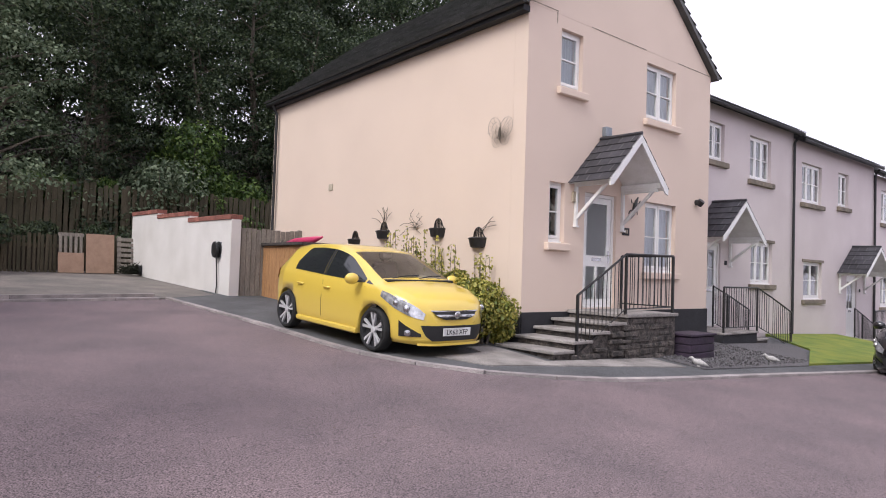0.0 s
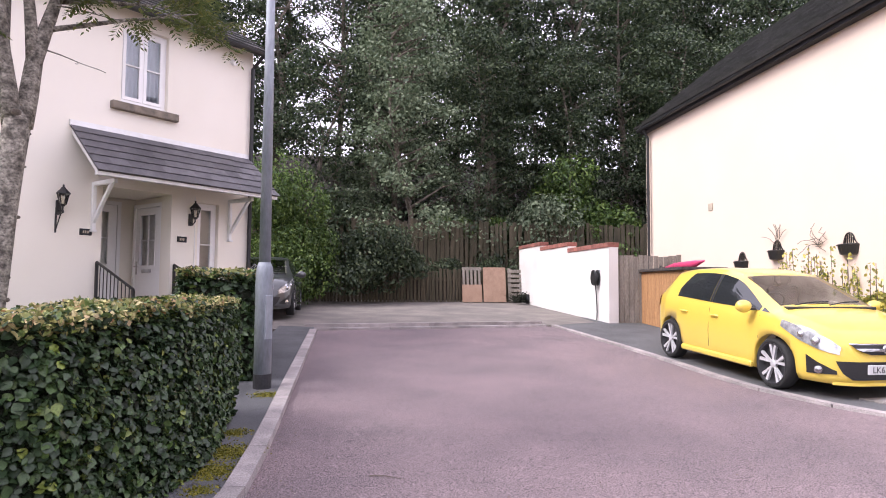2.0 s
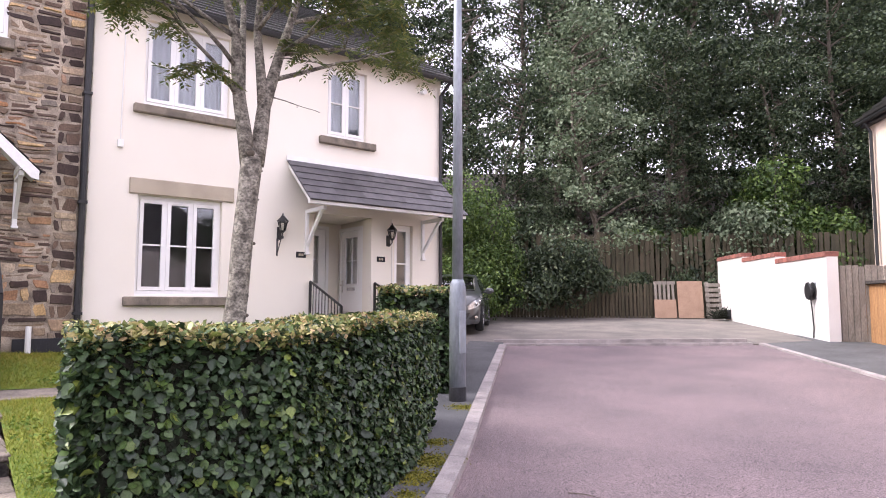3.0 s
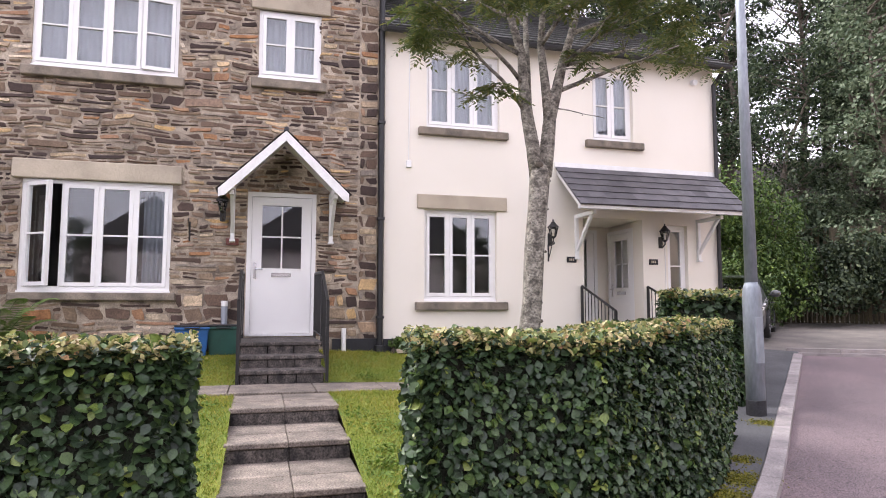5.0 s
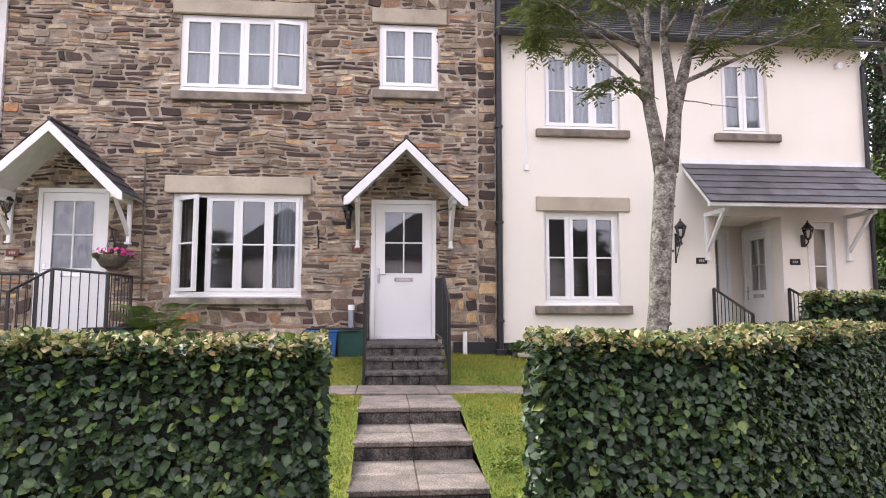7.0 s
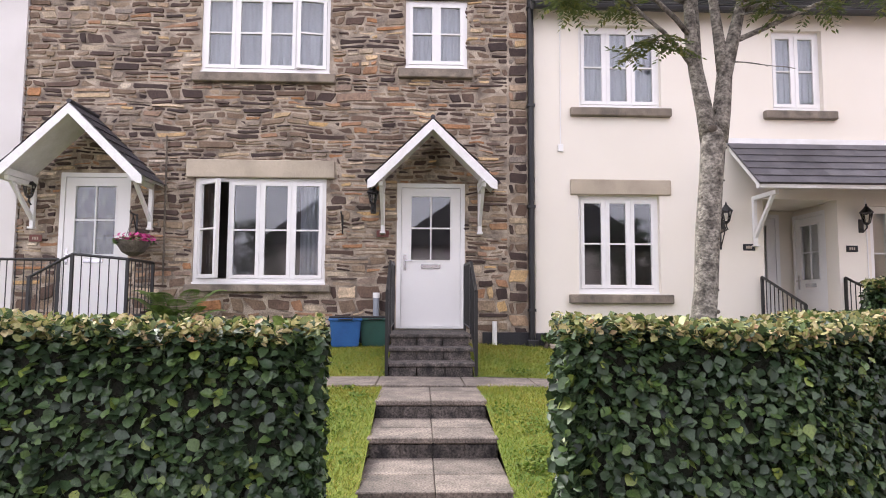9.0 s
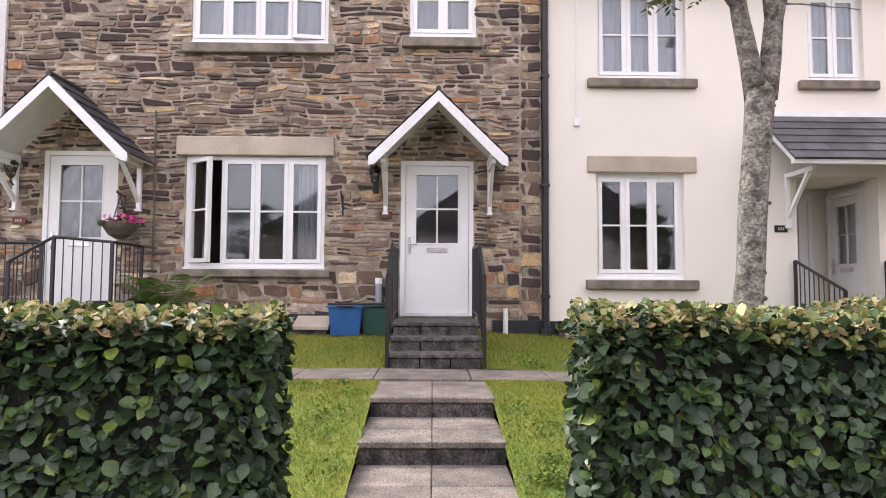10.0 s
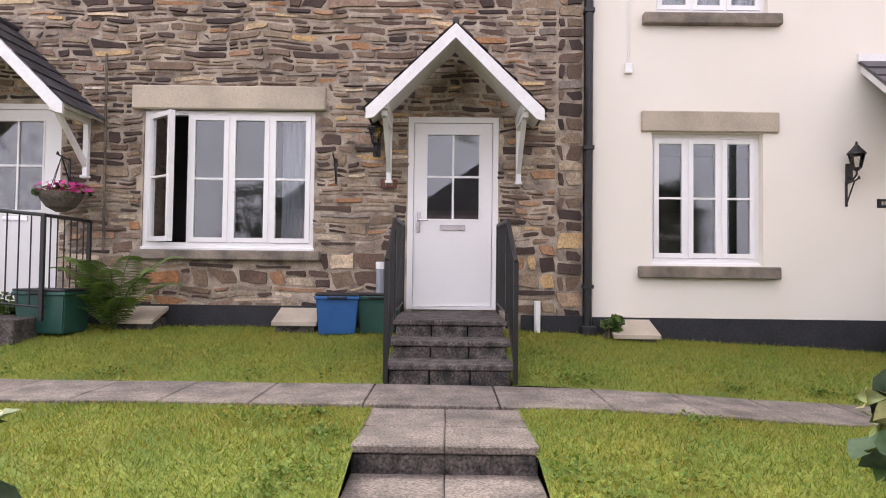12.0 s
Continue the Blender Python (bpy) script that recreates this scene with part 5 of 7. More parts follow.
part("burglar_alarm", tube(bmesh.new(), [(XF + 0.02, 2.08, 3.26), (XF + 0.10, 2.08, 3.24), (XF + 0.16, 2.08, 3.28)], [0.05, 0.06, 0.03], 10), upvc, stone_house, "small white camera by canopy")
part("cable", tube(bmesh.new(), [(XF + 0.012, 3.11, 5.9), (XF + 0.012, 3.10, 3.85)], 0.008, 5), upvc, cream_house, "thin white cable")
part("cable_box", boxes((XF, XF + 0.04, 3.06, 3.14, 3.75, 3.86), bevel=0.006), upvc, cream_house)
part("downpipe", tube(bmesh.new(), [(XF + 0.30, 8.82, 5.84), (XF + 0.06, 8.76, 5.6), (XF + 0.06, 8.76, 0.7)], 0.036, 8), black_plastic, cream_house, "dark downpipe at corner")
part("flue", tube(bmesh.new(), [(XF, 8.35, 5.62), (XF + 0.10, 8.35, 5.60)], 0.05, 12), painted, cream_house, "small round overflow flue")
part("pale_cable", tube(bmesh.new(), [(XF + 0.01, 7.68, 3.1), (XF + 0.01, 7.69, 1.2)], 0.008, 5), upvc, cream_house)


def recycling_box(m, material, label, w=0.42, d=0.34, h=0.40):
    t = thing("recycling_box", m, label, "recycling box", "recycling boxes")
    bm = bmesh.new()
    lo = [(-d / 2 + 0.03, -w / 2 + 0.03), (d / 2 - 0.03, -w / 2 + 0.03), (d / 2 - 0.03, w / 2 - 0.03), (-d / 2 + 0.03, w / 2 - 0.03)]
    hi = [(-d / 2, -w / 2), (d / 2, -w / 2), (d / 2, w / 2), (-d / 2, w / 2)]
    a = [bm.verts.new((*p, 0)) for p in lo]
    b = [bm.verts.new((*p, h - 0.04)) for p in hi]
    bm.faces.new(a[::-1])
    bm.faces.new(b)
    for i in range(4):
        bm.faces.new((a[i], a[(i + 1) % 4], b[(i + 1) % 4], b[i]))
    bmesh.ops.bevel(bm, geom=bm.edges[:], offset=0.012, segments=2, affect="EDGES")
    part("tub", bm, material, t)
    part("rim", boxes((-d / 2 - 0.015, d / 2 + 0.015, -w / 2 - 0.015, w / 2 + 0.015, h - 0.05, h - 0.015), bevel=0.008), material, t)
    part("lid", boxes((-d / 2 - 0.01, d / 2 + 0.01, -w / 2 - 0.01, w / 2 + 0.01, h - 0.012, h + 0.01), bevel=0.006), black_plastic, t, "dark lid")
    part("handle", tube(bmesh.new(), [(d / 2, -0.09, h - 0.02), (d / 2 + 0.035, -0.09, h - 0.03), (d / 2 + 0.035, 0.09, h - 0.03), (d / 2, 0.09, h - 0.02)], 0.01, 6), black_plastic, t)


blue_plastic = mat("blue_plastic", (0.022, 0.11, 0.30), (0.018, 0.085, 0.25), 0.45, 5, 60, 0.05, grain=0.1)
green_plastic = mat("green_plastic", (0.022, 0.085, 0.065), (0.018, 0.065, 0.05), 0.45, 5, 60, 0.05, grain=0.1)
recycling_box(pose(-9.58, 0.03, 0.92, 0, 0, 6), blue_plastic, "blue plastic recycling box with dark lid")
recycling_box(pose(-9.70, 0.44, 0.92), green_plastic, "dark green plastic recycling box beside steps")
recycling_box(pose(-9.35, -2.75, 0.92, 0, 0, -8), green_plastic, "dark green recycling box under flower basket", 0.55, 0.4, 0.42)
recycling_box(pose(-9.62, 6.0, 0.62), blue_plastic, "blue recycling box beside porch")
for y, w, z in ((-0.42, 0.46, 0.93), (3.09, 0.48, 0.84), (-2.1, 0.46, 0.93)):
    t = thing("vent_cover_slab", pose(-9.78, y, z), "sloping buff slab on brick box at wall foot", "vent box")
    part("brick_box", boxes((-0.2, 0.15, -w / 2 + 0.03, w / 2 - 0.03, -0.05, 0.10)), dark_stone, t)
    sl = bmesh.new()
    prism(sl, [(-0.21, 0.23), (0.2, 0.10), (0.2, 0.06), (-0.21, 0.19)], "y", -w / 2, w / 2)
    part("slab", sl, lintel_stone, t)

# curtains behind the windows
for y0, y1, z0, z1, f in ((-2.12, -0.40, 4.95, 6.04, 14), (0.86, 1.66, 5.05, 6.02, 8), (3.46, 4.56, 4.5, 5.66, 11), (6.40, 7.06, 4.5, 5.64, 7), (-0.72, -0.40, 1.86, 3.26, 5)):
    curtain(I4, y0, y1, z0, z1, XF - 0.2, f)
for (y0, y1, z0, z1) in (RHOLES[2], RHOLES[3], RHOLES[4]):
    curtain(RH, y0 + 0.05, y1 - 0.05, z0 + 0.08, z1 - 0.06, -0.22, 7)


# wall-mounted half baskets and a wire butterfly on the side of the peach house
def half_basket(x, z):
    t = thing("wall_basket", RH @ pose(x, -0.003, z) @ Matrix.Scale(0.82, 4), "black wire half-round wall basket", "wall basket", "wall baskets on peach house")
    bm = bmesh.new()
    prof = [(0.235, 0.10), (0.25, 0.085), (0.205, -0.10), (0.16, -0.12)]
    rings = [[bm.verts.new((r * math.cos(a), -0.8 * r * math.sin(a), h)) for a in (math.pi * k / 12 for k in range(13))] for r, h in prof]
    for p, q in zip(rings, rings[1:]):
        for k in range(12):
            bm.faces.new((p[k], p[k + 1], q[k + 1], q[k]))
    bm.faces.new(rings[-1])
    part("bowl", bm, iron, t, "black basket bowl")
    hb = bmesh.new()
    tube(hb, [(0.15 * math.cos(a) if k else 0.2, -0.012, 0.10 + 0.22 * math.sin(a)) for k, a in enumerate(math.pi * j / 10 for j in range(11))], 0.014, 5)
    for k in range(-2, 3):
        tube(hb, [(k * 0.055, -0.012, 0.1), (k * 0.045, -0.012, 0.30 - 0.018 * k * k)], 0.011, 4)
    part("back_scroll", hb, iron, t)
    part("soil", boxes((-0.2, 0.2, -0.15, -0.002, 0.06, 0.085), bevel=0.01), soil, t)


for x, z in ((-5.14, 2.08), (-4.01, 2.24), (-2.19, 2.24), (-1.06, 2.04)):
    half_basket(x, z)
rnd = random.Random(4)
for x, z, n_ in ((-4.01, 2.35, 7), (-2.9, 2.35, 9), (-1.06, 2.2, 3)):
    t = thing("dry_climber", RH @ pose(x, -0.02, z), "thin dry brown trailing stems on wall", "climber")
    for k in range(n_):
        a = rnd.uniform(-0.6, 0.6) + (1.57 if x == -4.01 else 0.5)
        p = [(0.0, -0.01, 0.0)]
        for s in range(4):
            p.append((p[-1][0] + 0.13 * math.cos(a) * (1 if x != -2.9 else rnd.choice((-1, 1))), -0.01 - 0.01 * s, p[-1][2] + 0.12 * math.sin(a)))
            a += rnd.uniform(-0.5, 0.5)
        part("stem", tube(bmesh.new(), p, 0.005, 4), bark, t)
bf = thing("wire_butterfly", RH @ pose(-0.55, -0.04, 3.88) @ Matrix.Scale(0.85, 4), "rusty wire butterfly wall ornament", "wall ornament")
for sx, sz, rx_, rz_, tilt in ((-1, 1, 0.30, 0.21, 0.6), (1, 1, 0.30, 0.19, 0.5), (-1, -1, 0.2, 0.17, 0.7), (1, -1, 0.22, 0.15, 0.5)):
    wb = bmesh.new()
    for ring in range(3):
        k = 1 - ring * 0.3
        pts = []
        for j in range(15):
            a = 2 * math.pi * j / 14
            u, w = rx_ * k * (1 + math.cos(a)) / 1.25, rz_ * k * math.sin(a)
            pts.append((sx * (u * math.cos(tilt) - w * math.sin(tilt)) * 0.8, -0.02, sz * (u * math.sin(tilt) + w * math.cos(tilt))))
        tube(wb, pts, 0.0032, 4, cap=False)
    for j in range(5):
        a = tilt + (j - 2) * 0.22
        tube(wb, [(0, -0.02, 0), (sx * rx_ * 1.25 * math.cos(a), -0.02, sz * rx_ * 1.25 * math.sin(a))], 0.003, 4)
    part("wing", wb, bark, bf)
part("body", tube(bmesh.new(), [(0, -0.03, -0.13), (0, -0.03, 0), (0, -0.03, 0.13)], [0.012, 0.028, 0.015], 6), bark, bf)
gk = thing("gecko_ornament", RH @ pose(0.003, 3.06, 2.85, 0, 0, 0), "black metal lizard-shaped ornament on wall", "wall ornament")
gb = bmesh.new()
tube(gb, [(0.02, -0.12, -0.22), (0.02, -0.03, -0.14), (0.02, 0.0, 0.0), (0.02, 0.06, 0.14), (0.02, 0.12, 0.22)], [0.006, 0.02, 0.045, 0.03, 0.012], 8)
for s in (-1, 1):
    tube(gb, [(0.02, 0.03, 0.08), (0.02, 0.03 + s * 0.12, 0.10), (0.02, 0.05 + s * 0.14, 0.16)], 0.011, 5)
    tube(gb, [(0.02, -0.02, -0.08), (0.02, -0.02 + s * 0.11, -0.05), (0.02, -0.04 + s * 0.14, -0.12)], 0.011, 5)
part("lizard", gb, iron, gk)


# ---- foliage ----
def leaves(name, centres, normals, size, rs, material, parent=None, aspect=0.62, droop=0.5, jitter=0.55, six=True, label="", fold=0.18):
    """Many leaves in one mesh: an oval blade folded along its rib, hanging from each centre."""
    c = np.asarray(centres, float)
    k = len(c)
    nrm = np.asarray(normals, float) + jitter * rs.randn(k, 3)
    nrm /= np.linalg.norm(nrm, axis=1, keepdims=True)
    ax = np.stack([0.6 * rs.randn(k), 0.6 * rs.randn(k), -droop * 2 + 0.5 * rs.randn(k)], 1)
    ax -= nrm * (ax * nrm).sum(1, keepdims=True)
    ax /= np.linalg.norm(ax, axis=1, keepdims=True) + 1e-9
    sd = np.cross(nrm, ax)
    L = (size * (0.65 + 0.7 * rs.rand(k)))[:, None]
    W = L * aspect * 0.5
    f = fold * W
    if six:
        curl = nrm * f * rs.uniform(0.2, 2.6, (k, 1))
        v = np.stack([c - ax * L * 0.5, c - ax * L * 0.28 + sd * W * 0.74 + nrm * f, c + ax * L * 0.02 + sd * W + nrm * f * 1.2, c + ax * L * 0.3 + sd * W * 0.6 + nrm * f * 0.5, c + ax * L * 0.58 - curl, c + ax * L * 0.3 - sd * W * 0.6 + nrm * f * 0.5, c + ax * L * 0.02 - sd * W + nrm * f * 1.2, c - ax * L * 0.28 - sd * W * 0.74 + nrm * f], 1)
        v += nrm[:, None, :] * (0.065 * L * rs.randn(k, 8))[:, :, None] + sd[:, None, :] * (0.022 * L * rs.randn(k, 8))[:, :, None]
        idx = np.arange(k)[:, None] * 8
        faces = np.concatenate([idx + np.array([[0, 1, 2, 3, 4]]), idx + np.array([[0, 4, 5, 6, 7]])], 0)
    else:
        v = np.stack([c - ax * L * 0.5, c + sd * W, c + ax * L * 0.5, c - sd * W], 1)
        faces = np.arange(4 * k).reshape(-1, 4)
    me = bpy.data.meshes.new(name)
    nv, nf = v.shape[0] * v.shape[1], len(faces)
    me.vertices.add(nv)
    me.vertices.foreach_set("co", v.reshape(-1))
    side_n = faces.shape[1]
    me.loops.add(nf * side_n)
    me.loops.foreach_set("vertex_index", faces.reshape(-1).astype(np.int32))
    me.polygons.add(nf)
    me.polygons.foreach_set("loop_start", np.arange(0, nf * side_n, side_n, dtype=np.int32))
    me.update(calc_edges=True)
    me.materials.append(material)
    ob = new(name, me)
    ob.parent = parent
    return tagged(ob, label, kind="stuff")


def hedge(outline, z_low, z_top, density, seed, label, size=0.049, skip=(), tops=True):
    """Clipped hedge: solid core coloured near-black for the shade inside, and leaves over its sides and top."""
    rs = np.random.RandomState(seed)
    cx, cy = np.mean(outline, 0)
    h = thing("hedge", pose(cx, cy, 0), label, "hedge", "clipped beech hedges")
    o = [(x - cx, y - cy) for x, y in outline]
    n = len(o)
    area = sum(o[i][0] * o[(i + 1) % n][1] - o[(i + 1) % n][0] * o[i][1] for i in range(n))
    s = 1 if area > 0 else -1
    inner = []
    for i in range(n):
        a, b, c = Vector(o[i - 1]), Vector(o[i]), Vector(o[(i + 1) % n])
        n1 = Vector(((b - a).y, -(b - a).x)).normalized() * s
        n2 = Vector(((c - b).y, -(c - b).x)).normalized() * s
        q = b - (n1 + n2) * 0.085 / max(0.4, 1 + n1.dot(n2)) * 1.0
        inner.append((q.x, q.y))
    part("core", prism(bmesh.new(), inner, "z", z_low, z_top - 0.085), hedge_core, h, "solid hedge core, inner shade put into its dark colour")
    P, N = [], []
    for i in range(n):
        if i in skip:
            continue
        a, b = np.array(o[i]), np.array(o[(i + 1) % n])
        L = np.linalg.norm(b - a)
        k = int(density * L * (z_top - z_low))
        t = rs.rand(k)
        z = z_low + (z_top - z_low) * rs.rand(k)
        nn = np.array([(b - a)[1], -(b - a)[0]]) / L * s
        inset = 0.11 * rs.rand(k) ** 1.1
        wave = np.array([0.035 * noise.noise((cx + a[0] + (b - a)[0] * u, cy + a[1] + (b - a)[1] * u, w * 1.6)) * 1.6 for u, w in zip(t * 1.0, z)])
        xy = a + t[:, None] * (b - a) + (wave - inset)[:, None] * nn
        P.append(np.column_stack([xy, z]))
        N.append(np.column_stack([np.tile(nn, (k, 1)), 0.35 + 1.1 * rs.rand(k) + 1.5 * np.clip((z - z_top + 0.22) / 0.22, 0, 1)]))
    leaves("leaves", np.vstack(P), np.vstack(N), size, rs, hedge_leaf, h, aspect=0.86, droop=0.2, jitter=0.55, label="glossy dark green beech leaves")
    # top: pale young growth
    xs_, ys_ = [p[0] for p in o], [p[1] for p in o]
    box_area = (max(xs_) - min(xs_)) * (max(ys_) - min(ys_))
    k = int(density * 2.4 * box_area)
    q = np.column_stack([min(xs_) + (max(xs_) - min(xs_)) * rs.rand(k), min(ys_) + (max(ys_) - min(ys_)) * rs.rand(k)])
    inside = np.zeros(k, bool)
    for i in range(n):
        (x1, y1), (x2, y2) = o[i], o[(i + 1) % n]
        hit = ((y1 > q[:, 1]) != (y2 > q[:, 1]))
        with np.errstate(divide="ignore", invalid="ignore"):
            xi = (x2 - x1) * (q[:, 1] - y1) / (y2 - y1 + 1e-12) + x1
        inside ^= hit & (q[:, 0] < xi)
    q = q[inside]
    k = len(q)
    wave = np.array([0.05 * noise.noise((cx + x * 1.0, cy + y, 3.0)) + 0.03 * noise.noise((x * 4, y * 4, 1.0)) for x, y in q])
    z = z_top - 0.06 * rs.rand(k) ** 2 + wave + 0.055 * rs.rand(k) ** 2
    half = rs.rand(k) < 0.8
    nn = np.tile([0, 0, 1.0], (k, 1))
    leaves("top_leaves", np.column_stack([q, z])[half], nn[half], size * 0.74, rs, hedge_top_leaf, h, aspect=0.68, droop=0.0, jitter=0.95, label="yellowing young leaves on clipped top")
    leaves("leaves", np.column_stack([q, z])[~half], nn[~half], size, rs, hedge_leaf, h, droop=0.0, jitter=0.6)
    return h


hedge([(-3.32, -5.5), (-3.32, 0.62), (-3.72, 0.60), (-3.78, -5.5)], 0.10, 1.405, 2700, 1, "clipped beech hedge with yellowing top beside path", skip=(3,))
hedge([(-3.32, 1.635), (-3.36, 2.7), (-4.08, 3.92), (-5.3, 5.15), (-5.75, 4.75), (-4.7, 3.5), (-3.95, 2.6), (-3.74, 1.66)], 0.12, 1.415, 2700, 2, "clipped beech hedge following kerb round corner")
hedge([(-7.0, 5.55), (-6.42, 6.28), (-8.7, 8.3), (-9.2, 7.95), (-7.4, 6.5), (-7.4, 5.75)], 0.3, 1.74, 700, 3, "taller clipped hedge beside lamp post", size=0.075)


def bush(name, m, radius, height, count, size, material, seed, label, category="bush", lumps=14, base=0.0, spiky=0):
    rs = np.random.RandomState(seed)
    t = thing(name, m, label, category)
    C, N = [], []
    for k in range(lumps):
        a, rr, zz = rs.rand() * 6.283, radius * math.sqrt(rs.rand()) * 0.72, base + height * (0.12 + 0.72 * rs.rand())
        shrink = 1 - 0.55 * (zz / height)
        c = np.array([rr * shrink * math.cos(a), rr * shrink * math.sin(a), zz])
        r0 = radius * (0.28 + 0.22 * rs.rand())
        d = rs.randn(count // lumps, 3)
        d /= np.linalg.norm(d, axis=1, keepdims=True)
        rad = r0 * (0.72 + 0.34 * rs.rand(len(d)))[:, None]
        p = c + d * rad * np.array([1, 1, 0.8])
        keep = p[:, 2] > base
        C.append(p[keep])
        N.append((d * 0.7 + np.array([0, 0, 0.6]))[keep])
    leaves("leaves", np.vstack(C), np.vstack(N), size, rs, material, t)
    st = random.Random(seed)
    for k in range(5):
        a = st.uniform(0, 6.3)
        part("stem", tube(bmesh.new(), [(0.1 * math.cos(a), 0.1 * math.sin(a), base - 0.05), (0.3 * radius * math.cos(a), 0.3 * radius * math.sin(a), height * 0.4), (0.5 * radius * math.cos(a), 0.5 * radius * math.sin(a), height * 0.8)], [0.03, 0.02, 0.008], 5), bark, t)
    for k in range(spiky):
        a, rr = st.uniform(0, 6.3), st.uniform(0, 0.9) * radius
        x, y, h = rr * math.cos(a), rr * math.sin(a), height * st.uniform(0.9, 1.35)
        part("stem", tube(bmesh.new(), [(x, y, height * 0.3), (x + st.uniform(-0.05, 0.05), y, h)], 0.006, 4), bark, t)
        q = np.array([[x, y, height * 0.5 + (h - height * 0.5) * u] for u in np.linspace(0, 1, 34)]) + 0.025 * rs.randn(34, 3)
        leaves("leaves", q, rs.randn(34, 3), size * 0.9, rs, material, t)
    return t


def on(x, y, extra=0.0):
    return pose(x, y, slope_at(x, y) + extra)


for lx, ly, r, h, c, sp, seed in ((-0.25, -0.66, 0.74, 1.08, 8500, 7, 5), (-1.2, -0.56, 0.7, 1.2, 7000, 14, 6), (-2.2, -0.45, 0.55, 1.4, 4500, 14, 7), (-3.1, -0.4, 0.4, 1.3, 2200, 9, 8)):
    p = RH @ Vector((lx, ly, 0))
    bush("variegated_shrub", on(p.x, p.y, 0.02), r, h, c, 0.06, bush_leaf, seed, "yellow-green variegated shrub against house wall", lumps=16, spiky=sp)
fern_leaf = mat("fern_leaf", (0.16, 0.23, 0.06), (0.11, 0.18, 0.045), 0.6, 8, 60, 0.0, translucent=0.25)
fern = thing("fern", pose(-9.55, -2.25, 0.93), "large green fern against stone wall", "fern")
rs = np.random.RandomState(9)
for k in range(22):
    a, Lf, up = rs.uniform(-2.2, 2.2), rs.uniform(0.45, 0.95), rs.uniform(0.5, 1.15)
    pts = []
    for s in np.linspace(0, 1, 9):
        pts.append((Lf * 0.62 * s * math.cos(a), Lf * 0.75 * s * math.sin(a), up * (1.5 * s - 0.85 * s * s)))
    part("stem", tube(bmesh.new(), pts, 0.004, 4), bright_leaf, fern)
    q, nn = [], []
    vs, fs = [], []
    for i in range(26):
        s = 0.12 + 0.88 * i / 26
        p = Vector((Lf * 0.62 * s * math.cos(a), Lf * 0.75 * s * math.sin(a), up * (1.5 * s - 0.85 * s * s)))
        d = Vector((math.cos(a), math.sin(a), 0.25)).normalized()
        side = Vector((-math.sin(a), math.cos(a), 0))
        w = 0.15 * math.sin(math.pi * min(1, s * 0.85 + 0.12)) + 0.01
        for sg in (-1, 1):
            b = len(vs)
            vs += [p - d * 0.011, p + d * 0.013, p + side * sg * w * 0.7 + d * 0.045 - Vector((0, 0, 0.01)), p + side * sg * w + d * 0.05 - Vector((0, 0, 0.025))]
            fs.append((b, b + 1, b + 2, b + 3))
    mesh_of("frond", [tuple(v) for v in vs], fs, fern_leaf, fern)
bush("garden_weeds", pose(-9.5, -3.35, 0.92), 0.32, 0.34, 900, 0.05, bright_leaf, 12, "low green weeds at landing foot")
bush("garden_weeds", pose(-9.7, 2.86, 0.84), 0.16, 0.28, 300, 0.07, bright_leaf, 13, "broad-leaved weed at wall foot", lumps=5)

leaves("lawn_clover", PATCHES, np.tile([0, 0, 1.0], (len(PATCHES), 1)), 0.024, np.random.RandomState(38), clover_leaf, aspect=0.8, jitter=0.5, droop=0.0, label="low clover and weeds in lawn")
# mossy edge of the pavement
moss = ramped("moss", [(0, (0.10, 0.11, 0.015)), (0.6, (0.19, 0.18, 0.02)), (1, (0.27, 0.23, 0.04))], "island", 0.95, bump=0)
rs = np.random.RandomState(31)
P = []
for cx, cy, r, k in ((-4.35, 4.35, 0.20, 1300), (-4.05, 4.02, 0.17, 1100), (-4.75, 4.72, 0.12, 450), (-5.75, 5.85, 0.15, 500), (-3.8, 3.75, 0.1, 300)):
    P.append(np.column_stack([cx + r * rs.randn(k) * 0.5, cy + r * rs.randn(k) * 0.5, np.zeros(k)]))
P = np.vstack(P)
P[:, 2] = [slope_at(a, b) + 0.058 for a, b, _ in P]
leaves("moss_tufts", P, np.tile([0, 0, 1.0], (len(P), 1)), 0.022, rs, moss, jitter=0.8, droop=0.0, six=False, label="yellow-green moss tufts on pavement edge")
# leaf litter and small pale bits along the kerb and on the road
litter = ramped("litter", [(0, (0.07, 0.045, 0.03)), (0.6, (0.16, 0.11, 0.07)), (0.85, (0.32, 0.27, 0.2)), (1, (0.5, 0.48, 0.45))], "island", 0.9, bump=0)
rs = np.random.RandomState(32)
P = []
for a, b in zip(kerb_left[44:], kerb_left[45:]):
    k = 22
    t = rs.rand(k, 1)
    off = np.abs(rs.randn(k, 1)) * 0.16 + 0.08
    d = np.array(b) - np.array(a)
    nn = np.array([d[1], -d[0]]) / np.linalg.norm(d)
    P.append(np.array(a) + t * d + off * nn)
P.append(np.column_stack([rs.uniform(-8, 5, 900), rs.uniform(2.2, 12, 900)]))
P = np.vstack(P)
P = P[(P[:, 1] > 1) & (P[:, 1] < 9.0 + 0 * P[:, 0])]
P = np.column_stack([P, [slope_at(a, b) + 0.004 for a, b in P]])
leaves("leaf_litter", P, np.tile([0, 0, 1.0], (len(P), 1)), 0.016, rs, litter, jitter=0.15, droop=0.0, six=False, label="dry leaf fragments and grit scattered on asphalt")
twig = part("fallen_twig", tube(bmesh.new(), [(0, 0, 0), (0.12, 0.01, 0.006), (0.26, -0.02, 0.004)], [0.004, 0.004, 0.002], 5), bark)
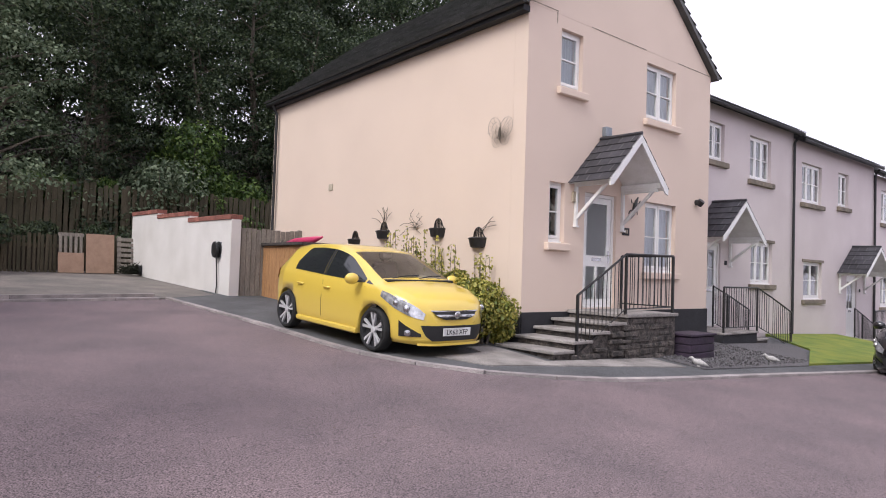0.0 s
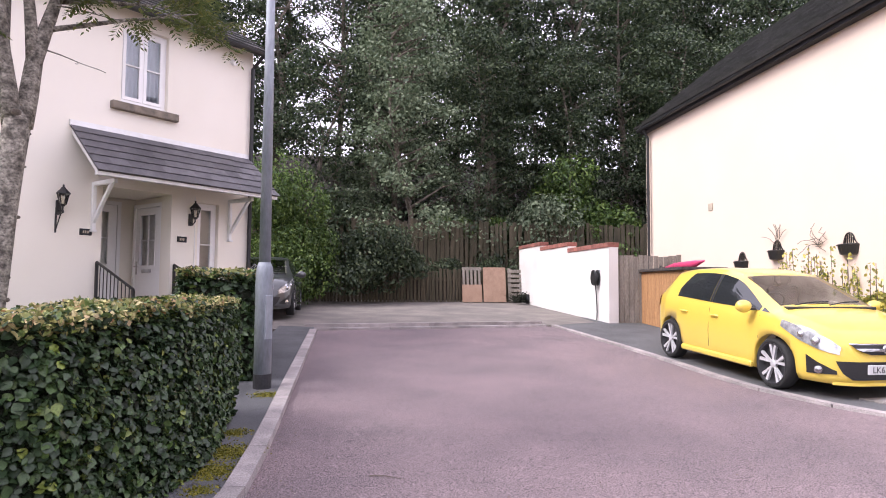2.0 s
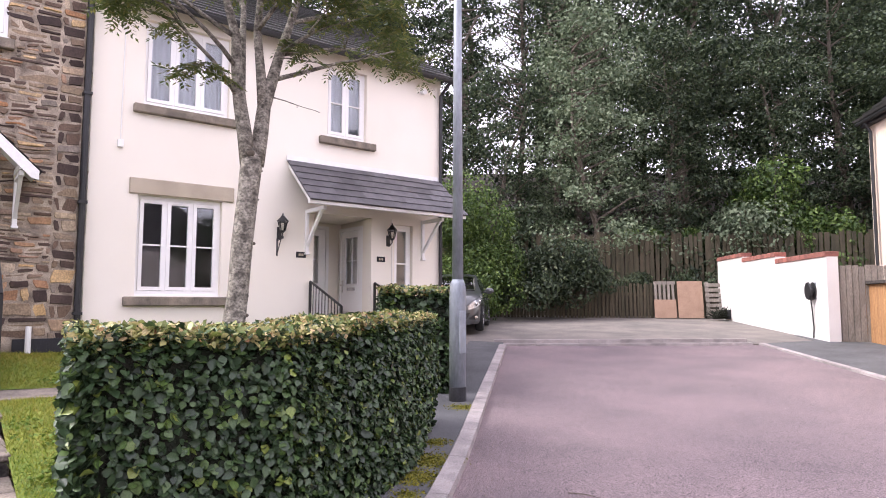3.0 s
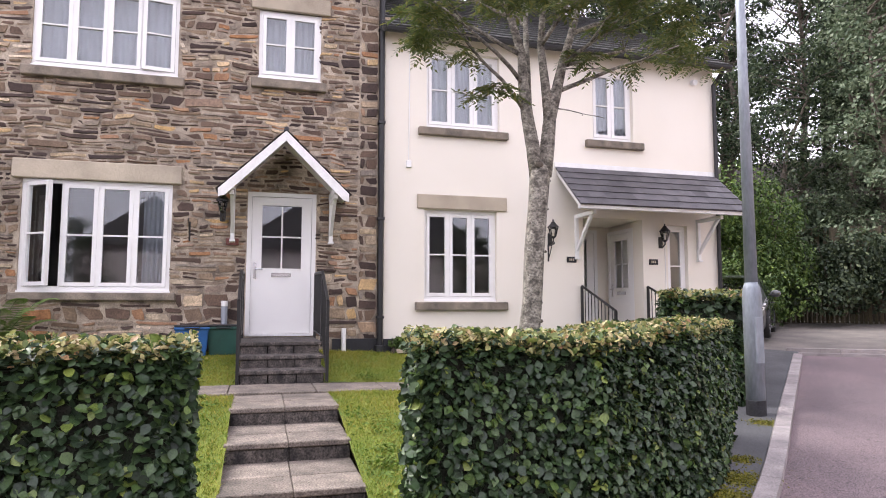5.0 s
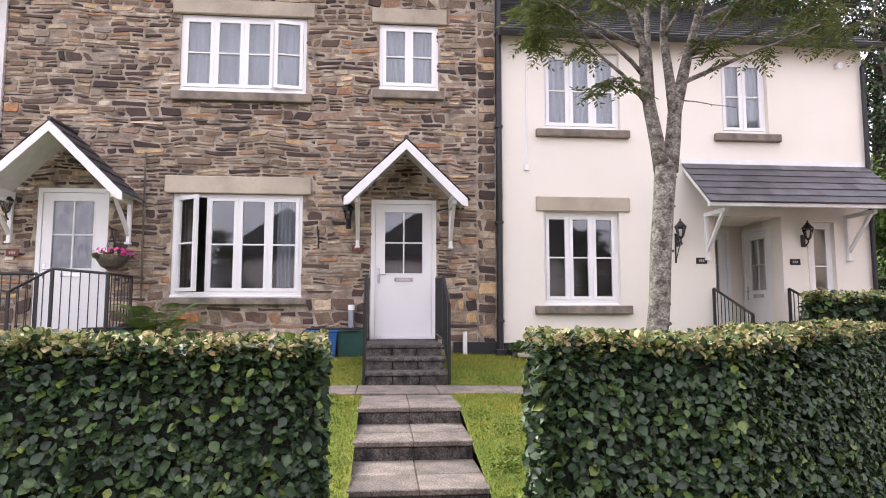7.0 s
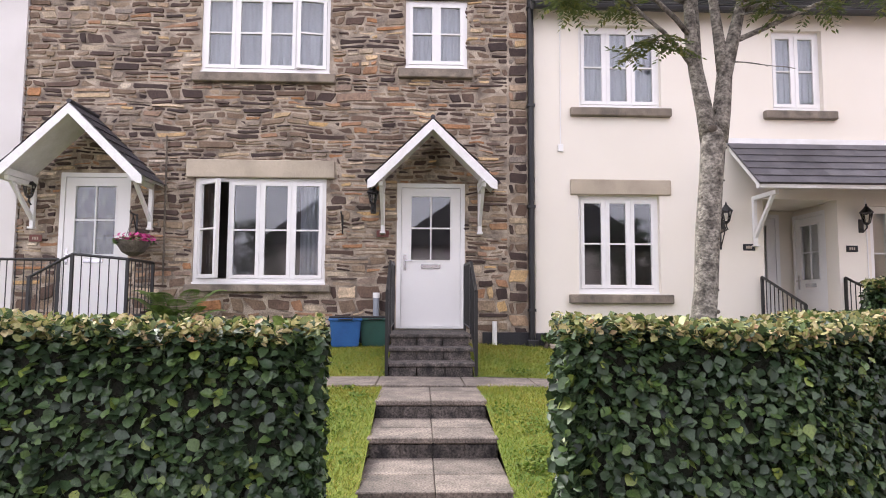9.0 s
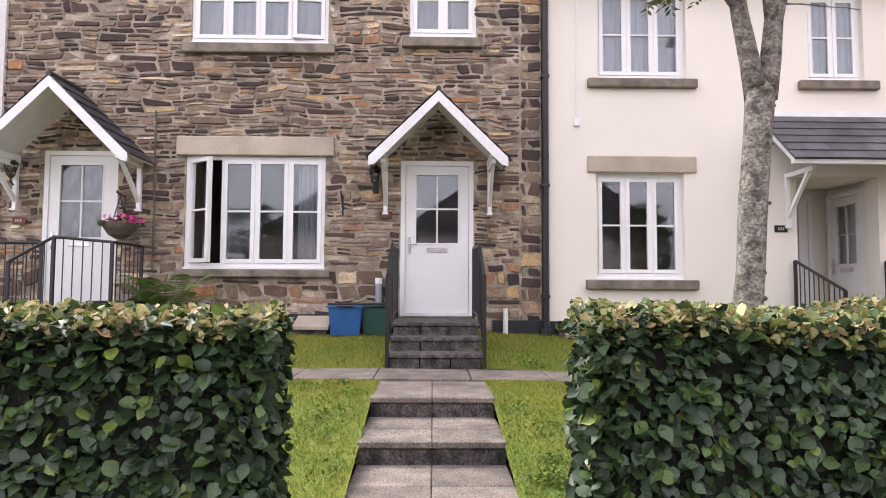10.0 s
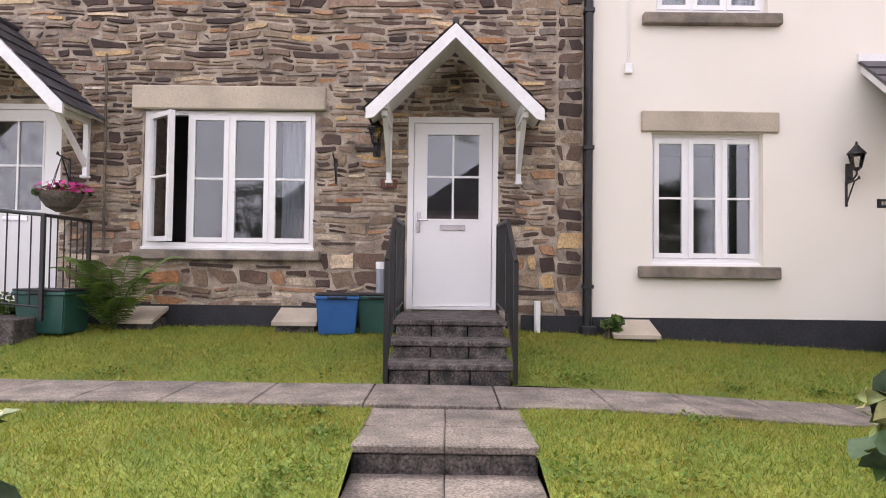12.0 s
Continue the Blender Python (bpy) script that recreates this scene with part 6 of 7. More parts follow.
twig.matrix_basis = pose(-3.25, 4.75, slope_at(-3.25, 4.75) + 0.006, 0, 0, 20)
tagged(twig, "small dry twig lying on asphalt", "twig")

# ---- rowan in the lawn ----
rowan = thing("rowan_tree", pose(-4.96, 2.885, lawn_z(-4.96, 2.885)) @ Matrix.Diagonal((0.88, 0.88, 0.95, 1)), "slender rowan tree with forked grey trunk", "tree")
rnd = random.Random(17)
tb = bmesh.new()
tube(tb, [(0, 0, -0.1), (0, 0.005, 0.08), (0.005, 0.03, 0.5), (0, 0.065, 0.95), (0.01, 0.10, 1.3), (0, 0.135, 1.7), (0.005, 0.17, 2.1), (0.005, 0.195, 2.38), (0.005, 0.2, 2.5)], [0.13, 0.112, 0.098, 0.094, 0.09, 0.089, 0.092, 0.104, 0.06], 16)
for v in tb.verts:
    k = 0.012 * noise.noise((v.co.x * 9, v.co.y * 9, v.co.z * 3.5)) + 0.006 * noise.noise((v.co.x * 30, v.co.y * 30, v.co.z * 12))
    v.co.x += k * 1.4
    v.co.y += k
part("trunk", tb, rowan_bark, rowan, "pale grey bark with dark knots", smooth=True)
for k in range(15):
    z = 0.3 + 0.145 * k + rnd.uniform(-0.05, 0.05)
    a = rnd.uniform(-1.5, 1.5)
    kb = bmesh.new()
    bmesh.ops.create_icosphere(kb, subdivisions=2, radius=rnd.uniform(0.012, 0.026), matrix=Matrix.Translation((0.088 * math.cos(a), 0.085 * z + 0.084 * math.sin(a), z)) @ Matrix.Diagonal((0.5, 1.1, 0.7, 1)))
    part("knot", kb, bark, rowan)
for k in range(9):
    kb = bmesh.new()
    bmesh.ops.create_icosphere(kb, subdivisions=2, radius=rnd.uniform(0.02, 0.04), matrix=Matrix.Translation((0.07 + rnd.uniform(-0.02, 0.02), 0.2 + rnd.uniform(-0.08, 0.08), 2.42 + rnd.uniform(-0.07, 0.09))) @ Matrix.Diagonal((0.6, 1.1, 0.8, 1)))
    part("burr", kb, bark, rowan)
ends = []


def limb(p, d, length, r, depth):
    """A wandering limb that forks into finer ones."""
    pts, rad = [Vector(p)], [r]
    count = 6
    d = Vector(d).normalized()
    for q in range(count):
        d = (d + Vector((rnd.uniform(-0.15, 0.15), rnd.uniform(-0.15, 0.15), rnd.uniform(-0.08, 0.08)))).normalized()
        pts.append(pts[-1] + d * length / count)
        rad.append(max(0.003, r * (1 - 0.75 * (q + 1) / count)))
    part("limb", tube(bmesh.new(), pts, rad, 7 if depth < 2 else 5), rowan_bark, rowan, smooth=True)
    ends.extend((pts[i], d) for i in ((4, 6) if depth < 2 else (3, 5, 6)))
    if depth < 3:
        for k in range((0, 3, 2)[depth]):
            i = rnd.randint(2, count)
            a = rnd.uniform(0, 6.283)
            out = d * rnd.uniform(0.5, 1.0) + Vector((math.cos(a), math.sin(a), rnd.uniform(-0.25, 0.4))) * 0.8
            limb(pts[i], out, length * rnd.uniform(0.4, 0.65), rad[i] * 0.7, depth + 1)


def stem(points, r0, r1):
    pts = [Vector(p) for p in points]
    n_ = len(pts)
    part("limb", tube(bmesh.new(), pts, [r0 + (r1 - r0) * i / (n_ - 1) for i in range(n_)], 10), rowan_bark, rowan, smooth=True)
    return pts


west = stem([(0, 0.17, 2.36), (0.02, 0.125, 2.58), (0, 0.075, 2.88), (-0.02, 0.05, 3.15), (0, 0.03, 3.4), (-0.05, -0.06, 3.75), (-0.05, -0.22, 4.4), (-0.1, -0.4, 5.3)], 0.075, 0.018)
east = stem([(0.01, 0.23, 2.36), (0.02, 0.265, 2.6), (0.03, 0.29, 2.86), (0.03, 0.36, 3.1), (0, 0.44, 3.35), (0, 0.54, 3.65), (0.05, 0.72, 4.3), (0.05, 0.95, 5.2)], 0.078, 0.018)
mid_stem = stem([(0.03, 0.285, 2.84), (0.02, 0.26, 3.1), (0.0, 0.22, 3.5), (0.05, 0.25, 4.1), (0.1, 0.3, 5.6)], 0.055, 0.015)
back_stem = stem([(0.0, 0.08, 2.9), (-0.12, 0.13, 3.3), (-0.3, 0.2, 3.8), (-0.5, 0.3, 4.8)], 0.045, 0.014)
for trunk_, node, d, length in (
        (west, 2, (0.1, -0.75, 0.65), 1.15), (west, 3, (0.35, -0.8, 0.45), 1.3), (west, 4, (-0.3, -0.9, 0.5), 1.2), (west, 5, (0.6, -0.6, 0.4), 1.0), (west, 5, (-0.5, -0.7, 0.5), 1.1), (west, 6, (0.4, -0.9, 0.5), 1.1), (west, 6, (-0.6, -0.3, 0.6), 1.0), (west, 7, (0.2, -0.3, 1), 0.8),
        (east, 3, (0.2, 0.9, 0.42), 1.3), (east, 4, (-0.2, 0.95, 0.35), 1.25), (east, 4, (0.7, 0.45, 0.4), 1.0), (east, 5, (0.1, 0.9, 0.5), 1.2), (east, 6, (0.5, 0.7, 0.4), 1.1), (east, 6, (-0.5, 0.6, 0.5), 1.1), (east, 7, (0.1, 0.4, 1), 0.8),
        (mid_stem, 2, (0.8, 0.1, 0.5), 0.9), (mid_stem, 3, (0.8, -0.3, 0.4), 1.0), (mid_stem, 3, (0.5, 0.6, 0.6), 0.9), (mid_stem, 4, (0.3, 0.1, 1), 0.8),
        (back_stem, 2, (-0.9, 0.2, 0.5), 1.0), (back_stem, 3, (-0.7, -0.4, 0.6), 1.0), (back_stem, 3, (-0.3, 0.6, 0.8), 0.9)):
    limb(trunk_[node], d, length, 0.022, 1)
# a few drooping sprays from the fork
for p, d, length in (((0.03, 0.02, 3.0), (0.3, -0.5, 0.05), 0.42), ((0.04, 0.34, 2.95), (0.4, 0.5, -0.1), 0.38), ((0.05, 0.42, 3.3), (0.5, 0.8, -0.1), 0.6)):
    limb(p, d, length, 0.007, 2)
rs = np.random.RandomState(18)
lv, lf = [], []
for p, d in ends:
    if p.z < 2.95:
        continue
    for q in range(4):
        a = rs.rand() * 6.283
        out = Vector((math.cos(a), math.sin(a), rs.uniform(-0.5, 0.35))).normalized()
        side = out.cross(Vector((0, 0, 1))).normalized()
        length = rs.uniform(0.13, 0.21)
        for i in range(7):
            u = 0.2 + 0.8 * i / 6
            base = p + out * length * u + Vector((0, 0, -0.32 * length * u * u))
            size = 0.064 * (1 - 0.35 * abs(u - 0.55)) * rs.uniform(0.85, 1.15)
            for sg in (-1, 1) if i < 6 else (0,):
                ax_ = (side * sg * 0.9 + out * (0.45 if sg else 1.0) + Vector((0, 0, rs.uniform(-0.45, 0.0)))).normalized()
                wd_ = ax_.cross(Vector((rs.uniform(-0.3, 0.3), rs.uniform(-0.3, 0.3), 1))).normalized() * size * 0.19
                b0 = len(lv)
                lv += [base, base + ax_ * size * 0.45 + wd_, base + ax_ * size, base + ax_ * size * 0.45 - wd_]
                lf.append((b0, b0 + 1, b0 + 2, b0 + 3))
tagged(mesh_of("foliage", [tuple(v) for v in lv], lf, rowan_leaf, rowan), "feathery green leaflets", kind="stuff")


# ---- woodland on the bank ----
def wood_tree(name, height, spread, lumps, per, size, material, seed, label, low=0.18, conic=0.5, flat=0.5, every=3, girth=0.2):
    """Trunk, limbs and a crown of many leaf clumps with gaps."""
    rs = np.random.RandomState(seed)
    rn = random.Random(seed)
    t = thing(name, I4, label, "tree", "woodland trees")
    bend = [(0.25 * rn.uniform(-1, 1) * k, 0.25 * rn.uniform(-1, 1) * k) for k in range(6)]
    tp = [(bend[k][0], bend[k][1], height * 0.95 * k / 5) for k in range(6)]
    part("trunk", tube(bmesh.new(), [(0, 0, -0.6), *tp[0:]], [girth * 1.1, *[girth * (1 - k / 5.6) * height / 12 for k in range(6)]], 8), bark, t)
    C, N = [], []
    for k in range(lumps):
        u = low + (1 - low) * (k + rs.rand()) / lumps
        z = height * u
        reach = spread * (1 - conic * u) * (0.35 + 0.75 * rs.rand()) * (0.55 if u > 0.93 else 1)
        a = rs.rand() * 6.283
        c = np.array([reach * math.cos(a), reach * math.sin(a), z])
        if k % every == 0:
            part("limb", tube(bmesh.new(), [(bend[int(u * 4.9)][0], bend[int(u * 4.9)][1], z - reach * 0.45), tuple(c * np.array([0.55, 0.55, 1]) - np.array([0, 0, reach * 0.12])), tuple(c)], [0.05, 0.03, 0.01], 5), bark, t)
        r0 = spread * (0.16 + 0.14 * rs.rand())
        d = rs.randn(per, 3)
        d /= np.linalg.norm(d, axis=1, keepdims=True)
        p = c + d * (r0 * (0.35 + 0.75 * rs.rand(per)))[:, None] * np.array([1.3, 1.3, flat])
        C.append(p)
        N.append(d * 0.5 + np.array([0, 0, 0.7]))
    leaves("crown", np.vstack(C), np.vstack(N), size, rs, material, t, six=False, jitter=0.5, aspect=0.7, label="crown of many small leaf clumps")
    return t


kinds = [wood_tree("woodland_tree", 14, 3.6, 110, 140, 0.175, wood_leaf, 41, "tall dark green woodland tree on bank"),
         wood_tree("woodland_tree", 17, 3.3, 120, 135, 0.175, wood_leaf, 42, "tall narrow dark woodland tree on bank", conic=0.7),
         wood_tree("woodland_tree", 11, 3.2, 105, 140, 0.16, wood_leaf, 43, "dark broadleaf woodland tree on bank", low=0.05, conic=0.35),
         wood_tree("woodland_tree", 18, 3.0, 64, 120, 0.16, wood_leaf, 45, "tall thin airy tree with bare lower trunk", low=0.32, conic=0.45, flat=0.42, every=1, girth=0.13),
         wood_tree("woodland_tree", 16, 2.7, 58, 110, 0.16, wood_leaf, 46, "tall slim tree with sparse layered branches", low=0.25, conic=0.75, flat=0.3, every=1, girth=0.13)]
rnd = random.Random(52)
sites = []
for s, r0, r1, step, scale, kk in ((27.3, -24, 27, 3.9, 0.70, (2, 2, 0)), (31, -26, 4, 3.5, 0.98, (3, 4, 0)), (31, 4, 31, 3.2, 1.0, (0, 2, 1, 3)), (35.5, -28, 4, 3.2, 0.98, (3, 4, 1)), (36, 4, 34, 3.4, 1.0, (1, 0, 3)), (42, -34, -8, 5.0, 1.2, (1, 0)), (42, 1, 30, 4.6, 1.15, (1, 0))):
    r = r0
    while r < r1:
        sites.append((s + rnd.uniform(-1.1, 1.1), r + rnd.uniform(-0.9, 0.9), scale * rnd.uniform(0.88, 1.15), rnd.choice(kk)))
        r += step
used = set()
for s, r, scale, k in sites:
    if s < 29.5 and 1.0 < r < 5.0:
        continue
    x, y = sr(s, r)
    m = pose(x, y, terrain(x, y), 0, 0, rnd.uniform(0, 360)) @ Matrix.Scale(scale, 4)
    if k in used:
        ob = copy_thing(kinds[k], m)
        ob.matrix_basis = m
    else:
        kinds[k].matrix_basis = m
        used.add(k)
for x, y, k_ in ((12.5, -7.5, 0.62), (13, -1.5, 0.5), (12.2, 6.0, 0.58), (13.2, 11.5, 0.6)):
    m = pose(x, y, slope_at(x, y) - 0.1, 0, 0, 40 * y) @ Matrix.Scale(k_, 4)
    copy_thing(kinds[2], m).matrix_basis = m
gtree = wood_tree("willow_tree", 10.5, 3.1, 120, 130, 0.13, birch_leaf, 44, "grey-green multi-stemmed tree in front of woodland", low=0.1, conic=0.6, flat=0.45, every=2, girth=0.14)
x, y = sr(25.6, 3.3)
gtree.matrix_basis = pose(x, y, terrain(x, y), 0, 0, 30)
for s, r, rad, h, mt, seed, lab in ((25.4, 8.6, 2.1, 3.0, birch_leaf, 61, "grey-green shrub hanging over fence"), (25.8, 11.5, 1.9, 2.6, bright_leaf, 62, "green shrub behind fence"), (25.6, 6.2, 1.5, 1.9, wood_leaf, 63, "dark shrub behind fence"), (25.5, 0.3, 1.8, 2.6, wood_leaf, 64, "dark shrub behind fence"), (26.6, 10.0, 2.4, 5.0, bright_leaf, 65, "fresh green young tree behind fence")):
    x, y = sr(s, r)
    bush("bank_shrub", pose(x, y, terrain(x, y)), rad, h, 5200, 0.14, mt, seed, lab, lumps=22)
for r, seed in ((4.6, 86), (5.6, 87), (6.7, 88), (10.4, 89), (12.0, 90), (13.6, 91)):
    x, y = sr(25.1, r)
    bush("ivy_fringe", pose(x, y, terrain(x, y) + 1.1), 0.7, 0.85, 900, 0.10, bright_leaf, seed, "bright green ivy growing over fence top", lumps=9)
x, y = sr(21.6, -1.0)
bush("court_shrub", on(x, y), 2.3, 4.9, 22000, 0.095, bright_leaf, 66, "large leafy green shrub beside parking court", lumps=30)
x, y = sr(22.2, 1.3)
bush("court_shrub", on(x, y, 0.3), 1.6, 2.5, 6000, 0.11, wood_leaf, 67, "dark leafy shrub overhanging low fence", lumps=20)
x, y = sr(22.7, 2.7)
bush("court_shrub", on(x, y, 0.7), 1.2, 1.9, 3500, 0.11, wood_leaf, 68, "dark leafy shrub overhanging low fence", lumps=14)
for r, seed in ((3.2, 81), (4.6, 82), (6.0, 83), (7.4, 84), (1.8, 85)):
    x, y = sr(23.75, r)
    bush("bank_undergrowth", on(x, y, 0.75), 0.85, 0.75, 1500, 0.08, wood_leaf, seed, "dark undergrowth between two fences", lumps=10)


# ---- cars ----
def interp(x, table):
    return float(np.interp(x, [a for a, _ in table], [b for _, b in table]))


TOP = [(-1.93, 0.55), (-1.90, 0.90), (-1.84, 1.08), (-1.70, 1.28), (-1.5, 1.40), (-1.1, 1.462), (-0.5, 1.49), (-0.1, 1.48), (0.25, 1.42), (0.6, 1.29), (0.95, 1.13), (1.2, 1.03), (1.3, 1.0), (1.55, 0.955), (1.8, 0.88), (1.95, 0.79), (2.03, 0.69), (2.07, 0.58), (2.08, 0.45)]
BELT = [(-1.93, 0.52), (-1.88, 0.84), (-1.75, 1.0), (-1.0, 0.995), (0.0, 0.96), (0.9, 0.935), (1.25, 0.92), (1.55, 0.86), (1.85, 0.76), (1.98, 0.67), (2.08, 0.43)]
HALF = [(-1.93, 0.50), (-1.88, 0.67), (-1.75, 0.77), (-1.45, 0.84), (-1.0, 0.862), (0, 0.868), (0.9, 0.862), (1.35, 0.852), (1.65, 0.805), (1.85, 0.71), (1.98, 0.58), (2.05, 0.45), (2.08, 0.34)]
ROOF = [(-1.93, 0.42), (-1.7, 0.53), (-1.4, 0.56), (-0.6, 0.585), (0.1, 0.595), (0.6, 0.62), (1.0, 0.67), (1.25, 0.70), (1.5, 0.68), (1.85, 0.55), (2.0, 0.42), (2.08, 0.28)]
LOW = [(-1.93, 0.34), (-1.7, 0.25), (-1.2, 0.2), (1.4, 0.18), (1.85, 0.17), (2.08, 0.175)]
AXLES = (-1.255, 1.255)


def section(x):
    """Half outline of the body at x, from the sill up to the middle of the roof."""
    w, wr, zt, zb, zl = interp(x, HALF), interp(x, ROOF), interp(x, TOP), interp(x, BELT), interp(x, LOW)
    zb = min(zb, zt - 0.03)
    hood = smooth(1.1, 1.35, x)
    pts = [(0.0, zl), (w - 0.16, zl), (w - 0.05, zl + 0.02), (w - 0.012, zl + 0.09), (w - 0.004, zl + 0.30 * (zb - zl)), (w + 0.006, zl + 0.52 * (zb - zl)), (w - 0.002, zl + 0.76 * (zb - zl)), (w - 0.018, zl + 0.92 * (zb - zl)), (w - 0.04, zb)]
    edge_z = zt - 0.05 + 0.02 * hood
    for t in (0.33, 0.66, 0.93):
        bulge = 0.022 * math.sin(math.pi * t)
        pts.append(((w - 0.04) * (1 - t) + wr * t + bulge, zb * (1 - t) + edge_z * t))
    pts += [(wr - 0.035, zt - 0.026), (wr * 0.72, zt - 0.010), (wr * 0.36, zt - 0.002), (0.0, zt)]
    for ax in AXLES:
        d = abs(x - ax)
        R = 0.365
        if d < R:
            arch = 0.315 + math.sqrt(R * R - d * d)
            pts = [(min(y, w - 0.0), max(z, arch)) if z < zb else (y, z) for y, z in pts]
    return pts


def glass_y(x, z):
    p = section(x)[8:12]
    return float(np.interp(z, [q[1] for q in p], [q[0] for q in p]))


def car(name, m, paint, plate, label, detail=True):
    c = thing(name, m, label, "car")
    stations = sorted({round(v, 3) for v in [*np.linspace(-1.93, 2.08, 60), *[ax + s for ax in AXLES for s in np.linspace(-0.365, 0.365, 21)]]})
    bm = bmesh.new()
    rings = []
    for x in stations:
        half = section(x)
        full = [(-y, z) for y, z in half[::-1]] + half[1:-1]
        rings.append([bm.verts.new((x, y, z)) for y, z in full])
    n = len(rings[0])
    for a, b in zip(rings, rings[1:]):
        for k in range(n):
            if (k < 3 or k > 26) and a[0].co.x > 0.25 and b[0].co.x < 1.16:
                continue
            bm.faces.new((a[k], b[k], b[(k + 1) % n], a[(k + 1) % n]))
    bm.faces.new(rings[0])
    bm.faces.new(rings[-1][::-1])
    bmesh.ops.recalc_face_normals(bm, faces=bm.faces)
    part("body", bm, paint, c, smooth=True)
    # cabin lining open to the windscreen, dashboard, seats, steering wheel
    bm = bmesh.new()
    rings = []
    for x in np.linspace(-1.45, 1.2, 24):
        half = [(0.0, 0.45), (section(x)[8][0] - 0.06, 0.45)] + [(max(0.0, y - 0.035), z - 0.03) for y, z in section(x)[8:]]
        full = [(-y, z) for y, z in half[::-1]] + half[1:-1]
        rings.append([bm.verts.new((x, y, z)) for y, z in full])
    n = len(rings[0])
    for a, b in zip(rings, rings[1:]):
        for k in range(n):
            if (k < 3 or k > n - 4) and a[0].co.x > 0.2:
                continue
            bm.faces.new((a[k], b[k], b[(k + 1) % n], a[(k + 1) % n]))
    part("cabin_lining", bm, cabin_grey, c, "grey cabin lining")
    part("dashboard", boxes((0.62, 1.16, -0.62, 0.62, 0.5, 0.93), bevel=0.05), black_plastic, c)
    for y in (-0.36, 0.36):
        sb_ = bmesh.new()
        box(sb_, -0.28, -0.12, y - 0.24, y + 0.24, 0.5, 1.12, bevel=0.05)
        box(sb_, -0.26, -0.15, y - 0.12, y + 0.12, 1.15, 1.34, bevel=0.04)
        box(sb_, -0.25, -0.17, y - 0.05, y + 0.05, 1.1, 1.2)
        part("front_seat", sb_, seat_grey, c, "dark grey cloth seat with headrest")
    part("steering_wheel", tube(bmesh.new(), [(0.56 + 0.07 * math.sin(a), -0.36 + 0.18 * math.cos(a), 0.98 + 0.17 * math.sin(a)) for a in (6.2832 * k / 20 for k in range(21))], 0.015, 6), black_plastic, c)
    for s in (-1, 1):
        for x0, x1 in ((-0.10, 0.95), (-1.08, -0.17)):
            g = bmesh.new()
            cols = []
            for x in np.linspace(x0, x1, 14):
                lo, hi = interp(x, BELT) + 0.022, interp(x, TOP) - 0.085
                if x1 > 0.5:
                    hi = min(hi, 0.995 + (0.97 - x) * 0.50)
                else:
                    hi = min(hi, 1.12 + (x + 1.1) * 1.4)
                cols.append([g.verts.new((x, s * (glass_y(x, z) + 0.007), z)) for z in np.linspace(lo, max(lo + 0.01, hi), 5)])
            for a, b in zip(cols, cols[1:]):
                for k in range(4):
                    g.faces.new((a[k], b[k], b[k + 1], a[k + 1]))
            bmesh.ops.recalc_face_normals(g, faces=g.faces)
            part("side_window", g, car_glass, c, "dark tinted side window", smooth=True)
        g = bmesh.new()
        cols = []
        for x in np.linspace(-0.162, -0.108, 3):
            lo, hi = interp(x, BELT) + 0.02, interp(x, TOP) - 0.085
            cols.append([g.verts.new((x, s * (glass_y(x, z) + 0.006), z)) for z in np.linspace(lo, hi, 5)])
        for a, b in zip(cols, cols[1:]):
            for k in range(4):
                g.faces.new((a[k], b[k], b[k + 1], a[k + 1]))
        part("door_pillar", g, black_plastic, c)
        # small front quarter light
        qv = [(0.99, interp(0.99, BELT) + 0.02), (1.16, interp(1.16, BELT) + 0.015), (0.99, interp(0.99, BELT) + 0.07)]
        g = bmesh.new()
        g.faces.new([g.verts.new((x, s * (glass_y(x, z) + 0.007), z)) for x, z in qv])
        part("quarter_light", g, car_glass, c)
        # seams, handles, sill, mirror
        for xs_ in (0.98, -0.13, -1.0):
            pts = [(xs_ - (0.10 if xs_ < -0.5 else 0) * k, z) for k, z in enumerate((0.34, 0.6, 0.9))]
            seam = [(x, s * (float(np.interp(z, [q[1] for q in section(x)[2:9]], [q[0] for q in section(x)[2:9]])) + 0.0005), z) for x, z in pts if z > section(x)[2][1]]
            if len(seam) > 1:
                part("door_seam", tube(bmesh.new(), seam, 0.004, 4), black_plastic, c)
        for xh in (0.02, -0.80):
            hz = 0.80
            part("door_handle", tube(bmesh.new(), [(xh - 0.09, s * 0.868, hz), (xh - 0.05, s * 0.892, hz + 0.005), (xh + 0.05, s * 0.892, hz + 0.005), (xh + 0.09, s * 0.868, hz)], 0.016, 6), paint, c)
        sk = bmesh.new()
        box(sk, -0.86, 0.86, s * 0.80, s * 0.885, 0.20, 0.285, bevel=0.02)
        part("side_skirt", sk, paint, c)
        mb = bmesh.new()
        bmesh.ops.create_uvsphere(mb, u_segments=14, v_segments=9, radius=1, matrix=Matrix.Translation((0.86, s * 0.985, 1.0)) @ Matrix.Diagonal((0.075, 0.115, 0.085, 1)))
        part("mirror", mb, paint, c, smooth=True)
        part("mirror_stalk", boxes((0.84, 0.91, s * 0.83, s * 0.93, 0.95, 0.985), bevel=0.008), black_plastic, c)
        # headlamp: clear cover over a bright reflector
        hb = bmesh.new()
        cols = []
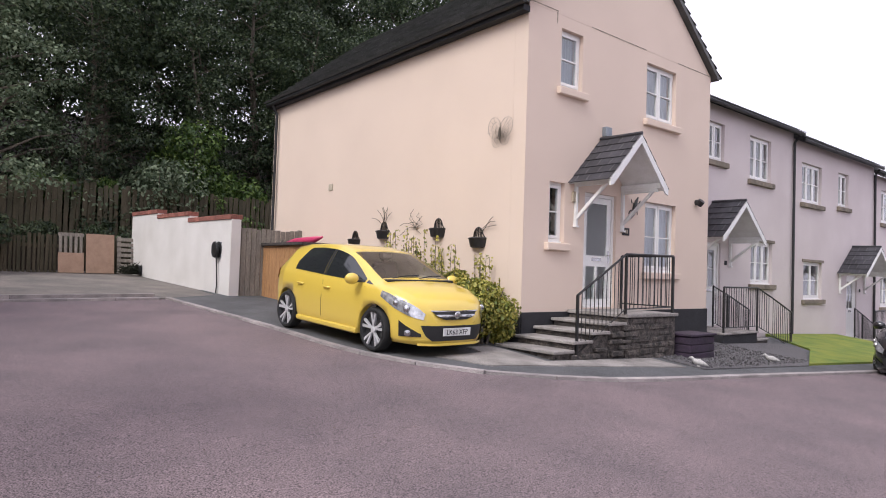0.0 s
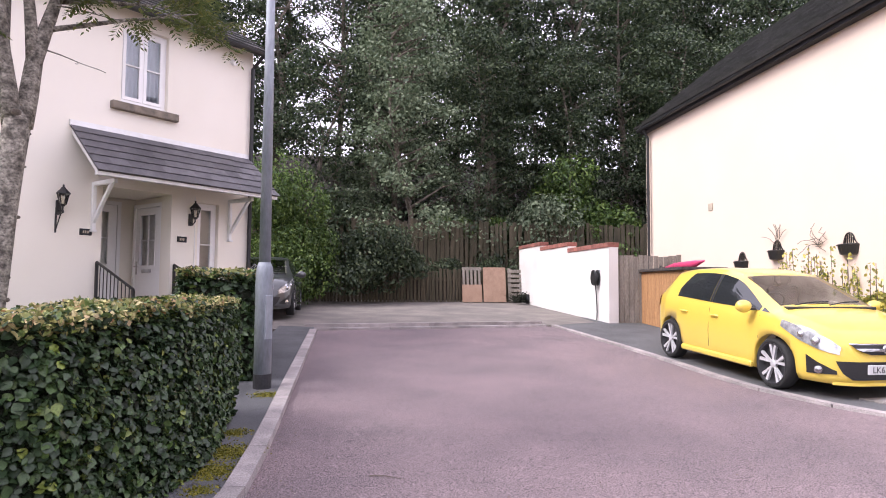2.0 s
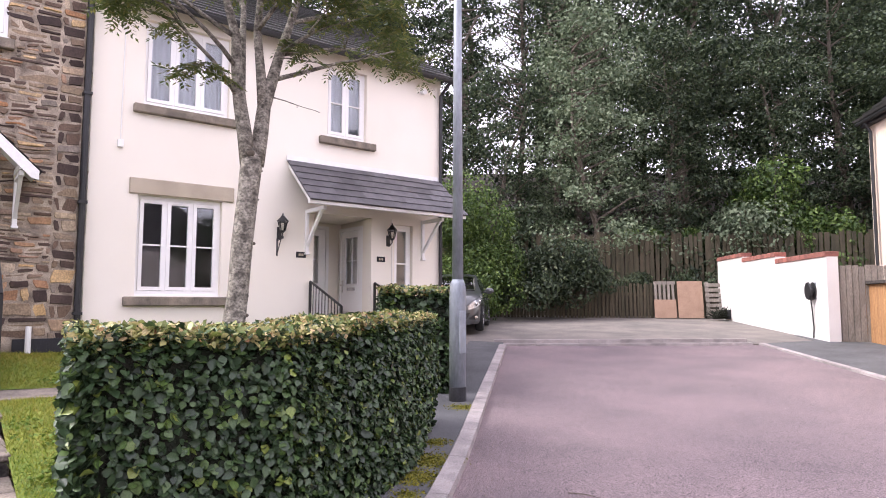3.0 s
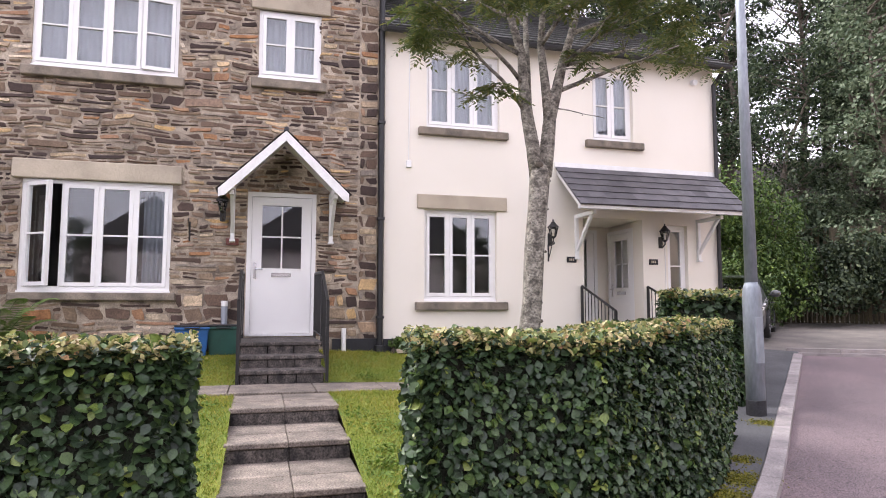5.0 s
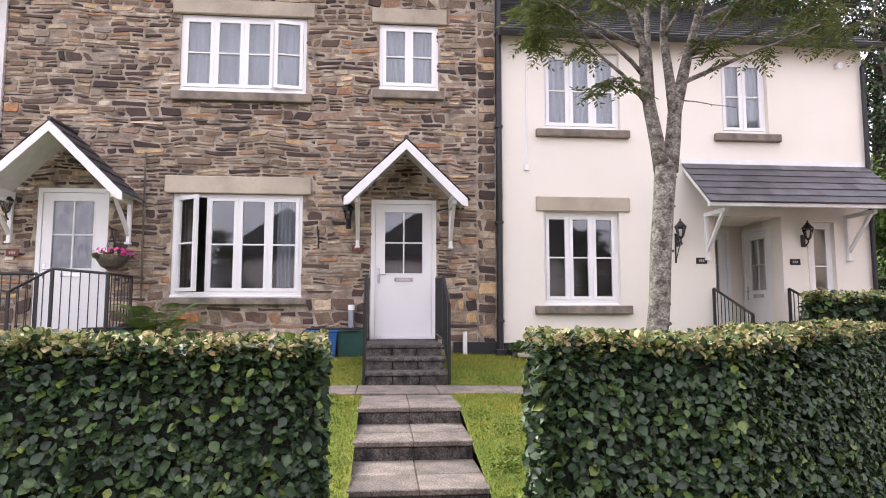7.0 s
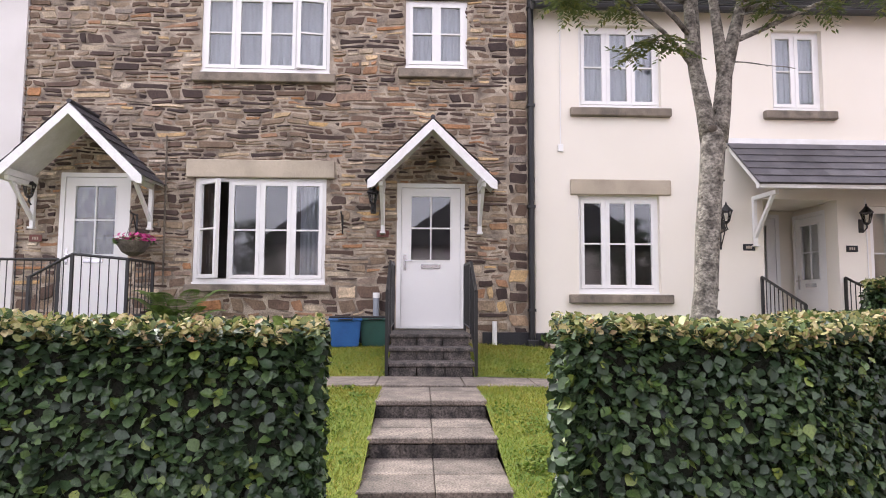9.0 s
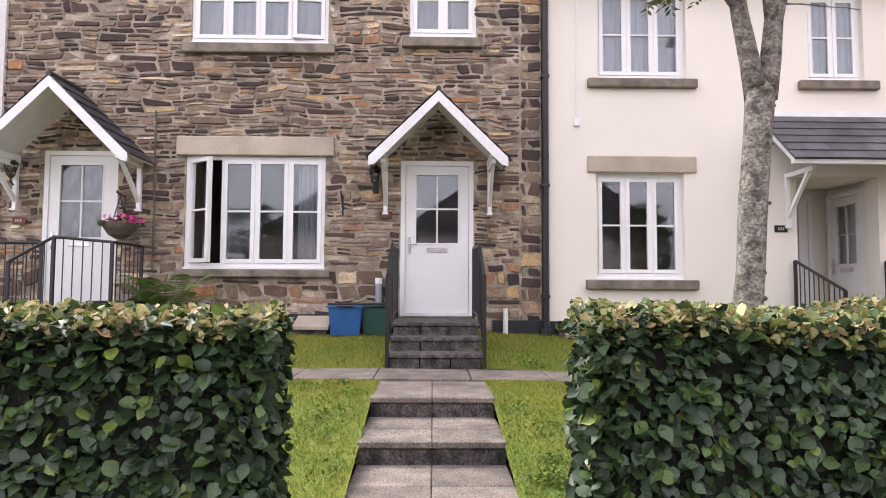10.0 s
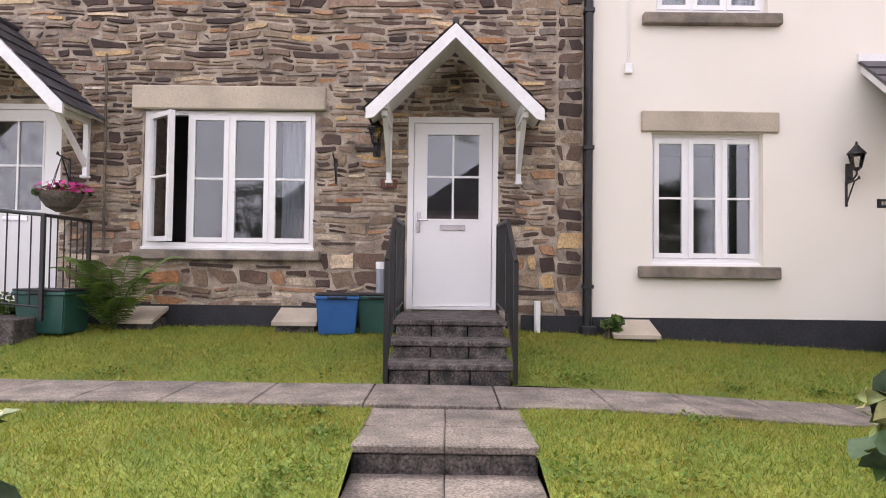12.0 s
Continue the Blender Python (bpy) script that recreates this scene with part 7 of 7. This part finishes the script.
        for t in np.linspace(0, 1, 10):
            x = 2.0 - 0.62 * t
            lo = 0.53 + 0.27 * t ** 1.15
            hi = interp(x, BELT) - 0.012 + 0.035 * (1 - t) * 0
            row = []
            for z in np.linspace(lo, max(lo + 0.004, hi), 5):
                sec = section(x)[3:10]
                y = float(np.interp(z, [q[1] for q in sec], [q[0] for q in sec])) + 0.010
                row.append(hb.verts.new((x + 0.008, s * y, z)))
            cols.append(row)
        for a, b in zip(cols, cols[1:]):
            for k in range(4):
                hb.faces.new((a[k], b[k], b[k + 1], a[k + 1]))
        bmesh.ops.recalc_face_normals(hb, faces=hb.faces)
        hl = part("headlight", hb, headlamp, c, "clear headlight with chrome reflector", smooth=True)
        for (xl, yl, zl, rl) in ((1.83, 0.715, 0.67, 0.052), (1.68, 0.79, 0.735, 0.042)):
            lb2 = bmesh.new()
            bmesh.ops.create_uvsphere(lb2, u_segments=12, v_segments=8, radius=rl, matrix=Matrix.Translation((xl, s * yl, zl)))
            part("lamp_bowl", lb2, chrome, hl)
        def side_patch(pname, xa, xb, z_lo, z_hi, material, plabel=""):
            pb = bmesh.new()
            cols2 = []
            for t in np.linspace(0, 1, 9):
                x = xa + (xb - xa) * t
                row = []
                for u in np.linspace(0, 1, 5):
                    z = z_lo(t) + (z_hi(t) - z_lo(t)) * u
                    sec = section(x)[2:10]
                    y = float(np.interp(z, [q[1] for q in sec], [q[0] for q in sec])) + 0.009
                    row.append(pb.verts.new((x + (0.006 if xa > 0 else -0.006), s * y, z)))
                cols2.append(row)
            for a, b in zip(cols2, cols2[1:]):
                for k in range(4):
                    pb.faces.new((a[k], b[k], b[k + 1], a[k + 1]))
            bmesh.ops.recalc_face_normals(pb, faces=pb.faces)
            return part(pname, pb, material, c, plabel, smooth=True)
        side_patch("fog_lamp_recess", 1.99, 1.74, lambda t: 0.30 - 0.01 * t, lambda t: 0.34 + 0.17 * t, black_plastic, "black curved fog lamp recess")
        fl = lathe(bmesh.new(), [(0.0, 0.0), (0.04, 0.0), (0.045, 0.02), (0.0, 0.03)], 12, pose(1.875, s * 0.715, 0.345, 0, 90, s * 35))
        part("fog_lamp", fl, chrome, c)
        side_patch("tail_light", -1.895, -1.74, lambda t: 0.82, lambda t: 0.9 + 0.12 * t, tail_red, "red tail light")
    # windscreen
    g = bmesh.new()
    rows = []
    for x in np.linspace(0.22, 1.18, 12):
        wr, zt = interp(x, ROOF) - 0.03, interp(x, TOP)
        rows.append([g.verts.new((x + 0.006, v * wr, zt + 0.006 - 0.026 * abs(v) ** 2.4)) for v in np.linspace(-1, 1, 13)])
    for a, b in zip(rows, rows[1:]):
        for k in range(12):
            g.faces.new((a[k], b[k], b[k + 1], a[k + 1]))
    bmesh.ops.recalc_face_normals(g, faces=g.faces)
    part("windscreen", g, screen_glass, c, "clear windscreen showing front seats", smooth=True, shadow=False)
    for y0, y1 in ((-0.5, 0.05), (0.0, 0.5)):
        part("wiper", tube(bmesh.new(), [(1.21, y0, 1.045), (1.15, (y0 + y1) / 2, 1.075), (1.12, y1, 1.085)], 0.009, 5), black_plastic, c)
    part("scuttle", boxes((1.17, 1.27, -0.64, 0.64, 0.98, 1.025), bevel=0.01), black_plastic, c)
    # nose: upper grille with chrome bar and oval badge, lower grille, plate
    def nose_strip(pname, z0, z1, half_w, material, parent, proud=0.012, steps=14, label="", half_low=None):
        nb = bmesh.new()
        cols = []
        for v in np.linspace(-1, 1, steps + 1):
            row = []
            for z in np.linspace(z0, z1, 4):
                y = v * ((half_low or half_w) + (half_w - (half_low or half_w)) * math.sqrt((z - z0) / (z1 - z0)))
                x = max([x_ for x_ in np.linspace(1.5, 2.08, 117) if float(np.interp(z, [q[1] for q in section(x_)[3:15]], [q[0] for q in section(x_)[3:15]])) >= abs(y)] or [1.6])
                row.append(nb.verts.new((x + proud, y, z)))
            cols.append(row)
        for a, b in zip(cols, cols[1:]):
            for k in range(3):
                nb.faces.new((a[k], b[k], b[k + 1], a[k + 1]))
        bmesh.ops.recalc_face_normals(nb, faces=nb.faces)
        return part(pname, nb, material, parent, label, smooth=True)
    gr = nose_strip("upper_grille", 0.535, 0.655, 0.43, black_plastic, c, half_low=0.2)
    nose_strip("chrome_bar", 0.575, 0.608, 0.38, chrome, gr, 0.024, label="chrome grille bar", half_low=0.3)
    nose_strip("chrome_lip", 0.648, 0.664, 0.44, chrome, gr, 0.018, label="chrome lip over grille")
    bd = bmesh.new()
    bmesh.ops.create_uvsphere(bd, u_segments=14, v_segments=8, radius=1, matrix=Matrix.Translation((2.09, 0, 0.602)) @ Matrix.Diagonal((0.022, 0.062, 0.056, 1)))
    part("badge", bd, chrome, gr, "plain round chrome badge", smooth=True)
    nose_strip("lower_grille", 0.245, 0.455, 0.58, black_plastic, c, 0.010, half_low=0.42)
    nose_strip("splitter", 0.18, 0.215, 0.6, paint, c, 0.02)
    pl = part("number_plate", boxes((2.096, 2.106, -0.26, 0.26, 0.312, 0.422), bevel=0.003), plate_white, c, "white number plate with black characters")
    if plate:
        cu = bpy.data.curves.new("plate_text", "FONT")
        cu.body, cu.size, cu.align_x, cu.extrude = plate, 0.098, "CENTER", 0.001
        cu.space_character = 1.0
        tx = bpy.data.objects.new("plate_text_source", cu)
        scene.collection.objects.link(tx)
        me = bpy.data.meshes.new_from_object(tx.evaluated_get(bpy.context.evaluated_depsgraph_get()))
        bpy.data.objects.remove(tx)
        me.materials.clear()
        me.materials.append(black_plastic)
        ob = new("plate_characters", me)
        ob.parent = pl
        ob.matrix_basis = Matrix.Translation((2.1085, 0, 0.333)) @ Euler((radians(90), 0, radians(90))).to_matrix().to_4x4()
    # wheels
    for ax in AXLES:
        for s in (-1, 1):
            w = part("wheel", lathe(bmesh.new(), [(0.235, -0.09), (0.29, -0.095), (0.308, -0.07), (0.314, 0.0), (0.308, 0.07), (0.292, 0.095), (0.262, 0.095), (0.25, 0.05), (0.235, 0.0)], 36, Matrix.Translation((ax, s * 0.765, 0.314)) @ Matrix.Rotation(radians(-90 * s), 4, "X")), rubber, c, "black tyre", smooth=True)
            M = Matrix.Translation((ax, s * 0.765, 0.314)) @ Matrix.Rotation(radians(-90 * s), 4, "X")
            part("rim_barrel", lathe(bmesh.new(), [(0.0, -0.02), (0.232, -0.02), (0.24, 0.06), (0.252, 0.085), (0.264, 0.082), (0.26, 0.1), (0.246, 0.096), (0.23, 0.03), (0.0, 0.0)], 32, M), dark_rim, w)
            sp = bmesh.new()
            for k in range(5):
                for dd in (-0.2, 0.2):
                    a = 2 * math.pi * k / 5 + 0.3
                    u = Vector((math.cos(a), math.sin(a), 0))
                    e = Vector((math.cos(a + dd), math.sin(a + dd), 0))
                    side = Vector((-math.sin(a + dd), math.cos(a + dd), 0))
                    q = [u * 0.045 - side * 0.010 + Vector((0, 0, 0.075)), u * 0.045 + side * 0.010 + Vector((0, 0, 0.075)), e * 0.25 + side * 0.021 + Vector((0, 0, 0.088)), e * 0.25 - side * 0.021 + Vector((0, 0, 0.088))]
                    lo2 = [p - Vector((0, 0, 0.03)) for p in q]
                    va = [sp.verts.new(M @ p) for p in q]
                    vb = [sp.verts.new(M @ p) for p in lo2]
                    sp.faces.new(va)
                    for i in range(4):
                        sp.faces.new((va[i], vb[i], vb[(i + 1) % 4], va[(i + 1) % 4]))
            bmesh.ops.recalc_face_normals(sp, faces=sp.faces)
            part("spokes", sp, alloy, w, "five twin-spoke alloy wheel")
            part("hub_cap", lathe(bmesh.new(), [(0.05, 0.04), (0.055, 0.075), (0.03, 0.086), (0.0, 0.088)], 14, M), alloy, w)
    part("arch_liner", boxes((-1.66, -0.86, -0.66, 0.66, 0.25, 0.66), bevel=0.03), black_plastic, c)
    part("arch_liner", boxes((0.86, 1.66, -0.66, 0.66, 0.25, 0.66), bevel=0.03), black_plastic, c)
    return c


cabin_grey = mat("cabin_grey", (0.34, 0.32, 0.28), None, 0.9, 5, 80, 0.1)
seat_grey = mat("seat_cloth", (0.045, 0.045, 0.05), None, 0.95, 9, 120, 0.2)
screen_glass = glass("windscreen_glass", (0.88, 0.9, 0.86))
screen_glass.node_tree.nodes["Principled BSDF"].inputs["IOR"].default_value = 1.05
screen_glass.node_tree.nodes["Principled BSDF"].inputs["Coat Weight"].default_value = 1.0
car_glass = mat("tinted_car_glass", (0.018, 0.02, 0.022), (0.022, 0.024, 0.026), 0.03, 2, 30, 0.0, grain=0.0, spec=0.9)
headlamp = mat("headlamp_cover", (0.62, 0.63, 0.65), (0.36, 0.37, 0.39), 0.08, 9, 30, 0.0, metal=0.6, grain=0.3, coat=1.0)
tail_red = mat("red_lens", (0.25, 0.01, 0.01), None, 0.15, 4, 40, 0.0)
rubber = mat("tyre_rubber", (0.018, 0.018, 0.018), None, 0.85, 6, 60, 0.2)
alloy = mat("alloy", (0.72, 0.72, 0.73), (0.64, 0.64, 0.65), 0.3, 6, 40, 0.0, metal=0.4, grain=0.03)
dark_rim = mat("dark_rim", (0.035, 0.035, 0.038), None, 0.4, 6, 40, 0.0)
plate_white = mat("plate_white", (0.78, 0.78, 0.76), None, 0.4, 4, 40, 0.0, grain=0.02)
yellow_paint = mat("yellow_car_paint", (0.73, 0.53, 0.085), (0.72, 0.52, 0.08), 0.32, 2, 60, 0.0, grain=0.015, coat=1.0)
grey_paint = mat("dark_grey_car_paint", (0.06, 0.065, 0.07), None, 0.3, 2, 60, 0.0, grain=0.02, coat=1.0)
black_paint = mat("black_car_paint", (0.012, 0.012, 0.014), None, 0.25, 2, 60, 0.0, grain=0.02, coat=1.0)

# the yellow car's near wheels stand beside the kerb
fwx, fwy, rwx, rwy = -1.45, 10.05, -3.28, 11.83
hd = Vector((fwx - rwx, fwy - rwy)).normalized()
left = Vector((-hd.y, hd.x))
mid = Vector(((fwx + rwx) / 2, (fwy + rwy) / 2)) + left * 0.765
zc = slope_at(mid.x, mid.y) + 0.03
pitch_c = math.degrees(math.atan((slope_at(fwx, fwy) - slope_at(rwx, rwy)) / 2.5))
car("yellow_hatchback", pose(mid.x, mid.y, zc, 0, -pitch_c, math.degrees(math.atan2(hd.y, hd.x))) @ Matrix.Scale(0.965, 4), yellow_paint, "LK63 XFP", "glossy yellow five-door hatchback parked beside house")
gx, gy = sr(18.4, -1.12)
car("grey_car", pose(gx, gy, slope_at(gx, gy) + 0.02, 0, 0, -45), grey_paint, "", "dark grey car parked beyond hedge")
bx, by = 9.35, 15.0
car("black_car", pose(bx, by, slope_at(bx, by) + 0.01, 0, 0, 222), black_paint, "", "black car parked by terrace lawn")


# ---- rubble stones of the facade: nearest as pieces, the rest joined ----
def rubble_layout(y0, y1, z0, z1, rnd):
    """Rough courses of blocks, each block one stone or a few thin ones."""
    out = []
    z = z0
    while z < z1:
        H = rnd.choice((0.055, 0.07, 0.085, 0.1, 0.12, 0.15)) if z > 1.75 else rnd.choice((0.10, 0.13, 0.18))
        y = y0 - rnd.uniform(0, 0.2)
        while y < y1:
            W = rnd.uniform(0.10, 0.30) if rnd.random() < 0.55 else rnd.uniform(0.3, 0.56)
            layers = 1 if H < 0.095 or rnd.random() < (0.4 if z > 1.75 else 0.6) else 2
            cuts = sorted([0, *[(k + rnd.uniform(-0.25, 0.25)) / layers for k in range(1, layers)], 1])
            for a, b in zip(cuts, cuts[1:]):
                parts_ = 1 if W < 0.36 or rnd.random() < 0.5 else 2
                w0 = y
                for q in range(parts_):
                    w1 = y + W if q == parts_ - 1 else y + W * rnd.uniform(0.35, 0.65)
                    out.append((w0, w1, z + H * a, z + H * b))
                    w0 = w1
            y += W
        z += H
    return out


def clip_rect(r, holes):
    y0, y1, z0, z1 = r
    for a, b, c, d in holes:
        if y1 <= a or y0 >= b or z1 <= c or z0 >= d:
            continue
        oy, oz = min(y1, b) - max(y0, a), min(z1, d) - max(z0, c)
        if oy >= (y1 - y0) - 0.03 and oz >= (z1 - z0) - 0.015:
            return None
        if oy < oz * 3 or oy < (y1 - y0) * 0.7:
            if y0 < a:
                y1 = a
            else:
                y0 = b
        elif z0 < c:
            z1 = c
        else:
            z0 = d
    return (y0, y1, z0, z1) if y1 - y0 > 0.05 and z1 - z0 > 0.022 else None


def stone_mesh(r, x, rnd):
    y0, y1, z0, z1 = r
    g = 0.0068
    y0, y1, z0, z1 = y0 + g, y1 - g, z0 + g, z1 - g
    w, h = y1 - y0, z1 - z0
    j = lambda s: rnd.uniform(-s, s)
    c = min(0.011, 0.22 * h, 0.15 * w)
    o = [(y0 + c + abs(j(c)), z0 + j(0.006)), ((y0 + y1) / 2 + j(w * 0.2), z0 + abs(j(0.01))), (y1 - c - abs(j(c)), z0 + j(0.004)), (y1 + j(0.004), z0 + h * rnd.uniform(0.25, 0.5)), (y1 - c * rnd.uniform(0.3, 1.2), z1 - abs(j(0.004))), ((y0 + y1) / 2 + j(w * 0.25), z1 - abs(j(0.01))), (y0 + c * rnd.uniform(0.3, 1.2), z1 - abs(j(0.004))), (y0 + j(0.004), z0 + h * rnd.uniform(0.4, 0.75))]
    slant = rnd.uniform(-0.35, 0.35) * h
    lift = rnd.uniform(-0.10, 0.10) * h
    o = [(a + slant * ((b - z0) / h - 0.5), b + lift * ((a - y0) / w - 0.5) * 2) for a, b in o]
    p = rnd.uniform(0.0, 0.024)
    cy, cz = (y0 + y1) / 2, (z0 + z1) / 2
    k = 1 - min(0.3, 0.016 / max(h, 0.02))
    kw = 1 - min(0.2, 0.02 / w)
    tilt, tz = j(0.008), j(0.005)
    inside = len(o) and -4.6 < y0 and y1 < 2.3

    def warp(a, b):
        e = 0.062 if inside else 0.0
        return (a + e * noise.noise((a * 2.2, b * 4.0, 5.0)), b + e * noise.noise((a * 1.7, b * 2.5, 9.0)) + 0.5 * e * noise.noise((a * 6, b * 6, 2.0)))
    o = [warp(*q) for q in o]
    back_ = [(x - 0.03, a, b) for a, b in o]
    front_ = [(x + p + tilt * (a - cy) / w * 2 + tz * (b - cz) / h * 2, cy + (a - cy) * kw, cz + (b - cz) * k) for a, b in o]
    faces = [tuple(range(8, 16))] + [(i, (i + 1) % 8, 8 + (i + 1) % 8, 8 + i) for i in range(8)]
    return back_ + front_, faces


rnd = random.Random(77)
avoid = [(a - 0.0, b + 0.0, c - (0.15 if c > 1.5 else 0.3), d) for a, b, c, d in SH]
avoid += [(-2.34, -0.21, 3.31, 3.57), (-2.32, -0.20, 6.08, 6.31), (0.68, 1.85, 6.05, 6.29), (-2.30, -0.24, 1.66, 1.80), (-2.30, -0.22, 4.72, 4.9), (0.70, 1.80, 4.83, 5.0), (2.33, 2.63, 0.9, 7.0)]
rects = rubble_layout(-4.68, 2.40, 1.12, 6.98, rnd)
# squared corner stones
z = 1.0
k = 0
while z < 6.95:
    h = rnd.uniform(0.10, 0.2)
    w = 0.29 if k % 2 else 0.20
    rects.append((2.62 - w, 2.62, z, z + h, "corner"))
    if w < 0.25:
        rects.append((2.33, 2.62 - w, z, z + h, "corner"))
    z += h
    k += 1
jv, jf, made = [], [], 0
for r in rects:
    q = r[:4] if len(r) > 4 else clip_rect(r, avoid)
    if not q:
        continue
    v, f = stone_mesh(q, XF - 0.03, rnd)
    near = -0.25 < (q[0] + q[1]) / 2 < 2.62 and 1.1 < (q[2] + q[3]) / 2 < 4.2
    if near and made < 300:
        mesh_of("stone", v, f, stone_piece, stone_wall)
        made += 1
    else:
        b = len(jv)
        jv += v
        jf += [tuple(i + b for i in t) for t in f]
tagged(mesh_of("stonework", jv, jf, stone_joined, stone_wall), "brown slate rubble stones", kind="stuff")
